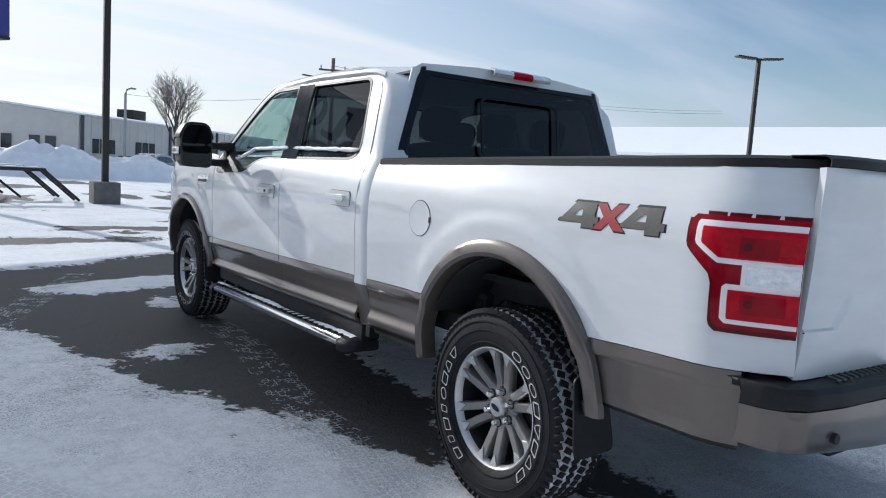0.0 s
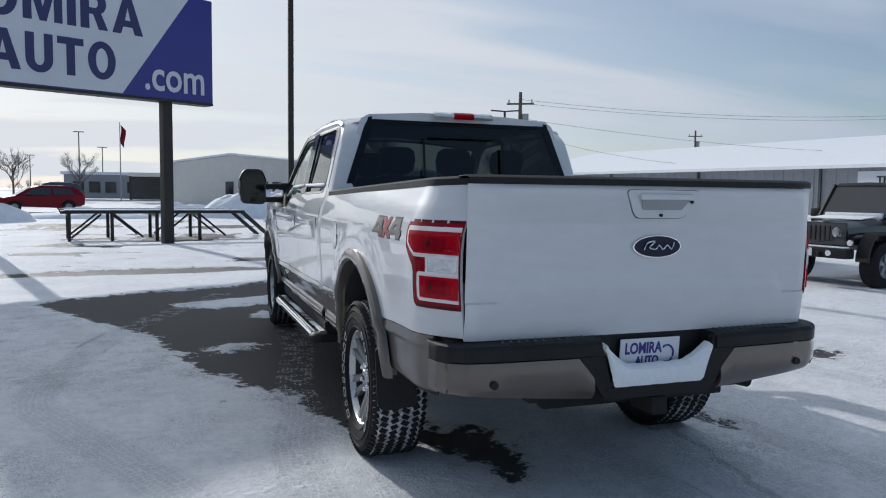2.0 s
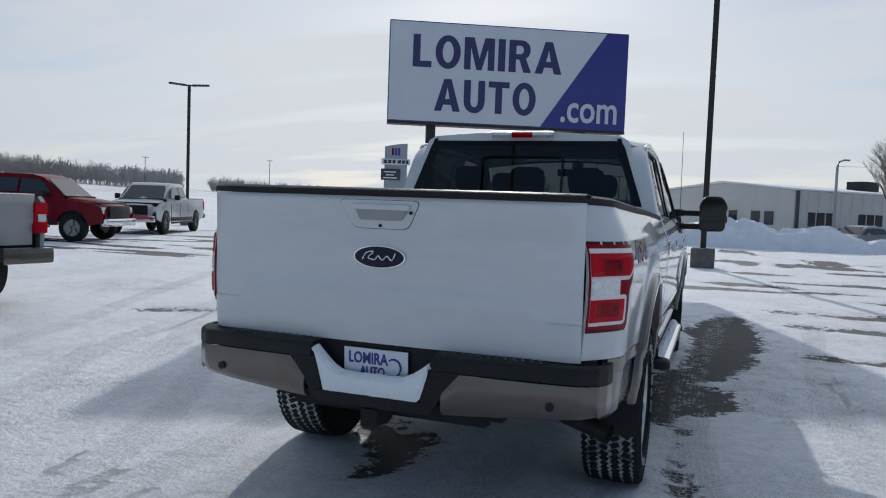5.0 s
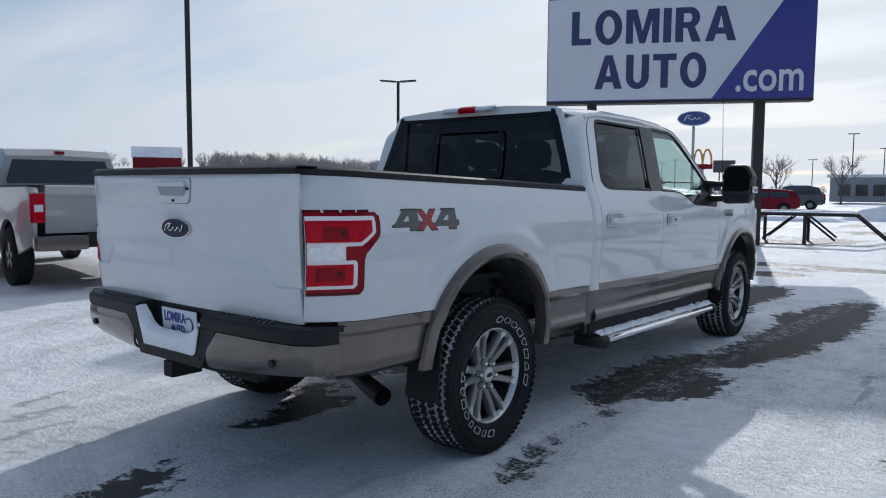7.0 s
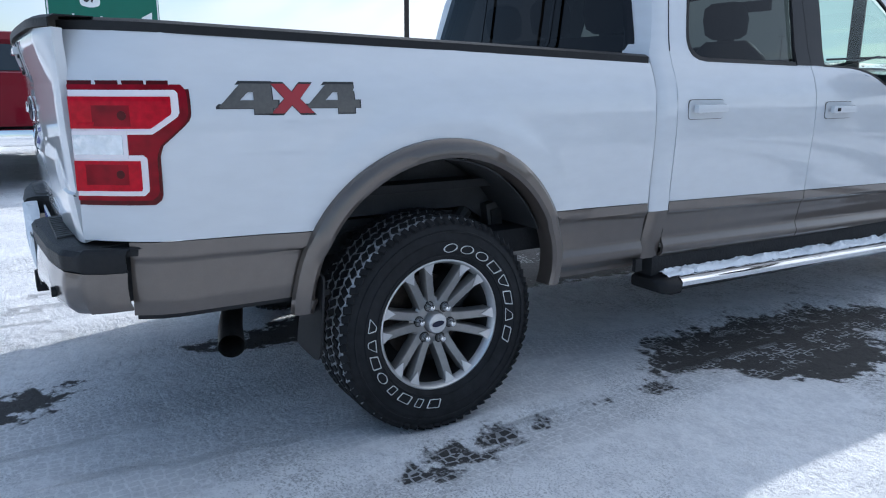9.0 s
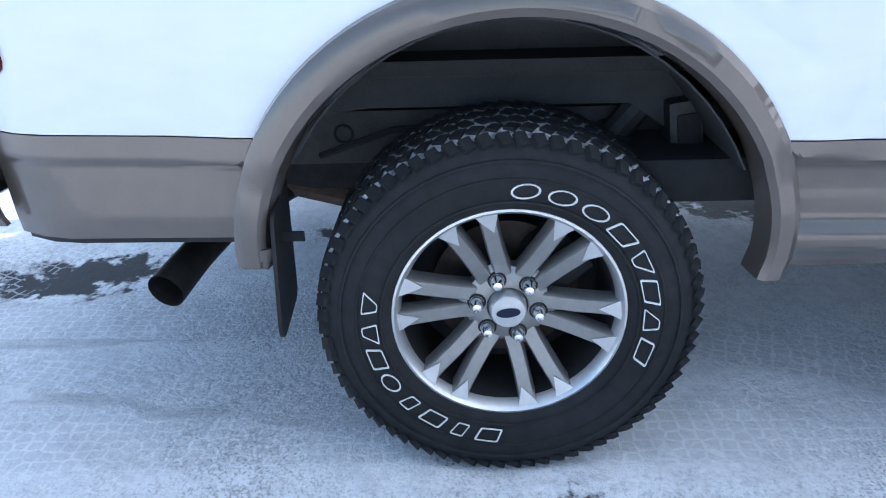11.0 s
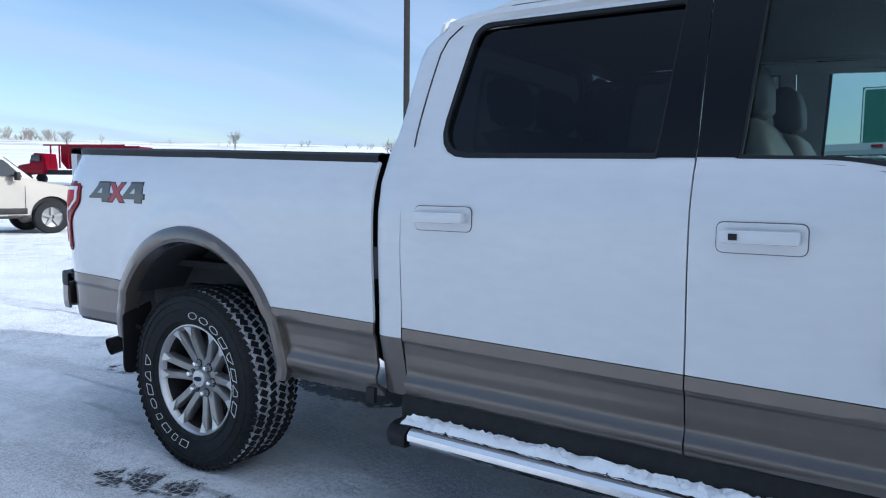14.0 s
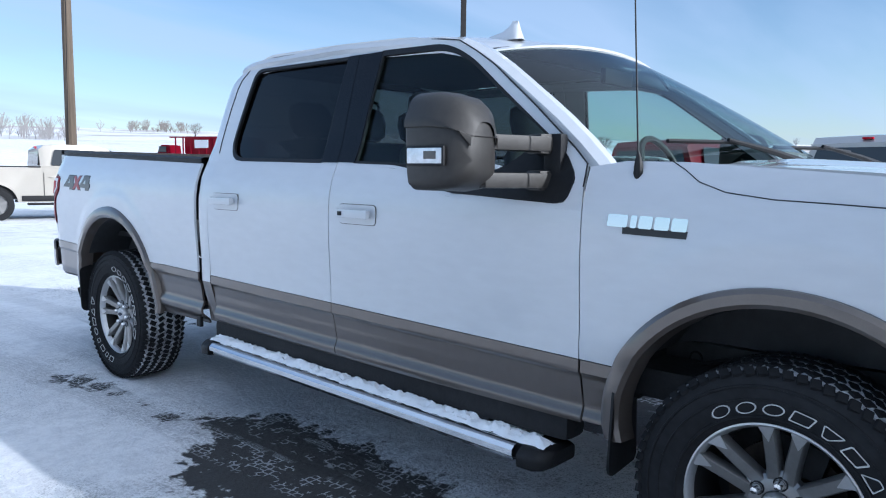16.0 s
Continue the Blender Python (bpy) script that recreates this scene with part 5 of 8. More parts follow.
vee = [(-0.40, 0.738), (-0.37, 0.735), (-0.255, 0.556), (0.255, 0.556), (0.37, 0.735), (0.40, 0.738), (0.40, 0.797), (0.275, 0.797), (0.262, 0.786), (0.215, 0.606), (-0.225, 0.606), (-0.275, 0.786), (-0.285, 0.797), (-0.40, 0.797)]
part("bumper_centre", prism(vee, lambda x, z: (x, -1.326, z), 0.03), BLACK, bumper, "black bumper centre around a plate recess")
part("recess_back", block((0, -1.235, 0.69), (0.60, 0.012, 0.20)), BLACK, bumper)
part("recess_shelf", block((0, -1.28, 0.598), (0.50, 0.10, 0.014)), BLACK, bumper)
part("plate_sheet", moved(block((0, 0, 0), (0.29, 0.006, 0.15), 0.002), pose(-0.008, -1.262, 0.712, 4)), PLATE, bumper, "white dealer plate")
part("plate_words", moved(lettering("LOMIRA", 0.050, 0.180, 0.002, 0.03), pose(-0.130, -1.266, 0.722, 4)), SIGN_BLUE, bumper, "blue plate lettering")
part("plate_words", moved(lettering("AUTO", 0.040, 0.115, 0.002, 0.03), pose(-0.080, -1.2635, 0.673, 4)), SIGN_BLUE, bumper, "blue plate lettering")
part("plate_swirl", tube(bmesh.new(), [(0.075 + 0.032 * math.cos(a), -1.268, 0.717 + 0.036 * math.sin(a)) for a in [radians(130 - k * 24) for k in range(11)]], 0.0045, 6), SIGN_BLUE, bumper, "blue swirl")
part("plate_bar", moved(block((0, 0, 0), (0.15, 0.002, 0.010)), pose(-0.008, -1.2665, 0.778, 4)), BADGE_DARK, bumper, "dark bar of small print")
part("hitch", moved(block((0, 0, 0), (0.075, 0.16, 0.075), 0.008), pose(0.0, -1.17, 0.485)), DARK, truck, "black hitch receiver")
part("hitch_bar", block((0, -1.05, 0.495), (0.9, 0.07, 0.07), 0.01), DARK, truck)
part("exhaust", tube(bmesh.new(), [(0.45, -0.52, 0.50), (0.62, -0.66, 0.465), (0.78, -0.715, 0.435), (0.905, -0.748, 0.408)], [0.036, 0.036, 0.040, 0.043], 16, False), PIPE, truck, "dark steel exhaust tail pipe")

# frame and axle
for s in (-1, 1):
    part("frame_rail", block((s * 0.48, 1.7, 0.58), (0.09, 5.6, 0.17), 0.01), DARK, truck)
    part("leaf_spring", tube(bmesh.new(), [(s * 0.50, -0.75, 0.56), (s * 0.50, -0.3, 0.44), (s * 0.50, 0, 0.40), (s * 0.50, 0.4, 0.45), (s * 0.50, 0.75, 0.58)], 0.03, 6), RUST, truck)
    part("shock", tube(bmesh.new(), [(s * 0.58, 0.1, 0.36), (s * 0.42, 0.35, 0.80)], 0.03, 8), DARK, truck)
for yc in AXLES:
    part("axle", tube(bmesh.new(), [(-0.80, yc, HUB_Z), (-0.15, yc, HUB_Z), (0, yc, HUB_Z), (0.15, yc, HUB_Z), (0.80, yc, HUB_Z)], [0.045, 0.05, 0.13, 0.05, 0.045], 12), DARK, truck)
part("underbody", block((0, 2.4, 0.62), (1.70, 4.7, 0.10), 0.02), DARK, truck)
part("cab_core", block((0, 2.28, 0.85), (1.84, 2.46, 0.60), 0.02), DARK, truck)
part("engine_bay", block((0, 4.25, 0.98), (1.02, 1.1, 0.50), 0.02), DARK, truck)

# cab inside
def cushion_form(w, d, stations):
    """A padded upright form: rings of rounded section at (height, width share, depth share, shift back)."""
    rows = []
    for z, kw, kd, back in stations:
        ring = rounded([(-w / 2 * kw, -d / 2 * kd), (w / 2 * kw, -d / 2 * kd), (w / 2 * kw, d / 2 * kd), (-w / 2 * kw, d / 2 * kd)], 0.07, 4)
        rows.append([(x, y - back, z) for x, y in ring])
    bm = grid(rows, closed=True)
    bm.verts.ensure_lookup_table()
    n = len(rows[0])
    bm.faces.new([bm.verts[i] for i in range(n)])
    bm.faces.new([bm.verts[i] for i in range(len(bm.verts) - n, len(bm.verts))])
    return bm


def seat_at(x, y, wide, rows, mat, name):
    seat = new(name)
    seat.parent = truck
    part("cushion", moved(block((0, 0, 0), (wide, 0.50, 0.14), 0.05), pose(x, y + 0.22, 1.02, 4)), mat, seat)
    k = 0.62 if wide < 1 else 0.94
    part("backrest", moved(cushion_form(wide, 0.17, ((0.94, 1, 1, -0.04), (1.12, 1.0, 1.0, 0.02), (1.28, 0.94, 0.9, 0.08), (1.38, 0.84, 0.75, 0.115), (1.44, k, 0.55, 0.13), (1.465, k * 0.8, 0.25, 0.135))), pose(x, y, 0)), mat, seat, "leather backrest", angle=60)
    for dx in rows:
        part("headrest", moved(cushion_form(0.26, 0.12, ((1.475, 0.6, 0.5, 0.14), (1.50, 0.9, 0.9, 0.145), (1.58, 1.0, 1.0, 0.155), (1.64, 0.9, 0.85, 0.165), (1.665, 0.6, 0.4, 0.17))), pose(x + dx, y, 0)), mat, seat, "leather headrest", angle=60)
        part("headrest_post", block((x + dx, y - 0.14, 1.47), (0.10, 0.015, 0.10)), mat, seat)


for x in (-0.40, 0.40):
    seat_at(x, 2.32, 0.52, (0.0,), SEAT_TAN, "front_seat")
for sx in (-1, 1):
    for y0, y1, zt in ((1.13, 2.10, 1.31), (2.15, 3.30, 1.18)):
        part("door_trim", block((sx * 0.915, (y0 + y1) / 2, (0.60 + zt) / 2), (0.03, y1 - y0, zt - 0.60), 0.01), SEAT, truck, "dark inner door trim")
part("back_trim", prism([(x * 0.985, 1.37 + (z - 1.37) * 0.97) for x, z in wall], lambda u, z: (lambda p: (p[0], p[1] + 0.028, p[2]))(back_at(u, z)), 0.006, [[(x * 0.97, 1.579 + (z - 1.579) * 0.95) for x, z in pane]]), SEAT, truck, "dark inner cab trim")
seat_at(0, 1.42, 1.36, (-0.42, 0.0, 0.42), SEAT, "rear_bench")
part("dashboard", moved(block((0, 0, 0), (1.62, 0.42, 0.30), 0.08), pose(0, 3.28, 1.16)), SEAT, truck, "dark dashboard")
part("steering_wheel", moved(lathe([(0.016 * math.cos(a), 0.185 + 0.016 * math.sin(a)) for a in [k * math.tau / 8 for k in range(9)]], 28), pose(-0.40, 2.98, 1.30, 0, 0, 90) @ pose(0, 0, 0, 0, -25, 0)), SEAT, truck)
part("headliner", block((0, 1.93, 1.826), (1.28, 1.20, 0.014), 0.005), TRIM, truck)
part("inner_mirror", block((0, 2.93, 1.72), (0.25, 0.03, 0.07), 0.015), BLACK, truck)

# wheels
def build_wheel():
    wheel = new("wheel")
    tyre = part("tyre", lathe([(-0.115, 0.245), (-0.13, 0.27), (-0.138, 0.32), (-0.133, 0.365), (-0.118, 0.393), (-0.07, 0.399), (0.07, 0.399), (0.118, 0.393), (0.133, 0.365), (0.138, 0.32), (0.132, 0.275), (0.118, 0.252), (0.110, 0.246)], 64), RUBBER, wheel, "black all-terrain tyre")
    bm = bmesh.new()
    rnd = random.Random(4)
    for k in range(72):
        a = k * math.tau / 72
        for j, (x, w) in enumerate(((-0.121, 0.030), (-0.078, 0.038), (-0.026, 0.040), (0.026, 0.040), (0.078, 0.038), (0.121, 0.030))):
            edge_ = abs(x) > 0.1
            turn = a + (0.022 if j % 2 else -0.022) + rnd.uniform(-0.006, 0.006)
            box(bm, (0, 0, 0), (w * rnd.uniform(0.85, 1.0), 0.027 * rnd.uniform(0.85, 1.0), 0.012), 0, pose(0, 0, 0, math.degrees(turn)) @ pose(x, 0, 0.3915 if edge_ else 0.4010, 0, 0, 28 if j % 2 else -28) @ pose(0, 0, 0, 0, 40 if x > 0.1 else -40 if x < -0.1 else 0))
    part("packed_snow", lathe([(-0.118, 0.3945), (-0.08, 0.4030), (0.08, 0.4030), (0.118, 0.3945)], 64), FLECKED, tyre, "snow packed between the lugs")
    for r0, r1, xr in ((0.352, 0.357, 0.1375), (0.268, 0.272, 0.1335), (0.318, 0.321, 0.1395)):
        part("sidewall_ring", lathe([(xr - 0.004, r0 - 0.002), (xr + 0.0012, r0), (xr + 0.0012, r1), (xr - 0.004, r1 + 0.002)], 64), RUBBER, tyre)
    tread = part("tread", bm, RUBBER, tyre, smooth=False)
    tagged(tread, "blocky tread lugs", kind="stuff")
    # raised outlined shapes in place of the maker's words: slabs, rings and wedges, one for each character
    ring = [(-1, -1), (1, -1), (1, 1), (-1, 1)]
    tall = [(-0.55, -1), (0.55, -1), (0.55, 1), (-0.55, 1)]
    wedge = [(-1, -1), (1, -1), (0.35, 1), (-0.35, 1)]
    fan = [(-0.35, -1), (0.35, -1), (1, 1), (-1, 1)]
    round_ = [(math.cos(k * math.tau / 16), math.sin(k * math.tau / 16)) for k in range(16)]

    def letters(a0, a1, shapes):
        n = len(shapes)
        for k, shape in enumerate(shapes):
            a = radians(a0 + (a1 - a0) * (k + 0.5) / n)
            wa = radians(abs(a1 - a0) / n * 0.39)
            place = lambda u, v: (0.1405 - 0.004 * (1 - v) / 2, -math.cos(a + u * wa) * (0.294 + v * 0.0165), math.sin(a + u * wa) * (0.294 + v * 0.0165))
            lean = [(x + 0.2 * y, y) for x, y in shape]
            out = rounded(lean, 0.22, 3) if len(shape) < 9 else lean
            c = sum(p[0] for p in out) / len(out)
            inn = [(c + (x - c) * 0.86, y * 0.87) for x, y in out]
            part("raised_letter", prism(out, place, 0.003, [inn]), LETTER, tyre)
    letters(94, 208, (round_, round_, round_, ring, fan, ring, wedge, ring))
    letters(-82, 22, (ring, tall, ring, tall, round_, ring, wedge, fan))
    rim = part("rim", lathe([(0.085, 0.229), (0.02, 0.221), (-0.08, 0.215), (-0.10, 0.245)], 60), ALLOY_SHADED, wheel, "gray alloy rim, its barrel darkened as in shade")
    part("rim_lip", lathe([(0.104, 0.250), (0.116, 0.248), (0.117, 0.243), (0.109, 0.236), (0.085, 0.229)], 60), MACHINED, rim, "bright machined lip")
    for k in range(6):
        a = k * 60 + 16
        for side in (-1, 1):
            pts = []
            for r, half, x, off in ((0.060, 0.0180, 0.062, 0.0180), (0.10, 0.0165, 0.071, 0.0225), (0.15, 0.0165, 0.084, 0.0290), (0.20, 0.0165, 0.097, 0.0375), (0.236, 0.0180, 0.106, 0.0440)):
                c = side * off
                pts.append([(x - 0.040, c - half * 1.25, r), (x - 0.006, c - half * 1.12, r), (x, c - half * 0.86, r), (x, c + half * 0.86, r), (x - 0.006, c + half * 1.12, r), (x - 0.040, c + half * 1.25, r)])
            part("spoke", moved(grid(pts), pose(0, 0, 0, a)), ALLOY, rim, "alloy spoke")
            c = side * 0.0440
            part("spoke_tip", moved(prism([(c - 0.027, 0.247), (c + 0.027, 0.247), (c + 0.0185, 0.223), (c + 0.004 - side * 0.006, 0.188), (c - 0.0185, 0.223)], lambda u, v: (0.1115 + (v - 0.240) * 0.24, u, v), 0.004), pose(0, 0, 0, a)), MACHINED, rim)
        part("spoke_web", moved(grid([[(0.058, -0.030, 0.055), (0.064, -0.012, 0.055), (0.064, 0.012, 0.055), (0.058, 0.030, 0.055)], [(0.060, -0.026, 0.085), (0.066, -0.010, 0.085), (0.066, 0.010, 0.085), (0.060, 0.026, 0.085)], [(0.050, -0.020, 0.105), (0.058, -0.006, 0.105), (0.058, 0.006, 0.105), (0.050, 0.020, 0.105)]]), pose(0, 0, 0, a)), ALLOY, rim)
    part("hub", lathe([(0.03, 0.095), (0.055, 0.092), (0.066, 0.075), (0.066, 0.046), (0.060, 0.042)], 36), ALLOY, rim)
    part("hub_cap", lathe([(0.058, 0.042), (0.088, 0.040), (0.093, 0.036), (0.095, 0.0)], 28), MACHINED, rim, "silver hub cap")
    part("cap_badge", prism([(0.026 * math.cos(k * math.tau / 20), 0.011 * math.sin(k * math.tau / 20)) for k in range(20)], lambda u, v: (0.0965, u, v), 0.001), BADGE_BLUE, rim, "blue oval cap badge")
    for k in range(6):
        a = radians(k * 60 + 46)
        part("lug_nut", moved(lathe([(0.045, 0.0150), (0.086, 0.0142), (0.096, 0.0095), (0.098, 0.0)], 12), pose(0, 0.068 * math.sin(a), 0.068 * math.cos(a))), CHROME, rim, "chrome lug nut")
    for k in range(6):
        a = radians(k * 60 + 46)
        part("lug_seat", moved(lathe([(0.060, 0.0215), (0.0675, 0.0205), (0.0680, 0.0160)], 16), pose(0, 0.068 * math.sin(a), 0.068 * math.cos(a))), DARK, rim)
    part("brake_disc", lathe([(-0.02, 0.0), (-0.02, 0.165), (-0.045, 0.165), (-0.045, 0.0)], 36), STEEL, wheel, "rusty brake disc")
    part("brake_caliper", moved(block((0, 0, 0), (0.09, 0.10, 0.14), 0.02), pose(-0.02, 0.12, 0.08, 35)), DARK, wheel)
    part("barrel_back", lathe([(-0.07, 0.10), (-0.07, 0.218)], 24), DARK, wheel)
    return wheel


first = build_wheel()
first.parent = truck
first.matrix_basis = pose(0.862, AXLES[0], HUB_Z, 6)
for x, y, spin in ((0.862, AXLES[1], 40), (-0.862, AXLES[0], -20), (-0.862, AXLES[1], 75)):
    w = copy_thing(first, pose(x, y, HUB_Z, spin, 0, 0 if x > 0 else 180))
# snow lying on the truck
def snow_ridge(pts, r, parent, label, seed=0, flat=0.6):
    rnd = random.Random(seed)
    bm = bmesh.new()
    pts = [Vector(p) for p in pts]
    dense = []
    for a, b in zip(pts, pts[1:]):
        n = max(2, int((b - a).length / 0.03))
        dense += [a.lerp(b, k / n) for k in range(n)]
    dense.append(pts[-1])
    rr = [r * (0.25 if i in (0, len(dense) - 1) else rnd.uniform(0.65, 1.2)) for i in range(len(dense))]
    tube(bm, dense, rr, 9)
    for v in bm.verts:
        d = noise.noise(v.co * 38) * r * 0.5
        v.co += Vector((d, d * 0.5, abs(d)))
    part("snow", bm, SNOW, parent, label)


def board_snow(s, x0, x1, high, broken, seed):
    """A crumbly layer of snow along a running board."""
    rows = []
    for k in range(170):
        y = 1.16 + 2.10 * k / 169
        base = 0.361 + 0.034 - 0.019 * (y - 1.26)
        gap = max(0.0, min(1.0, 0.5 + 2.2 * noise.noise((y * 1.9, seed, 0)))) if broken else 1.0
        cap = min(1.0, (y - 1.13) / 0.05, (3.275 - y) / 0.05)
        wob = 0.010 * noise.noise((y * 16, seed, 1)) + 0.006 * noise.noise((y * 45, seed, 2))
        row = []
        for j in range(9):
            u = j / 8
            h = math.sin(math.pi * u) ** 0.55 * high * gap * cap * (0.75 + 0.5 * noise.noise((y * 12, u * 2, seed)) + 0.45 * noise.noise((y * 42, u * 7, seed + 3)) + 0.25 * noise.noise((y * 90, u * 12, seed + 5)))
            row.append((s * (x0 + (x1 - x0 + wob + 0.006 * noise.noise((y * 80, seed, 4))) * u), y, base + 0.004 + max(0.0, h)))
        rows.append(row)
    part("snow", grid(rows), SNOW, truck, "crumbly snow on the running board")


board_snow(1, 0.925, 1.006, 0.030, False, 3.0)
board_snow(-1, 0.945, 0.985, 0.016, True, 8.0)
snow_ridge([(-0.93, 1.28, 1.392), (-0.93, 1.7, 1.392), (-0.93, 2.1, 1.392)], 0.012, truck, "snow along the window sill", 5)
snow_ridge([(-0.93, 2.18, 1.392), (-0.935, 2.7, 1.38), (-0.95, 2.95, 1.31), (-0.955, 3.1, 1.29)], 0.012, truck, "snow along the window sill", 6)
snow_ridge([(0.945, 2.92, 1.325), (0.95, 3.02, 1.30), (0.95, 3.22, 1.295)], 0.013, truck, "snow along the window sill", 7)
lump = []
for x in np.linspace(-0.262, 0.25, 34):
    side = max(0, (abs(x + 0.006) - 0.12) / 0.135) ** 1.5
    zt = 0.690 + 0.006 * noise.noise((x * 24, 1, 0)) + (0.098 if x < 0 else 0.075) * side
    zb = 0.607 + (0.0 if abs(x) < 0.215 else (abs(x) - 0.215) * 3.4)
    zt = max(zt, zb + 0.01)
    lump.append([(x, -1.332 - 0.010 * math.sin(math.pi * k / 6) - 0.004 * noise.noise((x * 20, k, 0)) + (0.045 if k > 5 else 0.02 if k == 5 else 0), zb + (zt - zb) * min(1, k / 5)) for k in range(7)])
part("snow", thick(grid(lump), 0.02), SNOW, bumper, "snow heaped in the plate recess")
# fuel door on the driver's side
FUEL_Y, FUEL_Z = 0.555, 1.092
disc = lambda k: [(FUEL_Y + 0.083 * k * math.cos(a), FUEL_Z + 0.080 * k * math.sin(a)) for a in [i * math.tau / 40 for i in range(40)]]
part("fuel_door_gap", prism(disc(1.03), lambda y, z: (-(side_x(y, z) + 0.001), y, z), 0.002), BADGE_DARK, truck)
part("fuel_door", prism(disc(0.985), lambda y, z: (-(side_x(y, z) + 0.003), y, z), 0.004), WHITE, truck, "round white fuel door")
part("fuel_door_notch", block((-1.004, FUEL_Y - 0.079, FUEL_Z - 0.002), (0.008, 0.014, 0.026), 0.003), BADGE_DARK, truck)


# ---- the dealer's sign ----
def arc(cx, cz, rx, rz, a0, a1, n=14):
    return [(cx + rx * math.cos(radians(a0 + (a1 - a0) * k / n)), cz + rz * math.sin(radians(a0 + (a1 - a0) * k / n))) for k in range(n + 1)]


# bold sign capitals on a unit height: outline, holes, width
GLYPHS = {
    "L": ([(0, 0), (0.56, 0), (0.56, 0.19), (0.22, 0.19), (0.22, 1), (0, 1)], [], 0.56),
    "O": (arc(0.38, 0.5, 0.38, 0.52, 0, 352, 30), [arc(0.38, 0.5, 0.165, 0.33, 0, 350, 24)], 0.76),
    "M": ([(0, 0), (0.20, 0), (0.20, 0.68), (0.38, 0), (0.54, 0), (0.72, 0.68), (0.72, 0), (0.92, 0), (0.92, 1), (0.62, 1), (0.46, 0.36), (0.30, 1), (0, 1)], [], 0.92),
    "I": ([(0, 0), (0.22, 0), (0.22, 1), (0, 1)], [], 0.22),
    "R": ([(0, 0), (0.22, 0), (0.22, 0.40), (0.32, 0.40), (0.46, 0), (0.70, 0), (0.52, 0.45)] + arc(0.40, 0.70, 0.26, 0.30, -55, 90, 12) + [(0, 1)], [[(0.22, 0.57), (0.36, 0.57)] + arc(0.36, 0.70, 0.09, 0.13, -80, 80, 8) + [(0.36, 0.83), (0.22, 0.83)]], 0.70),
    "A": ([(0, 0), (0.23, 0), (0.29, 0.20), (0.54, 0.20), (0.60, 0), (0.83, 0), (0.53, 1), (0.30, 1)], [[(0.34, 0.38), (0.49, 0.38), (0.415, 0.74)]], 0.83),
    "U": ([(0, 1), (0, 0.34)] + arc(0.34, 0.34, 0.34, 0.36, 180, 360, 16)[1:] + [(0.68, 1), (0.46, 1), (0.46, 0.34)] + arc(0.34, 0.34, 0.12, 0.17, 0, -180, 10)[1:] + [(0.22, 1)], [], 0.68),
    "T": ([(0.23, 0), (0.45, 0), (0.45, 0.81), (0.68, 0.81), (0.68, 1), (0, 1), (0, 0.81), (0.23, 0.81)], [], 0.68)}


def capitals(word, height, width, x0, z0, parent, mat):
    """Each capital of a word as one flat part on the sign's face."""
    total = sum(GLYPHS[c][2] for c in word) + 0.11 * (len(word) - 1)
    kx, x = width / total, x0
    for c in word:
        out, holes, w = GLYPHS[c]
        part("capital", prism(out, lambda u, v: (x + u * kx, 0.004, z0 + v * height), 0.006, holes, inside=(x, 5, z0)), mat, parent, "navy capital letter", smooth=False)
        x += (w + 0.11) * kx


LEFT_FOOT, RIGHT_FOOT = Vector((-6.74, 13.40, 0)), Vector((-1.09, 16.22, 0))
sign_turn = math.degrees(math.atan2(RIGHT_FOOT.y - LEFT_FOOT.y, RIGHT_FOOT.x - LEFT_FOOT.x))
SIGN_W, SIGN_LO, SIGN_HI = (RIGHT_FOOT - LEFT_FOOT).length, 3.57, 6.14
sign = thing("pole_sign", "large white and blue pole sign on two dark steel posts", "sign", (*LEFT_FOOT.xy, 0), sign_turn)
h = SIGN_HI - SIGN_LO
part("cabinet", block((SIGN_W / 2, 0.22, SIGN_LO + h / 2), (SIGN_W, 0.40, h), 0.02), SIGN_BLUE, sign, "blue sign cabinet")
part("white_face", prism([(0.02, 0.03), (0.635 * SIGN_W, 0.03), (0.905 * SIGN_W, h - 0.03), (0.02, h - 0.03)], lambda u, v: (u, 0.012, SIGN_LO + v), 0.006), SIGN_WHITE, sign, "white sign face")
part("lower_edge", block((SIGN_W / 2, 0.22, SIGN_LO - 0.03), (SIGN_W, 0.42, 0.06)), POST, sign)
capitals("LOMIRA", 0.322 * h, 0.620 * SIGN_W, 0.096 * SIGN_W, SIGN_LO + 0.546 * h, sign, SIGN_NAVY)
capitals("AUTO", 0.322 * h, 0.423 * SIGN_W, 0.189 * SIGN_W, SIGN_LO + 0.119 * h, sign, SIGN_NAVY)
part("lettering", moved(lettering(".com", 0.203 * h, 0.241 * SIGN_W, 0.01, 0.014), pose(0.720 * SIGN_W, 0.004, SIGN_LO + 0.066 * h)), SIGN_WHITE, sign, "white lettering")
for u in (0.181 * SIGN_W, 0.815 * SIGN_W):
    part("post", block((u, 0.22, SIGN_LO / 2 + 0.2), (0.24, 0.24, SIGN_LO + 0.8), 0.02), POST, sign, "dark steel post")


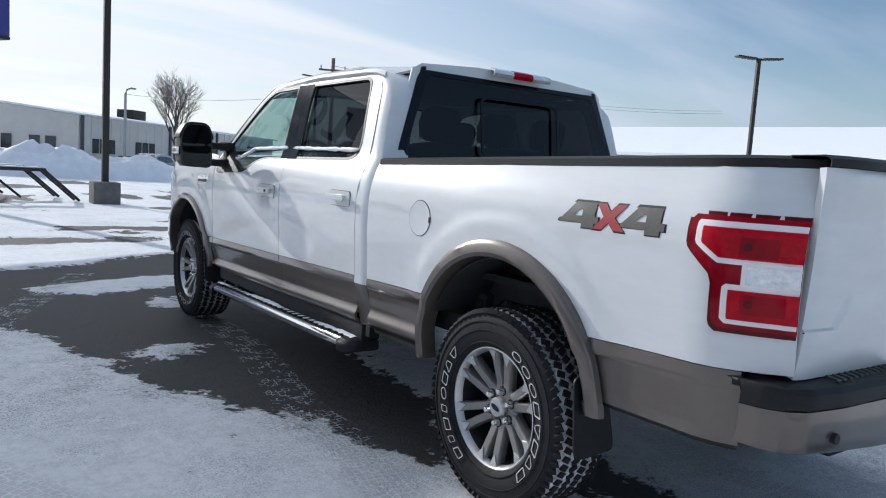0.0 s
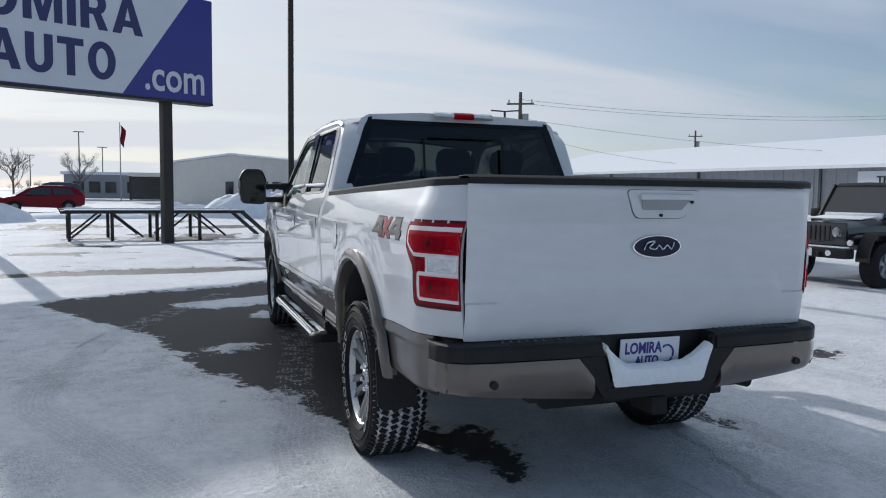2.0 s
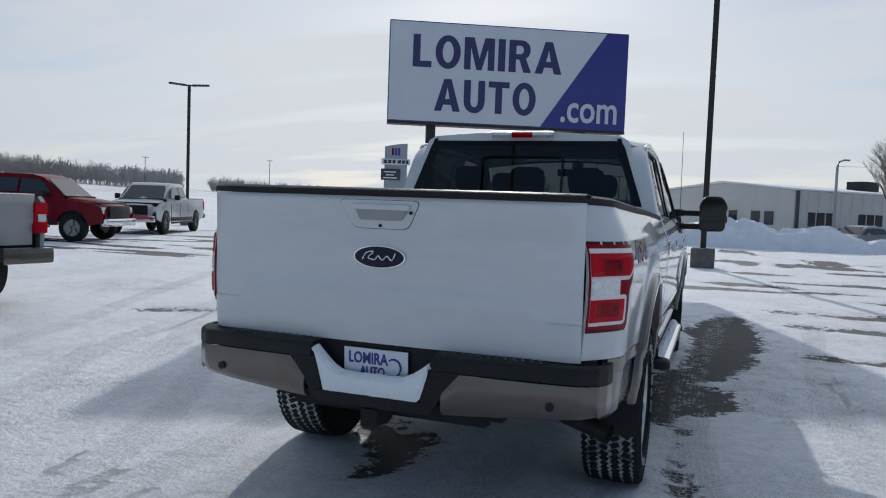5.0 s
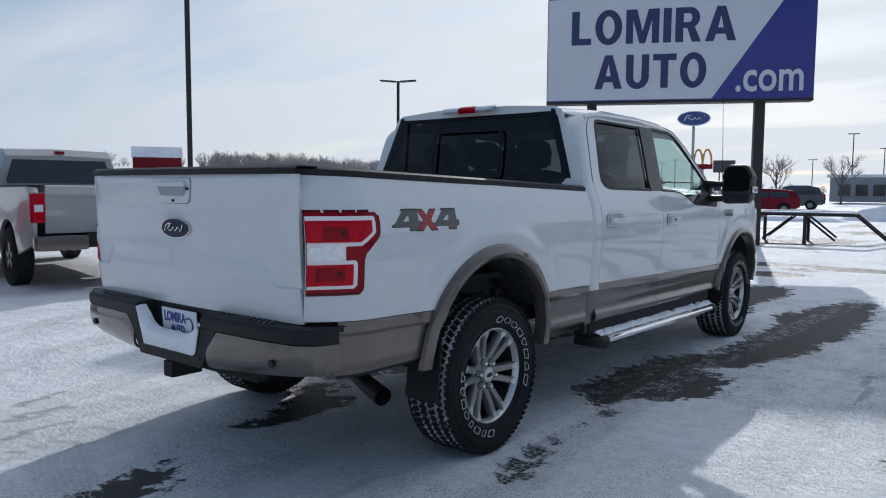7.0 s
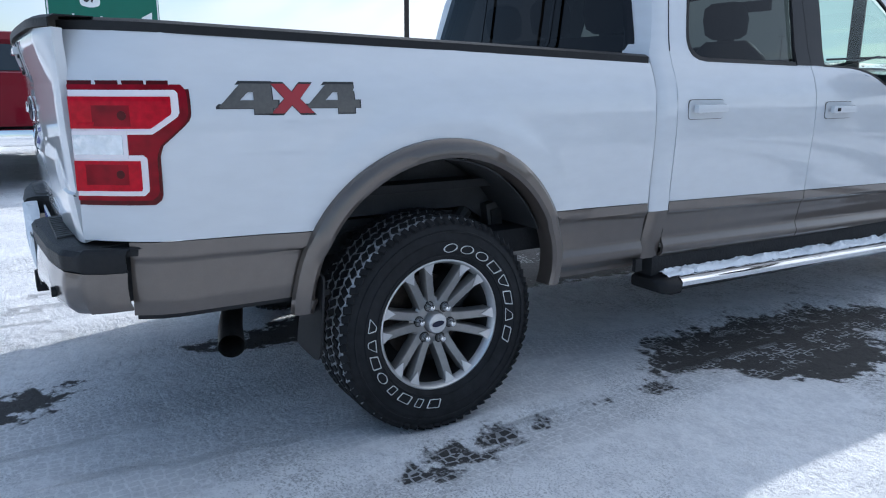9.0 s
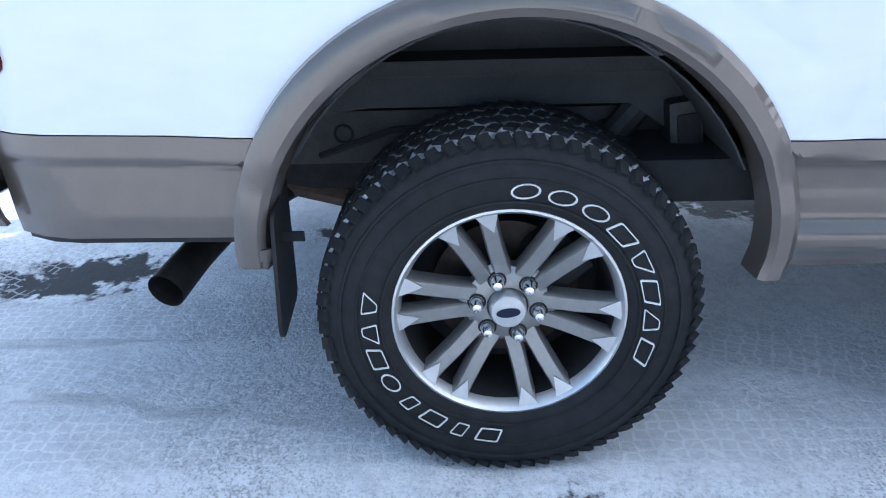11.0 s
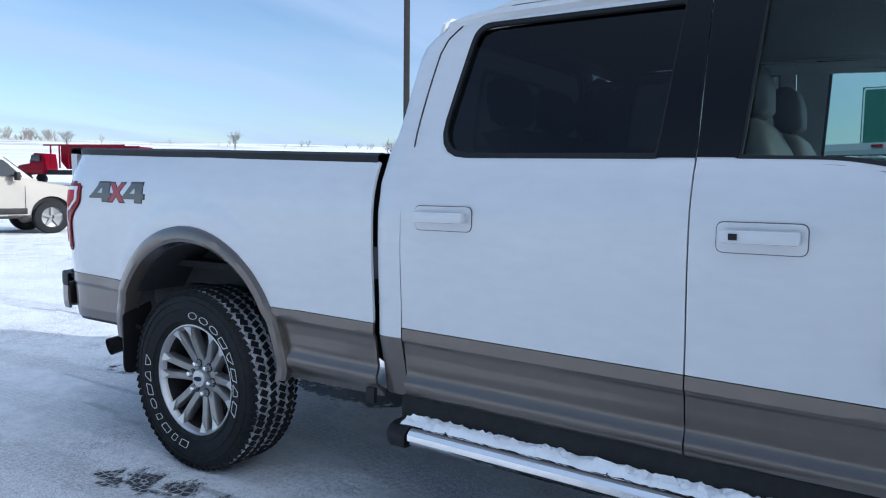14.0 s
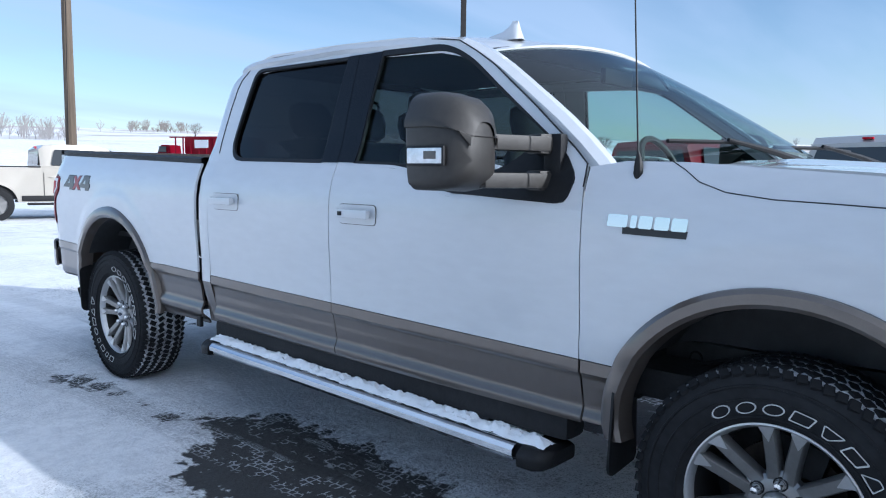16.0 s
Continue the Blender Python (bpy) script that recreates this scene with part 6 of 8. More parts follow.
# ---- lamp posts and poles ----
def light_pole(at, height, turn=0.0, base=True, heads=2, thick_=0.075):
    p = thing("light_pole", "tall dark bronze car-park light pole with flat lamp heads", "light pole", at, turn, "light poles of the lot")
    if base:
        part("concrete_base", moved(block((0, 0, 0), (0.62, 0.62, 0.55), 0.05), pose(0, 0, 0.27)), CONCRETE, p, "concrete footing")
    part("shaft", moved(block((0, 0, 0), (thick_ * 2, thick_ * 2, height), 0.015), pose(0, 0, height / 2)), POST, p)
    for k in range(heads):
        d = -1 if k else 1
        part("lamp_head", moved(block((0, 0, 0), (0.85, 0.36, 0.07), 0.02), pose(d * 0.55, 0, height, 0, -4 * d)), POST, p, "flat lamp head")
        part("arm", block((d * 0.1, 0, height - 0.03), (0.3, 0.06, 0.06)), POST, p)
    return p


light_pole((1.03, 17.35, 0), 9.6)
light_pole((-23.97, 26.77, 0), 7.1, 35)
light_pole((-17.2, 9.8, 0), 9.5, 60)
light_pole((-12.37, -8.54, 0), 9.0, 40)
light_pole((25.41, 15.36, 0), 6.7, -30)
light_pole((19.5, 44.0, 0), 7.1, -20)


# ---- buildings ----
def ribbed_wall(x0, x1, z0, z1, y, step=0.6):
    """A folded metal wall with upright ribs, as one sheet with a back."""
    line, k = [(x0, y)], x0 + step
    while k < x1 - 0.1:
        line += [(k - 0.06, y), (k - 0.03, y - 0.05), (k + 0.03, y - 0.05), (k + 0.06, y)]
        k += step
    line.append((x1, y))
    return thick(grid([[(a, b, z) for a, b in line] for z in (z0, z1)]), 0.15, ((x0 + x1) / 2, y + 50, 1))


hall = thing("industrial_building", "long pale metal-sided industrial building with snow on its roof", "building", (6.6, 53, 0), 46.6)
HALL_IN = (17, 6.5, 2)
part("gable_wall", prism([(0, 0), (13, 0), (13, 3.5), (6.5, 4.1), (0, 3.5)], lambda u, v: (0, u, v), 0.2, inside=HALL_IN), SIDING, hall, "pale metal gable wall")
part("long_wall", ribbed_wall(0, 36, 0, 3.5, 0.0, 1.2), SIDING, hall, "pale ribbed metal wall")
part("plinth", block((20, -0.04, 0.45), (31, 0.16, 0.9)), PLINTH, hall, "dark plinth")
part("roof", prism([(-0.3, 3.5), (6.5, 4.12), (13.3, 3.5), (13.3, 3.62), (6.5, 4.27), (-0.3, 3.62)], lambda u, v: (-0.3, u, v), 37, inside=HALL_IN), SNOW_BANK, hall, "snow on the roof")
part("back_wall", block((18, 13, 1.75), (36, 0.2, 3.5)), SIDING, hall)
for x in (1.6, 2.6, 3.6, 7.2, 8.2, 9.2, 15.5, 16.5, 24, 27):
    w = part("window", block((x, -0.03, 1.5), (0.75, 0.10, 1.0)), WINDOW, hall, "dark window")
for y in (2.2, 3.4, 5.5, 6.8):
    part("window", block((-0.03, y, 1.5), (0.10, 0.75, 1.0)), WINDOW, hall, "dark window")
part("door", block((20.5, -0.04, 1.05), (1.0, 0.1, 2.1)), PLINTH, hall, "dark service door")
part("roof_unit", block((13, 4, 4.35), (2.0, 1.5, 0.8), 0.05), POST, hall, "roof-top air unit")
for x in (0.05, 12, 21):
    part("downpipe", block((x, -0.08, 1.8), (0.2, 0.16, 3.6)), PLINTH, hall)
porch = thing("entrance_canopy", "flat white entrance canopy on dark posts", "canopy", (-4.4, 71.2, 0.3), 3)
part("canopy_roof", block((2.0, 0, 2.35), (8.5, 3.5, 0.35), 0.04), SIDING, porch)
for x in (-2.1, 1.2, 4.0, 6.1):
    part("post", block((x, -1.5, 1.1), (0.22, 0.22, 2.2)), POST, porch)
part("back_wall", block((2.0, 1.7, 1.1), (8.5, 0.2, 2.2)), PLINTH, porch)
low_hall = thing("low_building", "low gray commercial building with dark shop windows", "building", (-8.2, 88, 0.2), 4)
part("wall", block((0, 0, 1.3), (12, 6, 2.6)), SIDING_GRAY, low_hall)
part("roof", block((0, 0, 2.75), (12.6, 6.6, 0.3)), SNOW_BANK, low_hall)
for x in (-4.6, -3.0, -1.4, 0.8, 2.4, 4.4):
    part("window", block((x, -3.02, 1.25), (1.1, 0.10, 1.2)), WINDOW, low_hall, "dark window")

store = thing("metal_warehouse", "gray metal warehouse with a broad snow-covered roof", "building", (42.5, 45, 0), -82.5)
part("front_wall", ribbed_wall(-36, 36, 0, 3.5, 0.0, 0.9), SIDING_GRAY, store, "gray ribbed metal wall")
part("roof", prism([(-0.5, 3.45), (12, 6.4), (24.5, 3.45), (24.5, 3.7), (12, 6.7), (-0.5, 3.7)], lambda u, v: (-36.4, u, v), 72.8, inside=(0, 12, 4)), SNOW, store, "snow-covered roof")
part("end_wall", prism([(0, 0), (24, 0), (24, 3.5), (12, 6.4), (0, 3.5)], lambda u, v: (-36, u, v), 0.3, inside=(0, 12, 2)), SIDING_GRAY, store)
part("end_wall", prism([(0, 0), (24, 0), (24, 3.5), (12, 6.4), (0, 3.5)], lambda u, v: (36, u, v), 0.3, inside=(0, 12, 2)), SIDING_GRAY, store)
part("back_wall", block((0, 24, 1.75), (72, 0.3, 3.5)), SIDING_GRAY, store)
part("banner", block((14.5, -0.12, 1.75), (11, 0.06, 2.9)), SIGN_WHITE, store, "white wall banner")
part("banner_words", moved(lettering("TRANSFORM YOURSELF", 0.5, 8.0, 0.02, 0.03), pose(10.4, -0.16, 2.36)), BADGE_DARK, store, "black banner lettering")
for x in (-30, -18, -6, 6):
    part("downpipe", block((x, -0.08, 1.75), (0.18, 0.14, 3.5)), PLINTH, store)


# ---- parked vehicles ----
def road_wheel(parent, x, y, r, w=0.24, rim=ALLOY):
    d = 1 if x > 0 else -1
    o = part("wheel", moved(lathe([(-w / 2, r * 0.55), (-w / 2, r * 0.9), (-w * 0.4, r), (w * 0.4, r), (w / 2, r * 0.9), (w / 2, r * 0.62)], 24), pose(x, y, r)), RUBBER, parent, "black tyre")
    bm = lathe([(w * 0.42, r * 0.64), (w * 0.30, r * 0.58), (w * 0.2, r * 0.2), (w * 0.25, 0.0)], 20)
    for k in range(5):
        box(bm, (w * 0.36, 0, r * 0.36), (0.03, r * 0.16, r * 0.5), 0, pose(0, 0, 0, k * 72))
    part("wheel_rim", moved(bm, pose(x, y, r, 0, 0, 0 if d > 0 else 180)), rim, o, "alloy rim")


def shell(stations, half, bm=None):
    """A car body from stations (y, low, shoulder, top, narrow): cross sections joined along y."""
    rows = []
    for y, low, sh, top, k in stations:
        w = half * k
        rows.append([(-w * 0.93, y, low), (-w, y, low + 0.12), (-w, y, sh - 0.1), (-w * 0.97, y, sh), (-w * 0.80, y, top), (0, y, top + 0.02), (w * 0.80, y, top), (w * 0.97, y, sh), (w, y, sh - 0.1), (w, y, low + 0.12), (w * 0.93, y, low)])
    bm = grid(rows, bm)
    bm.verts.ensure_lookup_table()
    bm.faces.new([bm.verts[i] for i in range(11)]); bm.faces.new([bm.verts[len(bm.verts) - 1 - i] for i in range(11)])
    return bm


def pickup(at, turn, paint, label, lower=None):
    """A parked crew-cab pickup; its front points to +y before it is turned."""
    t = thing("parked_pickup", label, "truck", at, turn, "parked vehicles")
    arch = lambda yc: [(yc - 0.47 * math.cos(math.pi * k / 14), 0.46 + 0.45 * math.sin(math.pi * k / 14)) for k in range(15)]
    outline = [(-2.88, 0.62)] + arch(-1.75) + [(-1.24, 0.46)] + arch(1.9) + [(2.46, 0.5), (2.74, 0.55), (2.80, 0.80), (2.74, 1.02), (2.55, 1.12), (1.60, 1.24), (-0.72, 1.33), (-2.86, 1.35), (-2.93, 1.28)]
    bend = lambda s: lambda y, z: (s * (0.985 - 0.30 * max(0.0, z - 1.15) ** 1.5 - 0.10 * max(0.0, 0.62 - z) - 0.10 * max(0.0, abs(y) - 2.55) ** 1.2), y, z)
    part("core", block((0, -0.1, 0.86), (1.80, 5.4, 0.62), 0.06), DARK, t)
    part("hood", shell([(1.40, 0.9, 1.14, 1.30, 0.98), (1.7, 0.9, 1.14, 1.27, 0.98), (2.45, 0.8, 1.05, 1.18, 0.94), (2.78, 0.7, 0.95, 1.02, 0.84)], 0.96), paint, t)
    part("cab", shell([(-0.74, 1.25, 1.36, 1.80, 0.93), (-0.62, 1.25, 1.38, 1.90, 0.94), (-0.2, 1.25, 1.38, 1.935, 0.945), (0.6, 1.25, 1.38, 1.92, 0.94), (0.92, 1.25, 1.36, 1.84, 0.92), (1.62, 1.2, 1.25, 1.28, 0.9)], 0.99), paint, t)
    for s in (-1, 1):
        part("side_panel", prism(dense(outline, 0.12), bend(s), 0.05), paint, t)
        part("sill_trim", block((s * 0.975, 0.08, 0.56), (0.05, 2.55, 0.14), 0.02), lower or BLACK, t)
        part("running_board", block((s * 1.0, 0.08, 0.42), (0.16, 2.3, 0.06), 0.02), BLACK, t)
        for y, z0, z1 in ((-0.68, 0.55, 1.33), (0.28, 0.55, 1.32), (1.32, 0.55, 1.27)):
            part("door_seam", block((s * 0.984, y, (z0 + z1) / 2 - 0.06), (0.008, 0.010, z1 - z0 - 0.12)), BADGE_DARK, t)
        for y in (-0.45, 0.50):
            part("door_handle", block((s * 0.99, y, 1.10), (0.03, 0.20, 0.035), 0.01), paint, t)
        part("side_glass", prism(rounded([(-0.5, 1.40), (0.25, 1.40), (0.25, 1.80), (-0.40, 1.80)], 0.06), lambda y, z: (s * (0.958 - (z - 1.36) * 0.30), y, z), 0.012), WINDOW, t, "dark side window")
        part("side_glass", prism(rounded([(0.32, 1.40), (1.30, 1.36), (0.92, 1.76), (0.32, 1.80)], 0.05), lambda y, z: (s * (0.958 - (z - 1.36) * 0.30), y, z), 0.012), WINDOW, t, "dark side window")
        lamp = part("tail_lamp", block((s * 0.895, -2.86, 1.08), (0.16, 0.16, 0.37), 0.03), LENS_RED, t, "red tail lamp")
        part("clear_lens", block((s * 0.895, -2.943, 1.08), (0.10, 0.006, 0.09), 0.002), LENS_CLEAR, lamp)
        part("headlight", block((s * 0.80, 2.66, 0.93), (0.28, 0.22, 0.2), 0.05), LENS_CLEAR, t, "clear headlight")
        part("mirror", block((s * 1.13, 1.12, 1.38), (0.2, 0.1, 0.2), 0.04), BLACK, t)
        part("bumper_corner", block((s * 0.66, -2.98, 0.64), (0.62, 0.20, 0.19), 0.05), lower or CHROME, t)
        part("bed_rail", block((s * 0.90, -1.8, 1.355), (0.10, 2.14, 0.03), 0.008), BLACK, t)
        for y in (-1.75, 1.9):
            road_wheel(t, s * 0.87, y, 0.40)
    rear = lambda x, z: -2.90 - 0.02 * math.cos(x * 1.7) - 0.03 * max(0.0, (z - 1.24) / 0.1) + (0.02 if z < 1.0 and abs(x) > 0.6 else 0.0)
    part("tailgate", thick(grid([[(x, rear(x, z), z) for x in np.linspace(-0.81, 0.81, 19)] for z in np.linspace(0.76, 1.355, 16)]), 0.04, (0, 0, 0.9)), paint, t)
    part("gate_handle", block((0.0, -2.955, 1.27), (0.26, 0.03, 0.08), 0.02), BLACK, t)
    part("rear_glass", prism(rounded([(-0.76, 1.40), (0.76, 1.40), (0.64, 1.80), (-0.64, 1.80)], 0.05), lambda x, z: (x, -0.765 + (z - 1.4) * 0.10, z), -0.01), WINDOW, t, "dark rear window")
    part("stop_lamp", block((0, -0.70, 1.875), (0.14, 0.05, 0.03), 0.008), LENS_RED, t, "red high brake lamp")
    part("windshield", prism(rounded([(-0.76, 0.0), (0.76, 0.0), (0.64, 0.80), (-0.64, 0.80)], 0.05), lambda x, v: (x, 1.60 - v * 0.74, 1.31 + v * 0.64), 0.012), WINDOW, t, "dark windshield")
    part("bumper_step", block((0, -2.98, 0.66), (0.72, 0.20, 0.17), 0.04), BLACK, t, "black bumper step")
    part("front_bumper", block((0, 2.82, 0.58), (1.8, 0.2, 0.24), 0.06), CHROME, t, "chrome front bumper")
    part("grille", block((0, 2.80, 0.90), (1.25, 0.1, 0.34), 0.04), BLACK, t)
    part("plate", block((0.0, -3.09, 0.67), (0.3, 0.02, 0.14)), PLATE, t)
    part("plate_bar", block((0.0, -3.102, 0.685), (0.22, 0.006, 0.05)), SIGN_BLUE, t)
    part("badge", block((0, -2.935, 1.10), (0.24, 0.02, 0.09), 0.008), BADGE_BLUE, t)
    return t


def jeep(at, turn, paint, label, bed=False):
    """A boxy off-road vehicle; its front points to +y before it is turned."""
    t = thing("off_road_vehicle", label, "vehicle", at, turn, "parked vehicles")
    b = -2.6 if bed else -1.55
    part("tub", moved(block((0, 0, 0), (1.56, 1.05 - b, 0.60), 0.05), pose(0, (1.05 + b) / 2, 0.90)), paint, t)
    part("hood", shell([(1.0, 0.75, 1.1, 1.2, 0.95), (1.2, 0.75, 1.1, 1.2, 0.95), (2.05, 0.75, 1.05, 1.12, 0.82)], 0.74), paint, t)
    r0 = -1.0 if bed else b
    part("hardtop", shell([(r0, 1.2, 1.3, 1.78, 1), (r0 + 0.15, 1.2, 1.3, 1.85, 1), (0.62, 1.2, 1.3, 1.85, 0.98), (0.70, 1.2, 1.3, 1.80, 0.97)], 0.76), BLACK if not bed else paint, t, "black hard top")
    for s in (-1, 1):
        part("windshield_pillar", tube(bmesh.new(), [(s * 0.68, 1.02, 1.2), (s * 0.62, 0.68, 1.82)], 0.04, 6), BLACK, t)
        for y0, y1 in ((-0.85, -0.15), (-0.08, 0.72)):
            part("side_glass", prism(rounded([(y0, 1.28), (y1, 1.28), (y1 - (0.1 if y1 > 0.5 else 0), 1.72), (y0, 1.72)], 0.04), lambda y, z: (s * (0.775 - (z - 1.3) * 0.2), y, z), 0.01), WINDOW, t)
        for y in (1.45, -1.15 if not bed else -2.0):
            road_wheel(t, s * 0.80, y, 0.41, 0.26, GALV)
            part("fender", thick(grid([[(s * (0.72 + d), y + 0.56 * math.cos(a), 0.48 + 0.50 * min(1.0, 1.25 * math.sin(a))) for d in (0, 0.1, 0.22)] for a in [math.pi * k / 14 for k in range(15)]]), 0.05), BLACK, t, "black fender flare")
        part("headlight", tube(bmesh.new(), [(s * 0.42, 2.03, 0.97), (s * 0.42, 2.08, 0.97)], 0.09, 18), LENS_CLEAR, t, "round headlight")
        part("mirror", block((s * 0.92, 0.78, 1.28), (0.2, 0.1, 0.17), 0.04), BLACK, t)
    part("snow", moved(block((0, 0, 0), (1.0, 0.5, 0.02), 0.008), pose(0, 1.35, 1.215, -5)), SNOW, t, "thin snow on the hood")
    part("snow", moved(block((0, 0, 0), (1.1, 0.08, 0.10), 0.03), pose(0, 1.02, 1.25)), SNOW, t, "snow at the windshield's foot")
    for s in (-1, 1):
        for y in (-0.9, -0.1, 0.78):
            part("door_seam", block((s * 0.782, y, 0.93), (0.006, 0.012, 0.5)), BADGE_DARK, t)
        for y in (-0.75, 0.05):
            part("door_handle", block((s * 0.795, y, 1.08), (0.03, 0.14, 0.03), 0.008), BLACK, t)
        part("turn_lamp", tube(bmesh.new(), [(s * 0.66, 2.06, 0.80), (s * 0.66, 2.09, 0.80)], 0.05, 12), LENS_PINK, t)
        part("fog_lamp", tube(bmesh.new(), [(s * 0.45, 2.32, 0.62), (s * 0.45, 2.345, 0.62)], 0.05, 12), LENS_CLEAR, t)
        part("tow_hook", block((s * 0.3, 2.36, 0.60), (0.05, 0.08, 0.07), 0.015), BLACK, t)
    part("windshield", prism([(-0.62, 0), (0.62, 0), (0.57, 1), (-0.57, 1)], lambda x, v: (x, 1.02 - v * 0.34, 1.22 + v * 0.57), 0.01), WINDOW, t, "upright windshield")
    part("grille_panel", moved(block((0, 0, 0), (1.18, 0.06, 0.42), 0.05), pose(0, 2.05, 0.93)), paint, t)
    for k in range(7):
        part("grille_slot", block((-0.27 + k * 0.09, 2.085, 0.95), (0.05, 0.02, 0.26), 0.008), BADGE_DARK, t)
    part("front_bumper", block((0, 2.22, 0.62), (1.55, 0.22, 0.18), 0.04), BLACK, t)
    part("snow", block((0, 2.20, 0.715), (1.4, 0.14, 0.03), 0.012), SNOW, t, "snow on the bumper")
    part("plate", block((0, 2.34, 0.62), (0.3, 0.01, 0.14)), PLATE, t)
    part("rear_bumper", block((0, b - 0.08, 0.62), (1.5, 0.16, 0.18), 0.04), BLACK, t)
    if not bed:
        part("spare_wheel", moved(lathe([(-0.11, 0.2), (-0.11, 0.37), (-0.08, 0.40), (0.08, 0.40), (0.11, 0.37), (0.11, 0.0)], 22), pose(0, b - 0.15, 1.0, 0, 0, -90)), RUBBER, t)
    return t


for at, paint, label in (((8.2, 14.8, 0), DARK_PAINT, "black boxy off-road vehicle with snow on its hood"), ((8.35, 11.5, 0), GRAPHITE, "dark gray boxy off-road vehicle with a slotted grille"), ((8.8, 8.5, 0), DARK_PAINT, "black boxy off-road vehicle with a snowy bumper"), ((9.3, 5.4, 0), DARK_PAINT, "black boxy off-road vehicle at the row's end")):
    jeep(at, 98, paint, label).scale = (0.89, 0.89, 0.87)
jeep((-18.3, 29.9, 0), 96, DARK_PAINT, "dark boxy off-road pickup at the lot's far edge", True)
pickup((-9.31, 2.20, 0), 82, PALE_SILVER, "silver pickup with gray lower body, parked on the lot", BEIGE)
pickup((-9.5, -1.14, 0), 81, RED_PAINT, "dark red pickup with a black bumper, parked on the lot")
pickup((-19.5, 19.6, 0), -158, WORK_WHITE, "white work truck with a black bumper, parked facing the lot", BLACK)
pickup((-18.2, 12.6, 0), -72, RED_PAINT, "dark red pickup with a chrome bumper, parked on the lot")
pickup((-5.0, -16.3, 0), 80, CHAMPAGNE, "champagne-silver pickup parked across the lot")


# ---- bare trees ----
def tree(at, height, seed, spread=0.42, label="bare deciduous tree with fine twigs", limbs=9):
    """A leafless tree: tapered trunk, limbs that fork, and a crown of fine twigs."""
    rnd = random.Random(seed)
    t = thing("bare_tree", label, "tree", at, rnd.uniform(0, 360), "bare trees")
    trunk, crown = bmesh.new(), bmesh.new()
    fork = height * 0.28
    tube(trunk, [(0, 0, -0.2), (0.02, 0, fork * 0.5), (0, 0.02, fork), (0.0, 0.0, height * 0.62)], [height * 0.022, height * 0.018, height * 0.016, height * 0.006], 8)

    def grow(bm, p, d, length, r, level):
        bend = Vector((rnd.uniform(-0.18, 0.18), rnd.uniform(-0.18, 0.18), 0.10))
        mid, end = p + d * length * 0.5, p + (d + bend).normalized() * length
        tube(bm, [p, mid, end], [r, r * 0.75, r * 0.4], 5 if level < 2 else 3, False)
        if level >= 4:
            return
        for _ in range(5 if level < 3 else 6):
            k = rnd.uniform(0.35, 1.0)
            q = p.lerp(end, k)
            side = Vector((rnd.gauss(0, 1), rnd.gauss(0, 1), rnd.uniform(-0.1, 0.5)))
            grow(crown if level else trunk, q, (d + side.normalized() * 0.62).normalized(), length * rnd.uniform(0.45, 0.68), r * 0.45, level + 1)
    for k in range(limbs):
        a = k * 2.4 + rnd.uniform(-0.3, 0.3)
        z = fork * 0.8 + (height * 0.34) * k / limbs
        d = Vector((math.cos(a) * spread, math.sin(a) * spread, 0.75)).normalized()
        grow(trunk, Vector((0, 0, z)), d, height * rnd.uniform(0.30, 0.40) * (1 - 0.25 * k / limbs), height * 0.009, 1)
    part("trunk", trunk, BARK, t)
    part("crown", crown, TWIG, t, "fine bare twigs")
    return t


def rise(x, y):
    return float(ground_rise(np.float64(x), np.float64(y)))


def polar(az, d, lift=0.0):
    x, y = -math.sin(radians(az)) * d, math.cos(radians(az)) * d
    return (x, y, rise(x, y) + lift)


tree((12.0, 50.0, 0), 7.1, 1, 0.34, limbs=12)
tree((-16.9, 74.8, 0), 5.6, 2, 0.62)
tree((-11.6, 77.7, 0), 5.2, 3, 0.6)
tree((27.0, 62.0, 0), 6.0, 12, 0.5)
for az, d, h, k in ((139, 190, 6, 4), (150.5, 170, 5, 5), (127, 120, 4.6, 6), (118.5, 120, 4.2, 7), (79, 150, 5.5, 8), (72, 170, 5, 9), (63.5, 170, 5, 10), (86, 150, 6, 11)):
    tree(polar(az, d), h, k, 0.6)


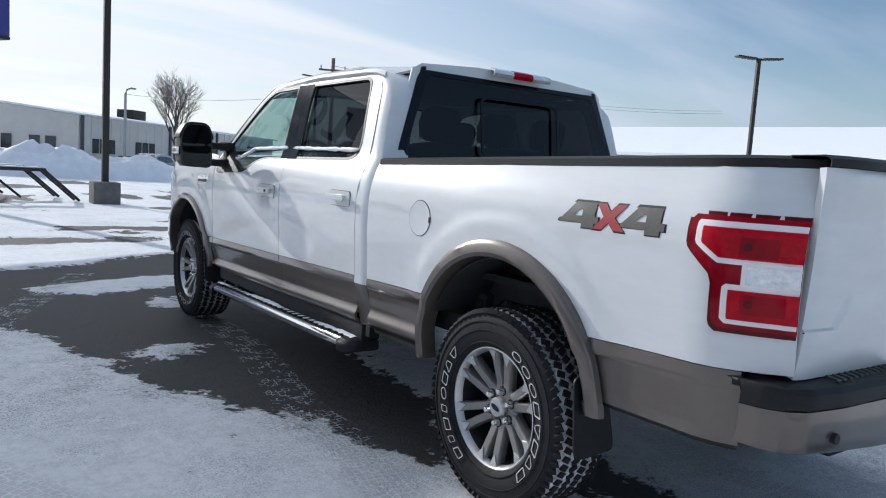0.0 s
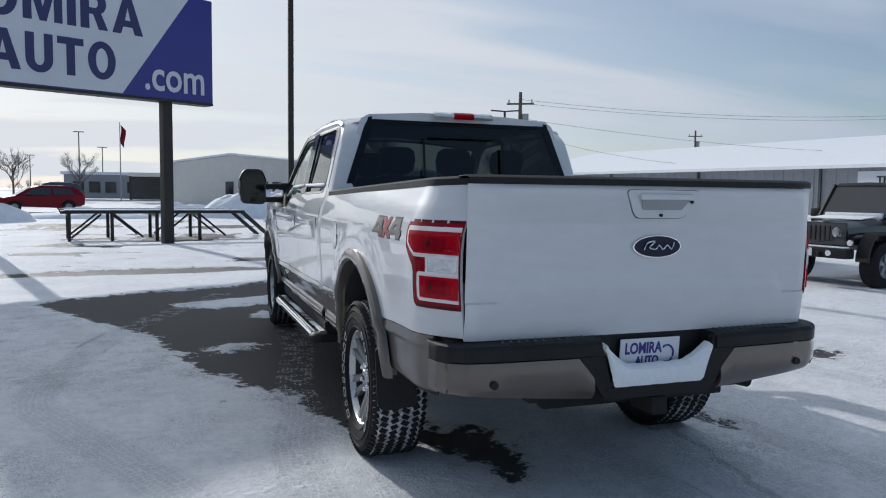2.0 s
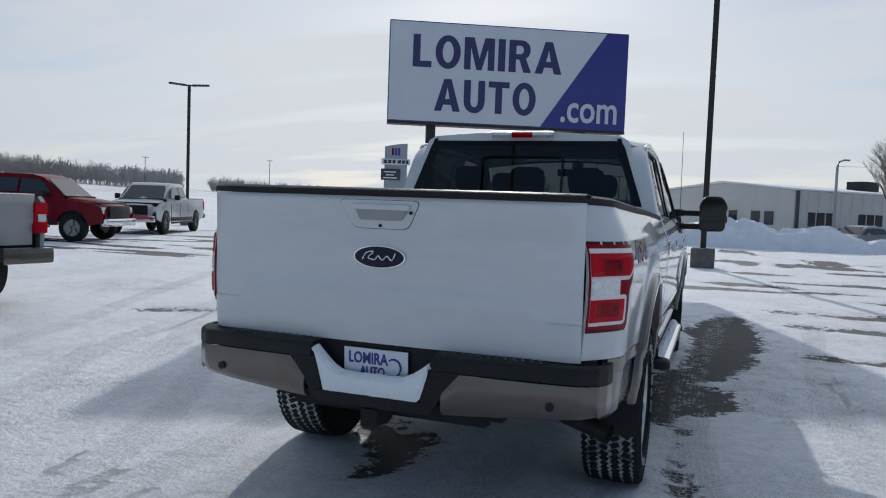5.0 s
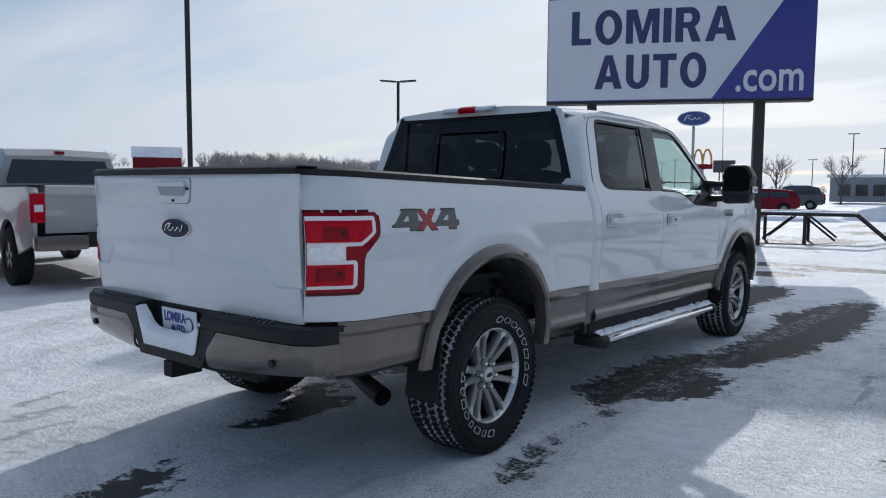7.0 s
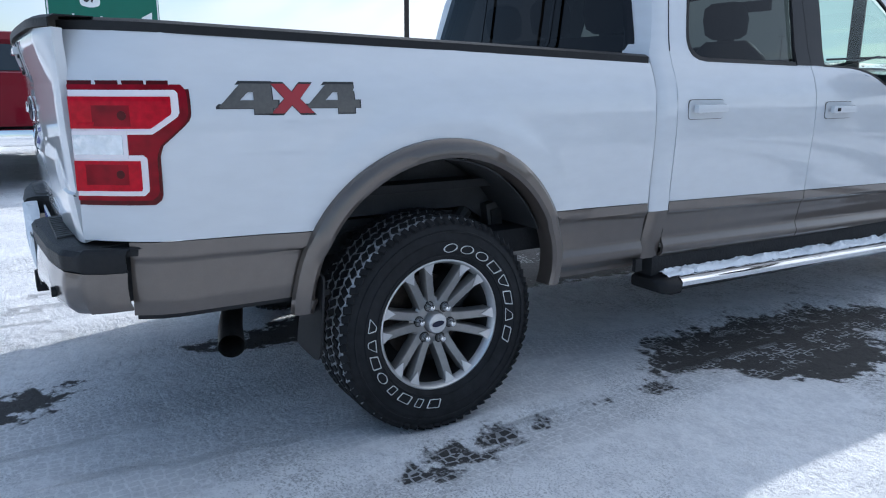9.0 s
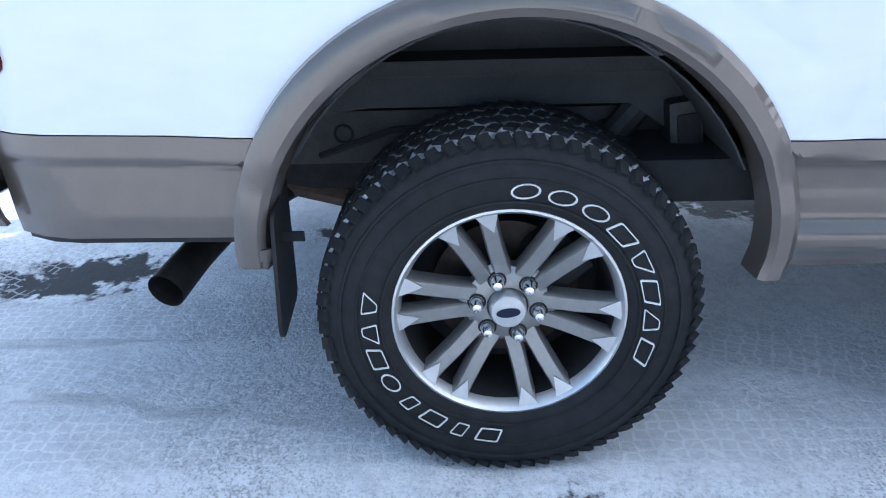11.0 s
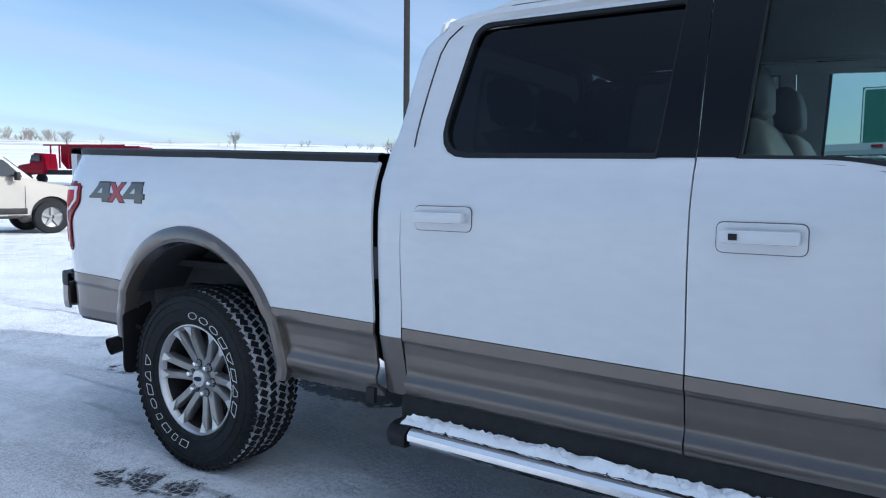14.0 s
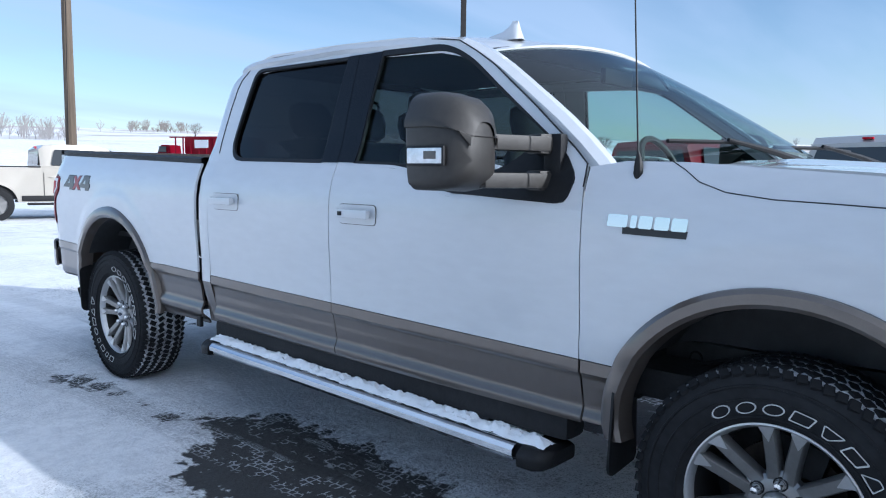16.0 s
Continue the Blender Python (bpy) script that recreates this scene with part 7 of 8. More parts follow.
# ---- far woods and hedges ----
def woods(name, label, az0, az1, d, high, count, seed, mat):
    """A far belt of bare trees: upright stems with fine forks, in one mesh."""
    rnd = random.Random(seed)
    verts, faces = [], []
    for _ in range(count):
        az, dd = rnd.uniform(az0, az1), d * rnd.uniform(0.92, 1.08)
        x, y, z = polar(az, dd)
        h = high * (0.3 + 0.7 * rnd.random() ** 1.6)
        ca, sa = math.cos(radians(az)), math.sin(radians(az))
        wide = h * rnd.uniform(0.30, 0.55)

        def blade(x0, z0, x1, z1, w0, w1, dep):
            n = len(verts)
            bx, by = x - sa * dep, y + ca * dep
            verts.extend([(bx + (x0 - w0) * ca, by + (x0 - w0) * sa, z + z0), (bx + (x0 + w0) * ca, by + (x0 + w0) * sa, z + z0), (bx + (x1 + w1) * ca, by + (x1 + w1) * sa, z + z1), (bx + (x1 - w1) * ca, by + (x1 - w1) * sa, z + z1)])
            faces.append((n, n + 1, n + 2, n + 3))
        blade(0, -0.3, 0, h * 0.5, h * 0.022, h * 0.012, 0)
        for _ in range(16):
            a = rnd.uniform(-1.25, 1.25)
            k = rnd.uniform(0.65, 1.0)
            dep = rnd.uniform(-0.3, 0.3) * h
            tx, tz = wide * math.sin(a) * k, h * (0.42 + 0.58 * math.cos(a * 0.95) * k)
            blade(tx * 0.12, h * rnd.uniform(0.2, 0.38), tx, tz, h * 0.010, h * 0.006, dep)
            for _ in range(2):
                q = rnd.uniform(0.4, 0.9)
                mx, mz = tx * q, h * 0.3 + (tz - h * 0.3) * q
                blade(mx, mz, mx + rnd.uniform(-0.16, 0.16) * h, mz + rnd.uniform(0.02, 0.2) * h, h * 0.007, h * 0.004, dep)
    me = bpy.data.meshes.new(name)
    me.from_pydata(verts, [], faces)
    me.materials.append(mat)
    return tagged(new(name, me), label, "trees", "", "stuff")


# paler than TWIG: the haze of distance is mixed into the twig colour
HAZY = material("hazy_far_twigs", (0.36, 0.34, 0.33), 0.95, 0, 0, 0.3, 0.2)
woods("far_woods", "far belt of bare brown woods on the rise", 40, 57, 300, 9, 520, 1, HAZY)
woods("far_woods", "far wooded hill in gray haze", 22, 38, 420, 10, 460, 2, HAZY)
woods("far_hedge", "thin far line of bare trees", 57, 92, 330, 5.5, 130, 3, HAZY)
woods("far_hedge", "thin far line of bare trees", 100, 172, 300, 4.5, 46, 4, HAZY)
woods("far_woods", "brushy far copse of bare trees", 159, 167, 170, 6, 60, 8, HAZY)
woods("far_woods", "dark far clump of trees on the ridge", 151, 155, 330, 6, 40, 9, TWIG)
woods("roadside_brush", "dry brown roadside brush", 60, 96, 44, 0.9, 160, 5, TWIG)
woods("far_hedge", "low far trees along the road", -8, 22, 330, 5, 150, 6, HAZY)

# ---- snow banks ----
def snow_bank(at, sx, sy, sz, turn, seed):
    t = thing("snow_bank", "ploughed heap of lumpy snow at the lot's edge", "snow bank", at, turn, "snow banks")
    pts = []
    for i in range(25):
        row = []
        for j in range(25):
            u, v = -1 + 2 * i / 24, -1 + 2 * j / 24
            h = max(0, 1 - (abs(u) ** 2.4 + abs(v) ** 2.4)) ** 0.6
            w = noise.noise((u * 2.2 + seed, v * 2.2, 0)) * 0.5 + noise.noise((u * 6 + seed, v * 6, 3)) * 0.3 + noise.noise((u * 14, v * 14 + seed, 5)) * 0.14
            row.append((u * sx, v * sy, -0.05 + sz * h * (1 + 0.6 * w)))
        pts.append(row)
    part("mound", grid(pts), SNOW_BANK, t)


for i, (x, y, sx, sy, sz, turn) in enumerate(((-13.8, 29.0, 2.4, 1.3, 0.95, 12), (-10.2, 29.5, 2.8, 1.5, 1.15, 5), (-6.0, 33, 3.0, 1.2, 0.5, 0), (2.0, 34.0, 3.2, 1.5, 1.35, -4), (5.6, 34.0, 2.6, 1.3, 1.15, 6), (9.5, 35.0, 2.6, 1.1, 0.7, 10), (14.0, 37.0, 3.2, 1.0, 0.55, 8), (-1.5, 36.0, 2.6, 1.3, 0.9, 0), (19, 40, 3.5, 1.0, 0.6, 15))):
    snow_bank((x, y, 0), sx, sy, sz * (0.95 if x > 0 else 0.66), turn, i * 7.3)

# ---- steel display ramp ----
ramp = thing("display_ramp", "black steel vehicle display ramp with trestle legs", "ramp", (-4.6, 17.0, 0), 9)
for y in (0.0, 1.5):
    part("deck_track", block((2.1, y, 0.76), (4.6, 0.36, 0.08), 0.01), POST, ramp)
    for x in (0.0, 1.0, 2.1, 3.2):
        part("leg", block((x, y, 0.36), (0.08, 0.10, 0.76)), POST, ramp)
    for x0, x1 in ((0.05, 0.75), (1.75, 1.05), (2.2, 2.9), (3.9, 3.2)):
        part("brace", tube(bmesh.new(), [(x0, y, 0.10), (x1, y, 0.70)], 0.03, 6), POST, ramp)
    for dy in (-0.17, 0.17):
        part("ramp_rail", tube(bmesh.new(), [(4.35, y + dy, 0.76), (5.15, y + dy, 0.04)], 0.035, 6), POST, ramp)
    for k in range(6):
        part("rung", tube(bmesh.new(), [(4.42 + k * 0.13, y - 0.17, 0.70 - k * 0.117), (4.42 + k * 0.13, y + 0.17, 0.70 - k * 0.117)], 0.018, 6), POST, ramp)
    part("snow", block((2.1, y, 0.812), (4.4, 0.30, 0.03), 0.012), SNOW, ramp, "snow on the deck")
for x in (0.0, 2.1, 3.2):
    part("cross_tie", block((x, 0.75, 0.68), (0.07, 1.5, 0.07)), POST, ramp)

# ---- roadside signs far off ----
SIGN_GRAY = material("pylon_gray", (0.34, 0.36, 0.40), 0.5, 0.2, 0, 0.08, 0.6)
SCREEN = material("dark_message_board", (0.02, 0.022, 0.035), 0.3, 0, 0.4)
ORANGE = material("arches_yellow", (0.55, 0.28, 0.03), 0.5)
OVAL_BLUE = material("oval_sign_blue", (0.02, 0.05, 0.20), 0.4, 0, 0.3)
pylon = thing("pylon_sign", "tall gray pylon sign with a dark message board", "sign", (-29.5, 65.0, 0.3), 23)
part("pylon_body", prism(rounded([(-1.15, 0), (1.15, 0), (1.15, 7.45), (0.4, 7.4), (-1.15, 7.1)], [0.05, 0.05, 0.05, 0.5, 0.1]), lambda u, v: (u, 0, v), 0.7, inside=(0, 1, 3)), SIGN_GRAY, pylon)
part("name_board", block((0, -0.12, 5.55), (2.9, 0.2, 0.62), 0.03), SIGN_WHITE, pylon, "pale name board")
for x, w in ((-1.05, 0.3), (-0.62, 0.34), (-0.18, 0.3), (0.35, 0.36), (0.78, 0.3), (1.15, 0.26)):
    part("name_bar", block((x, -0.24, 5.55), (w, 0.04, 0.34)), BADGE_DARK, pylon, "dark lettering bar")
part("message_board", block((-0.5, -0.15, 4.25), (1.95, 0.25, 1.15), 0.03), SCREEN, pylon, "dark message board")
for z, w in ((4.5, 1.2), (4.2, 0.8), (3.9, 1.4)):
    part("message_bar", block((-0.55, -0.29, z), (w, 0.02, 0.12)), SIGN_WHITE, pylon, "pale lettering bar")
for x, m in ((-0.32, RED_PAINT), (0.0, SIGN_BLUE), (0.3, SIGN_BLUE)):
    part("emblem_bar", prism(rounded([(x - 0.12, 6.2), (x + 0.12, 6.2), (x + 0.12, 6.95), (x - 0.12, 7.0)], [0.02, 0.02, 0.1, 0.02]), lambda u, v: (u, -0.02, v), 0.04, inside=(0, 3, 6)), m, pylon, "coloured emblem bar")

oval_sign = thing("oval_pole_sign", "blue oval sign with a white rim on a tall pole", "sign", (-32.5, 94.3, 0.8), 19)
part("pole", tube(bmesh.new(), [(0, 0.3, 0), (0, 0.3, 9.3)], 0.19, 10), GALV, oval_sign)
part("rim", prism(oval(0, 10.0, 2.1, 0.98), lambda u, v: (u, 0, v), 0.5, inside=(0, 3, 10)), SIGN_WHITE, oval_sign, "white rim")
part("field", prism(oval(0, 10.0, 1.98, 0.87), lambda u, v: (u, -0.03, v), 0.1, inside=(0, 3, 10)), OVAL_BLUE, oval_sign, "blue field")
part("stroke", tube(bmesh.new(), [(-1.2, -0.1, 9.75), (-0.9, -0.1, 10.35), (-0.3, -0.1, 10.45), (-0.75, -0.1, 10.05), (-0.2, -0.1, 9.8), (0.1, -0.1, 10.1), (0.4, -0.1, 9.8), (0.7, -0.1, 10.1), (1.05, -0.1, 9.8), (1.3, -0.1, 10.35)], 0.07, 6), SIGN_WHITE, oval_sign, "white stroke")

arches = thing("arches_sign", "yellow double-arch sign over a red board on a pole", "sign", (-43.0, 128.0, 0), 19)
part("pole", tube(bmesh.new(), [(0, 0, 0), (0, 0, 5.2)], 0.25, 8), GALV, arches)
part("board", block((0, 0, 5.5), (3.4, 0.5, 0.9), 0.05), RED_PAINT, arches, "red board")
for x in (-0.75, 0.75):
    part("arch", tube(bmesh.new(), [(x + 0.75 * math.cos(a), 0, 5.9 + 2.6 * math.sin(a)) for a in [math.pi * k / 12 for k in range(13)]], 0.2, 6), ORANGE, arches, "yellow arch")
menu = thing("roadside_board", "dark rectangular roadside board on two posts", "sign", (-25.0, 84.0, 0), 17)
part("board", block((0, 0, 4.1), (2.4, 0.3, 1.4), 0.04), PLINTH, menu)
for x in (-0.5, 0.5):
    part("post", block((x, 0, 1.8), (0.15, 0.15, 3.6)), POST, menu)

flag = thing("flagpole", "thin flagpole with a drooping striped flag", "flagpole", (-8.0, 80.0, 0))
part("pole", tube(bmesh.new(), [(0, 0, 0), (0, 0, 8.2)], [0.07, 0.04], 8), GALV, flag)
part("flag", thick(grid([[(0.08 + 0.5 * u * (1 - 0.4 * v) + 0.05 * math.sin(6 * v), 0.1 * math.sin(5 * u + 3 * v), 7.9 - 1.9 * v - 0.5 * u) for u in np.linspace(0, 1, 8)] for v in np.linspace(0, 1, 10)]), 0.01), RED_PAINT, flag, "dull red flag")

# green guide sign by the road
guide = thing("highway_guide_sign", "green highway exit sign with white lettering on steel posts", "sign", (-26.08, 0.74, -0.64), 96.2)
guide.scale = (0.94, 1.0, 1.10)
WHITE_LEGEND = material("reflective_white", (0.72, 0.74, 0.74), 0.5)
part("panel", block((2.0, 0, 3.55), (4.0, 0.08, 2.70), 0.03), GREEN, guide, "green panel")
part("panel_edge", prism(rounded([(0.03, 2.23), (3.97, 2.23), (3.97, 4.87), (0.03, 4.87)], 0.12), lambda u, v: (u, -0.045, v), 0.004, [rounded([(0.08, 2.28), (3.92, 2.28), (3.92, 4.82), (0.08, 4.82)], 0.1)], inside=(2, 3, 3)), WHITE_LEGEND, guide, "white border")
part("exit_tab", block((3.15, 0, 5.30), (1.64, 0.08, 0.75), 0.03), GREEN, guide, "green exit tab")
part("legend", moved(lettering("EXIT 85", 0.34, 1.30, 0.006, 0.02), pose(2.5, -0.043, 5.12)), WHITE_LEGEND, guide, "white exit lettering")
part("legend", moved(lettering("Lomira", 0.46, 1.50, 0.006, 0.015), pose(0.85, -0.043, 3.32)), WHITE_LEGEND, guide, "white town lettering")
part("legend", moved(lettering("Campbellsport", 0.58, 2.85, 0.006, 0.015), pose(0.38, -0.043, 2.42)), WHITE_LEGEND, guide, "white town lettering")
part("route_shield", prism(rounded([(1.15, 4.05), (1.50, 3.98), (1.85, 4.05), (1.85, 4.65), (1.15, 4.65)], 0.12), lambda u, v: (u, -0.045, v), 0.005, inside=(2, 3, 3)), WHITE_LEGEND, guide, "white route shield")
part("route_number", moved(lettering("67", 0.40, 0.48, 0.004, 0.02), pose(1.26, -0.051, 4.14)), BADGE_DARK, guide, "black route number")
part("arrow", prism([(3.15, 3.2), (3.25, 3.1), (3.55, 3.55), (3.68, 3.45), (3.72, 3.95), (3.30, 3.75), (3.42, 3.66)], lambda u, v: (u, -0.045, v), 0.005, inside=(2, 3, 3)), WHITE_LEGEND, guide, "white slanting arrow")
for x in (0.8, 3.2):
    part("post", block((x, 0.12, 2.4), (0.16, 0.20, 4.8)), GALV, guide, "steel post")

fence = thing("wooden_fence", "weathered post fence at the snowy lot's edge", "fence")
for k in range(11):
    x, y, z = polar(26.0 + k * 1.25, 50.0 - k * 0.5)
    part("fence_post", block((x, y, z + 0.62), (0.16, 0.16, 1.5), 0.02), WOOD, fence)
for h in (0.55, 1.05):
    part("fence_rail", tube(bmesh.new(), [tuple(Vector(polar(26.0 + k * 1.25, 50.0 - k * 0.5)) + Vector((0, 0, h))) for k in range(11)], 0.03, 5), WOOD, fence)

# guard rail and road beyond the lot
rail = thing("guard_rail", "galvanised guard rail along the highway", "guard rail")
a, b = Vector((-72, 58)), Vector((14, -128))
bm = bmesh.new()
tube(bm, [(*a.lerp(b, k / 30), rise(*a.lerp(b, k / 30)) + 0.68) for k in range(31)], 0.14, 6)
part("rail_beam", bm, GALV, rail)
for k in range(61):
    x, y = a.lerp(b, k / 60)
    part("rail_post", block((x, y, rise(x, y) + 0.3), (0.14, 0.14, 0.9)), GALV, rail)
ROAD = material("salted_road", (0.17, 0.17, 0.17), 0.8, 0, 0, 0.25, 0.4)
nrm = Vector((-(b - a).y, (b - a).x)).normalized() * -1
part("road", grid([[(*(a.lerp(b, k / 40) + nrm * w), max(rise(*(a.lerp(b, k / 40) + nrm * w)), 0) + 0.35 + 0.01 * j) for j, w in enumerate((2.0, 6.0, 10.5))] for k in range(41)]), ROAD)
tagged(bpy.data.objects["road"], "gray salted highway beyond the guard rail", "road", "", "structure")

# red freight trailer on the highway
trailer = thing("container_truck", "red container truck driving on the snowy highway", "truck", polar(149.5, 74, 0.3), -65)
part("container", prism([(-4.2, 1.5), (3.4, 1.5), (4.0, 2.2), (4.0, 3.7), (-4.2, 3.7)], lambda u, v: (u, -1.2, v), -2.4, inside=(0, 0, 2.5)), RED_PAINT, trailer, "red open-top container", smooth=False)
for k in range(9):
    for yy in (-1.25, 1.25):
        part("rib", block((-3.9 + k * 0.9, yy, 2.6), (0.12, 0.10, 2.1)), RED_PAINT, trailer)
for yy in (-1.27, 1.27):
    part("top_rail", block((-0.1, yy, 3.68), (8.2, 0.12, 0.14)), RED_PAINT, trailer)
    part("label_board", block((0.2, yy * 1.04, 3.0), (1.6, 0.03, 0.8)), SIGN_WHITE, trailer, "pale label board")
part("cab", moved(shell([(-0.9, 1.0, 2.0, 2.9, 0.95), (0.1, 1.0, 2.0, 2.95, 0.95), (0.6, 1.0, 1.9, 2.0, 0.95), (1.7, 0.9, 1.7, 1.8, 0.9), (1.9, 0.9, 1.4, 1.5, 0.85)], 1.15), pose(5.2, 0, 0, 0, 0, -90)), RED_PAINT, trailer, "red truck cab")
for yy in (-1.1, 1.1):
    part("cab_window", block((5.0, yy, 2.45), (0.9, 0.06, 0.6), 0.02), WINDOW, trailer, "dark cab window")
part("windshield", moved(block((0, 0, 0), (0.06, 1.8, 0.75), 0.02), pose(5.62, 0, 2.45, 0, -25, 0)), WINDOW, trailer, "dark windshield")
for x in (-3.2, -2.1, 6.0):
    for yy in (-1.05, 1.05):
        part("wheel", tube(bmesh.new(), [(x, yy - 0.18, 0.5), (x, yy + 0.18, 0.5)], 0.5, 16), RUBBER, trailer, "black truck wheel")
part("chassis", block((0.6, 0, 1.15), (10.4, 1.0, 0.45)), DARK, trailer)

# ---- utility poles and wires ----
def utility_pole(at, height, turn, arms=True):
    p = thing("utility_pole", "weathered wooden utility pole with cross arms", "utility pole", at, turn, "utility poles")
    part("shaft", tube(bmesh.new(), [(0, 0, -0.3), (0, 0, height)], [0.17, 0.12], 10), WOOD, p)
    if arms:
        part("cross_arm", block((0, 0, height - 0.8), (1.9, 0.1, 0.12)), WOOD, p)
        part("transformer", tube(bmesh.new(), [(0.35, 0, height - 2.3), (0.35, 0, height - 1.5)], 0.24, 12), GALV, p, "gray transformer can")
        for x in (-0.8, 0.0, 0.8):
            part("insulator", tube(bmesh.new(), [(x, 0, height - 0.74), (x, 0, height - 0.5)], 0.05, 6), GALV, p)
    return p


utility_pole((20.5, 43.6, 0), 8.4, -30)
utility_pole((66.1, 82.7, 0), 10.4, -30)
utility_pole((-6.18, -18.8, 0), 10.5, 20, False)
wires = thing("overhead_wires", "thin overhead wires slung between poles", "wires")


def wire(p, q, sag):
    p, q = Vector(p), Vector(q)
    part("wire", tube(bmesh.new(), [p.lerp(q, k / 14) - Vector((0, 0, 4 * sag * k / 14 * (1 - k / 14))) for k in range(15)], 0.010, 4), BLACK, wires)


for dz in (0.0, 0.25):
    wire((20.5, 43.6, 7.9 - dz), (60, 40, 8.6 - dz), 0.8)
wire((20.5, 43.6, 6.6), (52, 44, 5.2), 0.4)
wire((20.5, 43.6, 5.6), (40, 52, 4.2), 0.3)
wire((20.5, 43.6, 6.2), (8.4, 48.5, 4.9), 0.5)
wire((-6.18, -18.65, 10.2), (-5.98, -18.6, 0.5), 0.0)
street = thing("street_lamp", "slim gray street lamp with a curved arm", "street lamp", (8.4, 48.5, 0), 40)
part("shaft", tube(bmesh.new(), [(0, 0, 0), (0, 0, 4.9), (0.15, 0, 5.2), (0.6, 0, 5.35)], [0.10, 0.08, 0.06, 0.05], 8), GALV, street)
part("lamp_head", block((0.75, 0, 5.33), (0.4, 0.2, 0.1), 0.03), GALV, street)
for i, (az, d, h) in enumerate(((8.2, 95, 8), (6.5, 110, 7), (11.0, 120, 6), (20.5, 130, 6.5), (21.6, 160, 7), (25, 170, 7.5), (43, 150, 7), (34, 160, 9))):
    p = thing("far_lamp_pole", "thin gray lamp pole far along the road", "light pole", polar(az, d), az, "far lamp poles")
    part("shaft", tube(bmesh.new(), [(0, 0, 0), (0, 0, h)], [0.09, 0.06], 6), POST, p)
    part("lamp_head", block((0, 0, h), (1.2, 0.25, 0.10)), POST, p)

barn = thing("red_barn", "dull red barn with a snowy roof on the rise", "barn", polar(60.2, 190), 60)
part("wall", block((0, 0, 2.0), (11, 7, 4.0)), RED_PAINT, barn)
part("roof", prism([(-3.8, 3.9), (0, 6.2), (3.8, 3.9), (3.8, 4.2), (0, 6.6), (-3.8, 4.2)], lambda u, v: (-5.8, u, v), 11.6, inside=(0, 0, 4)), SNOW_BANK, barn)


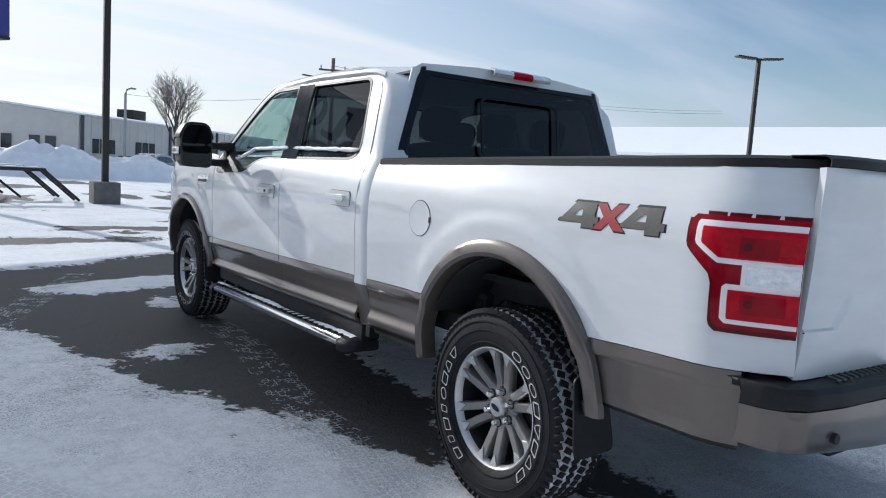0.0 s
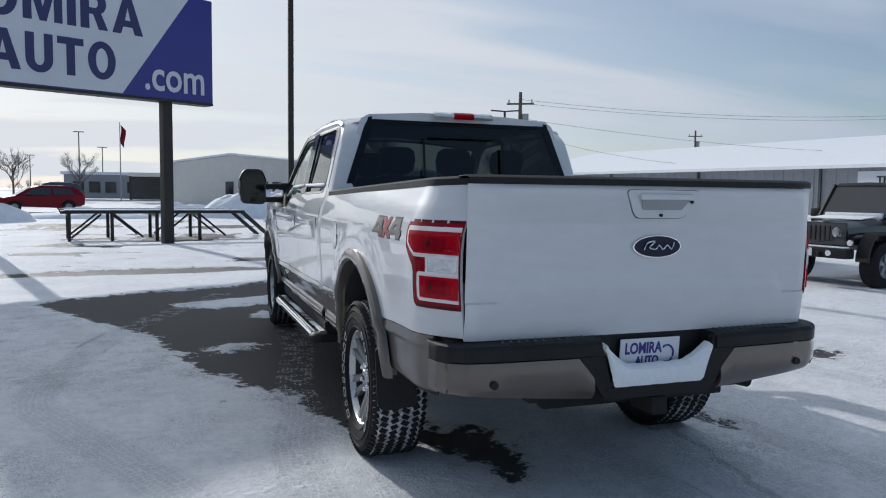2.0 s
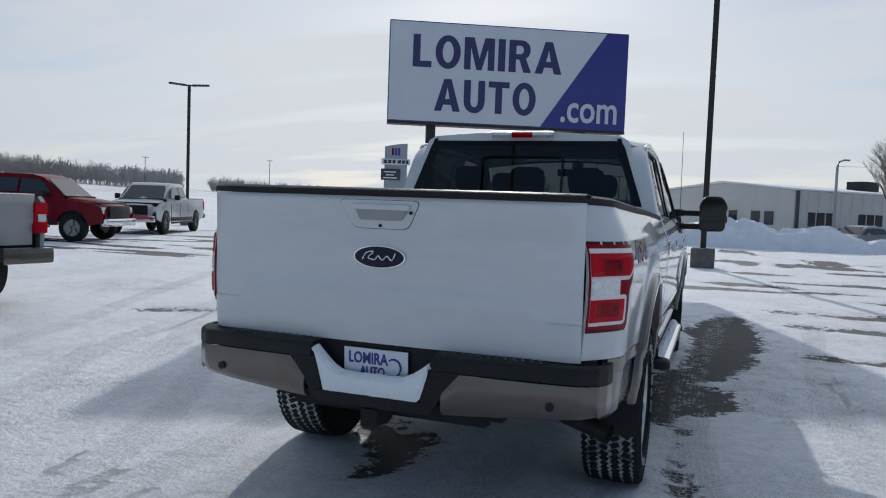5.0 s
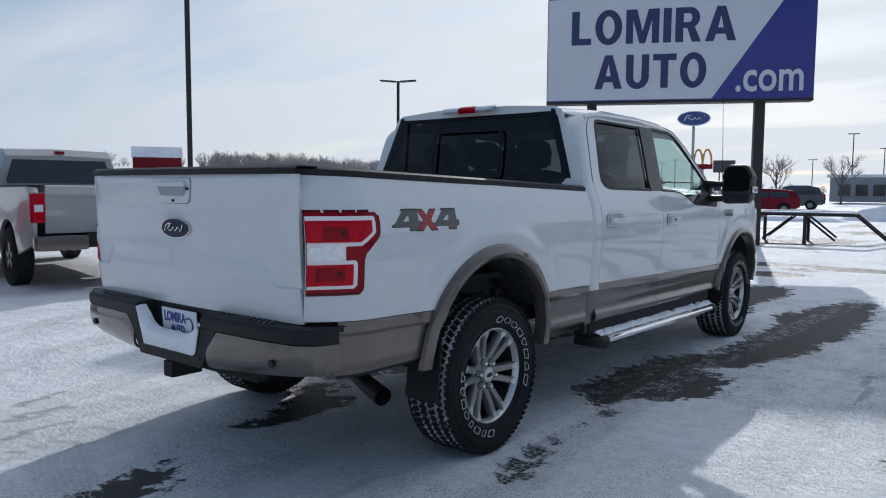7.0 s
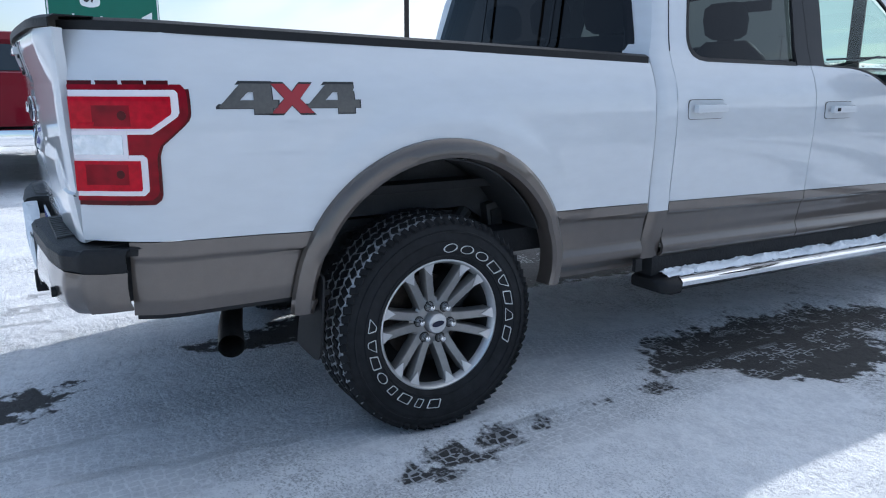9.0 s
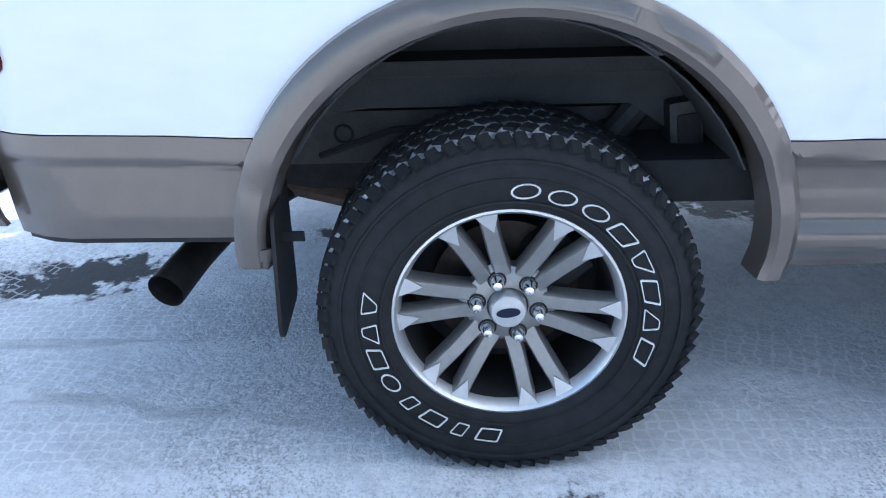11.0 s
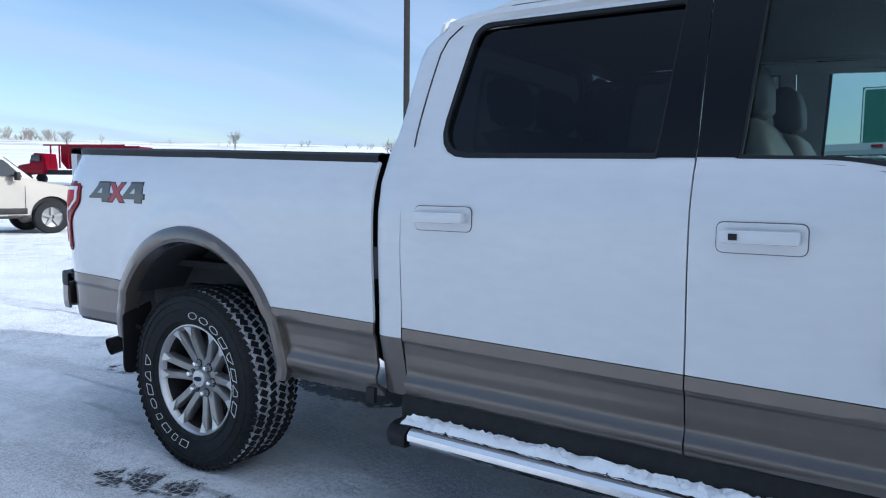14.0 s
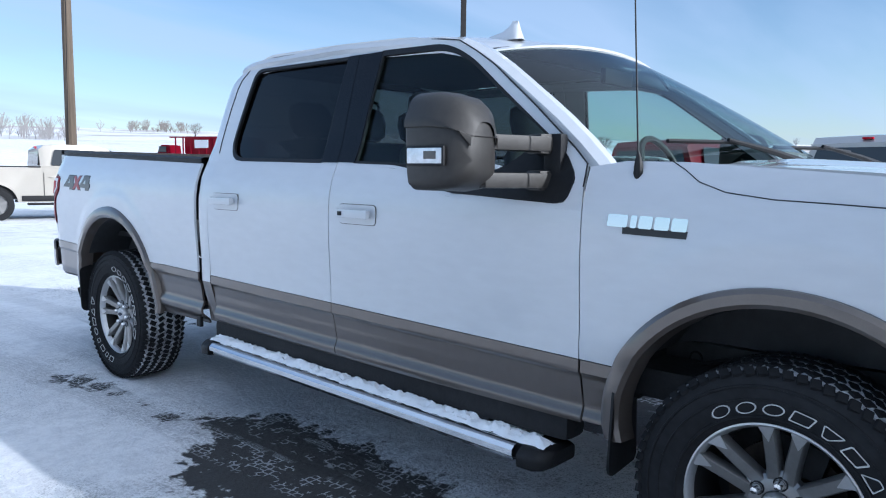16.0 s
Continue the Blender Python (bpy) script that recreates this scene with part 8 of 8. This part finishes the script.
# ---- parked cars far off ----
def car(at, turn, paint, label, tall=0.0):
    """A parked hatchback or wagon; its front points to +y before it is turned."""
    t = thing("parked_car", label, "car", at, turn, "parked vehicles")
    arch = lambda yc: [(yc - 0.37 * math.cos(math.pi * k / 12), 0.34 + 0.35 * math.sin(math.pi * k / 12)) for k in range(13)]
    top = 1.44 + tall
    outline = [(-2.10, 0.42)] + arch(-1.30) + [(-0.85, 0.26)] + arch(1.30) + [(1.95, 0.28), (2.14, 0.36), (2.18, 0.58), (2.08, 0.72), (1.2, 0.90 + tall * 0.5), (-2.02, 0.98 + tall * 0.5), (-2.14, 0.82)]
    bend = lambda s: lambda y, z: (s * (0.88 - 0.25 * max(0.0, z - 0.75) ** 1.5 - 0.12 * max(0.0, abs(y) - 1.7) ** 1.3), y, z)
    part("core", block((0, 0.0, 0.58), (1.56, 4.0, 0.48), 0.08), DARK, t)
    part("hood", shell([(0.95, 0.6, 0.86, 0.96, 0.98), (1.5, 0.55, 0.80, 0.88, 0.96), (2.0, 0.5, 0.66, 0.74, 0.88), (2.16, 0.45, 0.55, 0.60, 0.78)], 0.87), paint, t)
    b = 0.92 + tall * 0.5
    part("cabin", shell([(-2.08, 0.7, b, b + 0.06, 0.93), (-1.80, 0.7, b + 0.02, top - 0.12, 0.95), (-1.2, 0.7, b + 0.02, top, 0.97), (0.0, 0.7, b, top + 0.02, 0.97), (0.45, 0.7, b, top - 0.08, 0.96), (1.25, 0.7, b - 0.06, b - 0.02, 0.94)], 0.86), paint, t)
    for s in (-1, 1):
        part("side_panel", prism(dense(outline, 0.12), bend(s), 0.04), paint, t)
        part("side_glass", prism(rounded([(-1.65, b + 0.07), (-0.55, b + 0.05), (-0.55, top - 0.10), (-1.40, top - 0.14)], 0.06), lambda y, z: (s * (0.86 - (z - b) * 0.36), y, z), 0.012), WINDOW, t, "dark side window")
        part("side_glass", prism(rounded([(-0.48, b + 0.05), (0.92, b + 0.02), (0.35, top - 0.13), (-0.48, top - 0.10)], 0.05), lambda y, z: (s * (0.86 - (z - b) * 0.36), y, z), 0.012), WINDOW, t, "dark side window")
        part("tail_lamp", block((s * 0.70, -2.08, b - 0.06), (0.22, 0.12, 0.16), 0.03), LENS_RED, t, "red tail lamp")
        part("headlight", block((s * 0.66, 2.04, 0.66), (0.28, 0.18, 0.12), 0.03), LENS_CLEAR, t, "clear headlight")
        part("mirror", block((s * 0.96, 0.62, b + 0.08), (0.16, 0.09, 0.12), 0.03), paint, t)
        for y in (-1.30, 1.30):
            road_wheel(t, s * 0.77, y, 0.32, 0.2)
    part("windshield", prism(rounded([(-0.68, 0.0), (0.68, 0.0), (0.58, 1.0), (-0.58, 1.0)], 0.06), lambda x, v: (x, 1.20 - v * 0.74, b + 0.0 + v * (top - b - 0.06) + 0.012), 0.012), WINDOW, t, "dark windshield")
    part("rear_glass", prism(rounded([(-0.62, 0.0), (0.62, 0.0), (0.54, 1.0), (-0.54, 1.0)], 0.06), lambda x, v: (x, -2.06 + v * 0.24, b + 0.09 + v * (top - b - 0.26)), 0.012), WINDOW, t, "dark rear window")
    part("snow", moved(block((0, 0, 0), (1.0, 1.2, 0.03), 0.012), pose(0, -0.5, top + 0.025)), SNOW, t, "thin snow on the roof")
    return t


car((-9.3, 41.6, 0), 108, RED_PAINT, "dark red car parked beyond the ramp")
car((-10.8, 55.6, 0), 96, GRAPHITE, "dark gray tall wagon parked beyond the ramp", 0.28)
car((9.6, 47.0, -0.25), 140, PALE_SILVER, "silver car parked behind the snow bank")
car((14.0, 48.0, -0.25), 125, DARK_PAINT, "dark car parked behind the snow bank")
car((-20.0, 72.0, 0), 100, GRAPHITE, "gray car far along the road")
pickup((-19.5, 64.0, 0), 105, GRAPHITE, "dark gray pickup far behind the ramp")
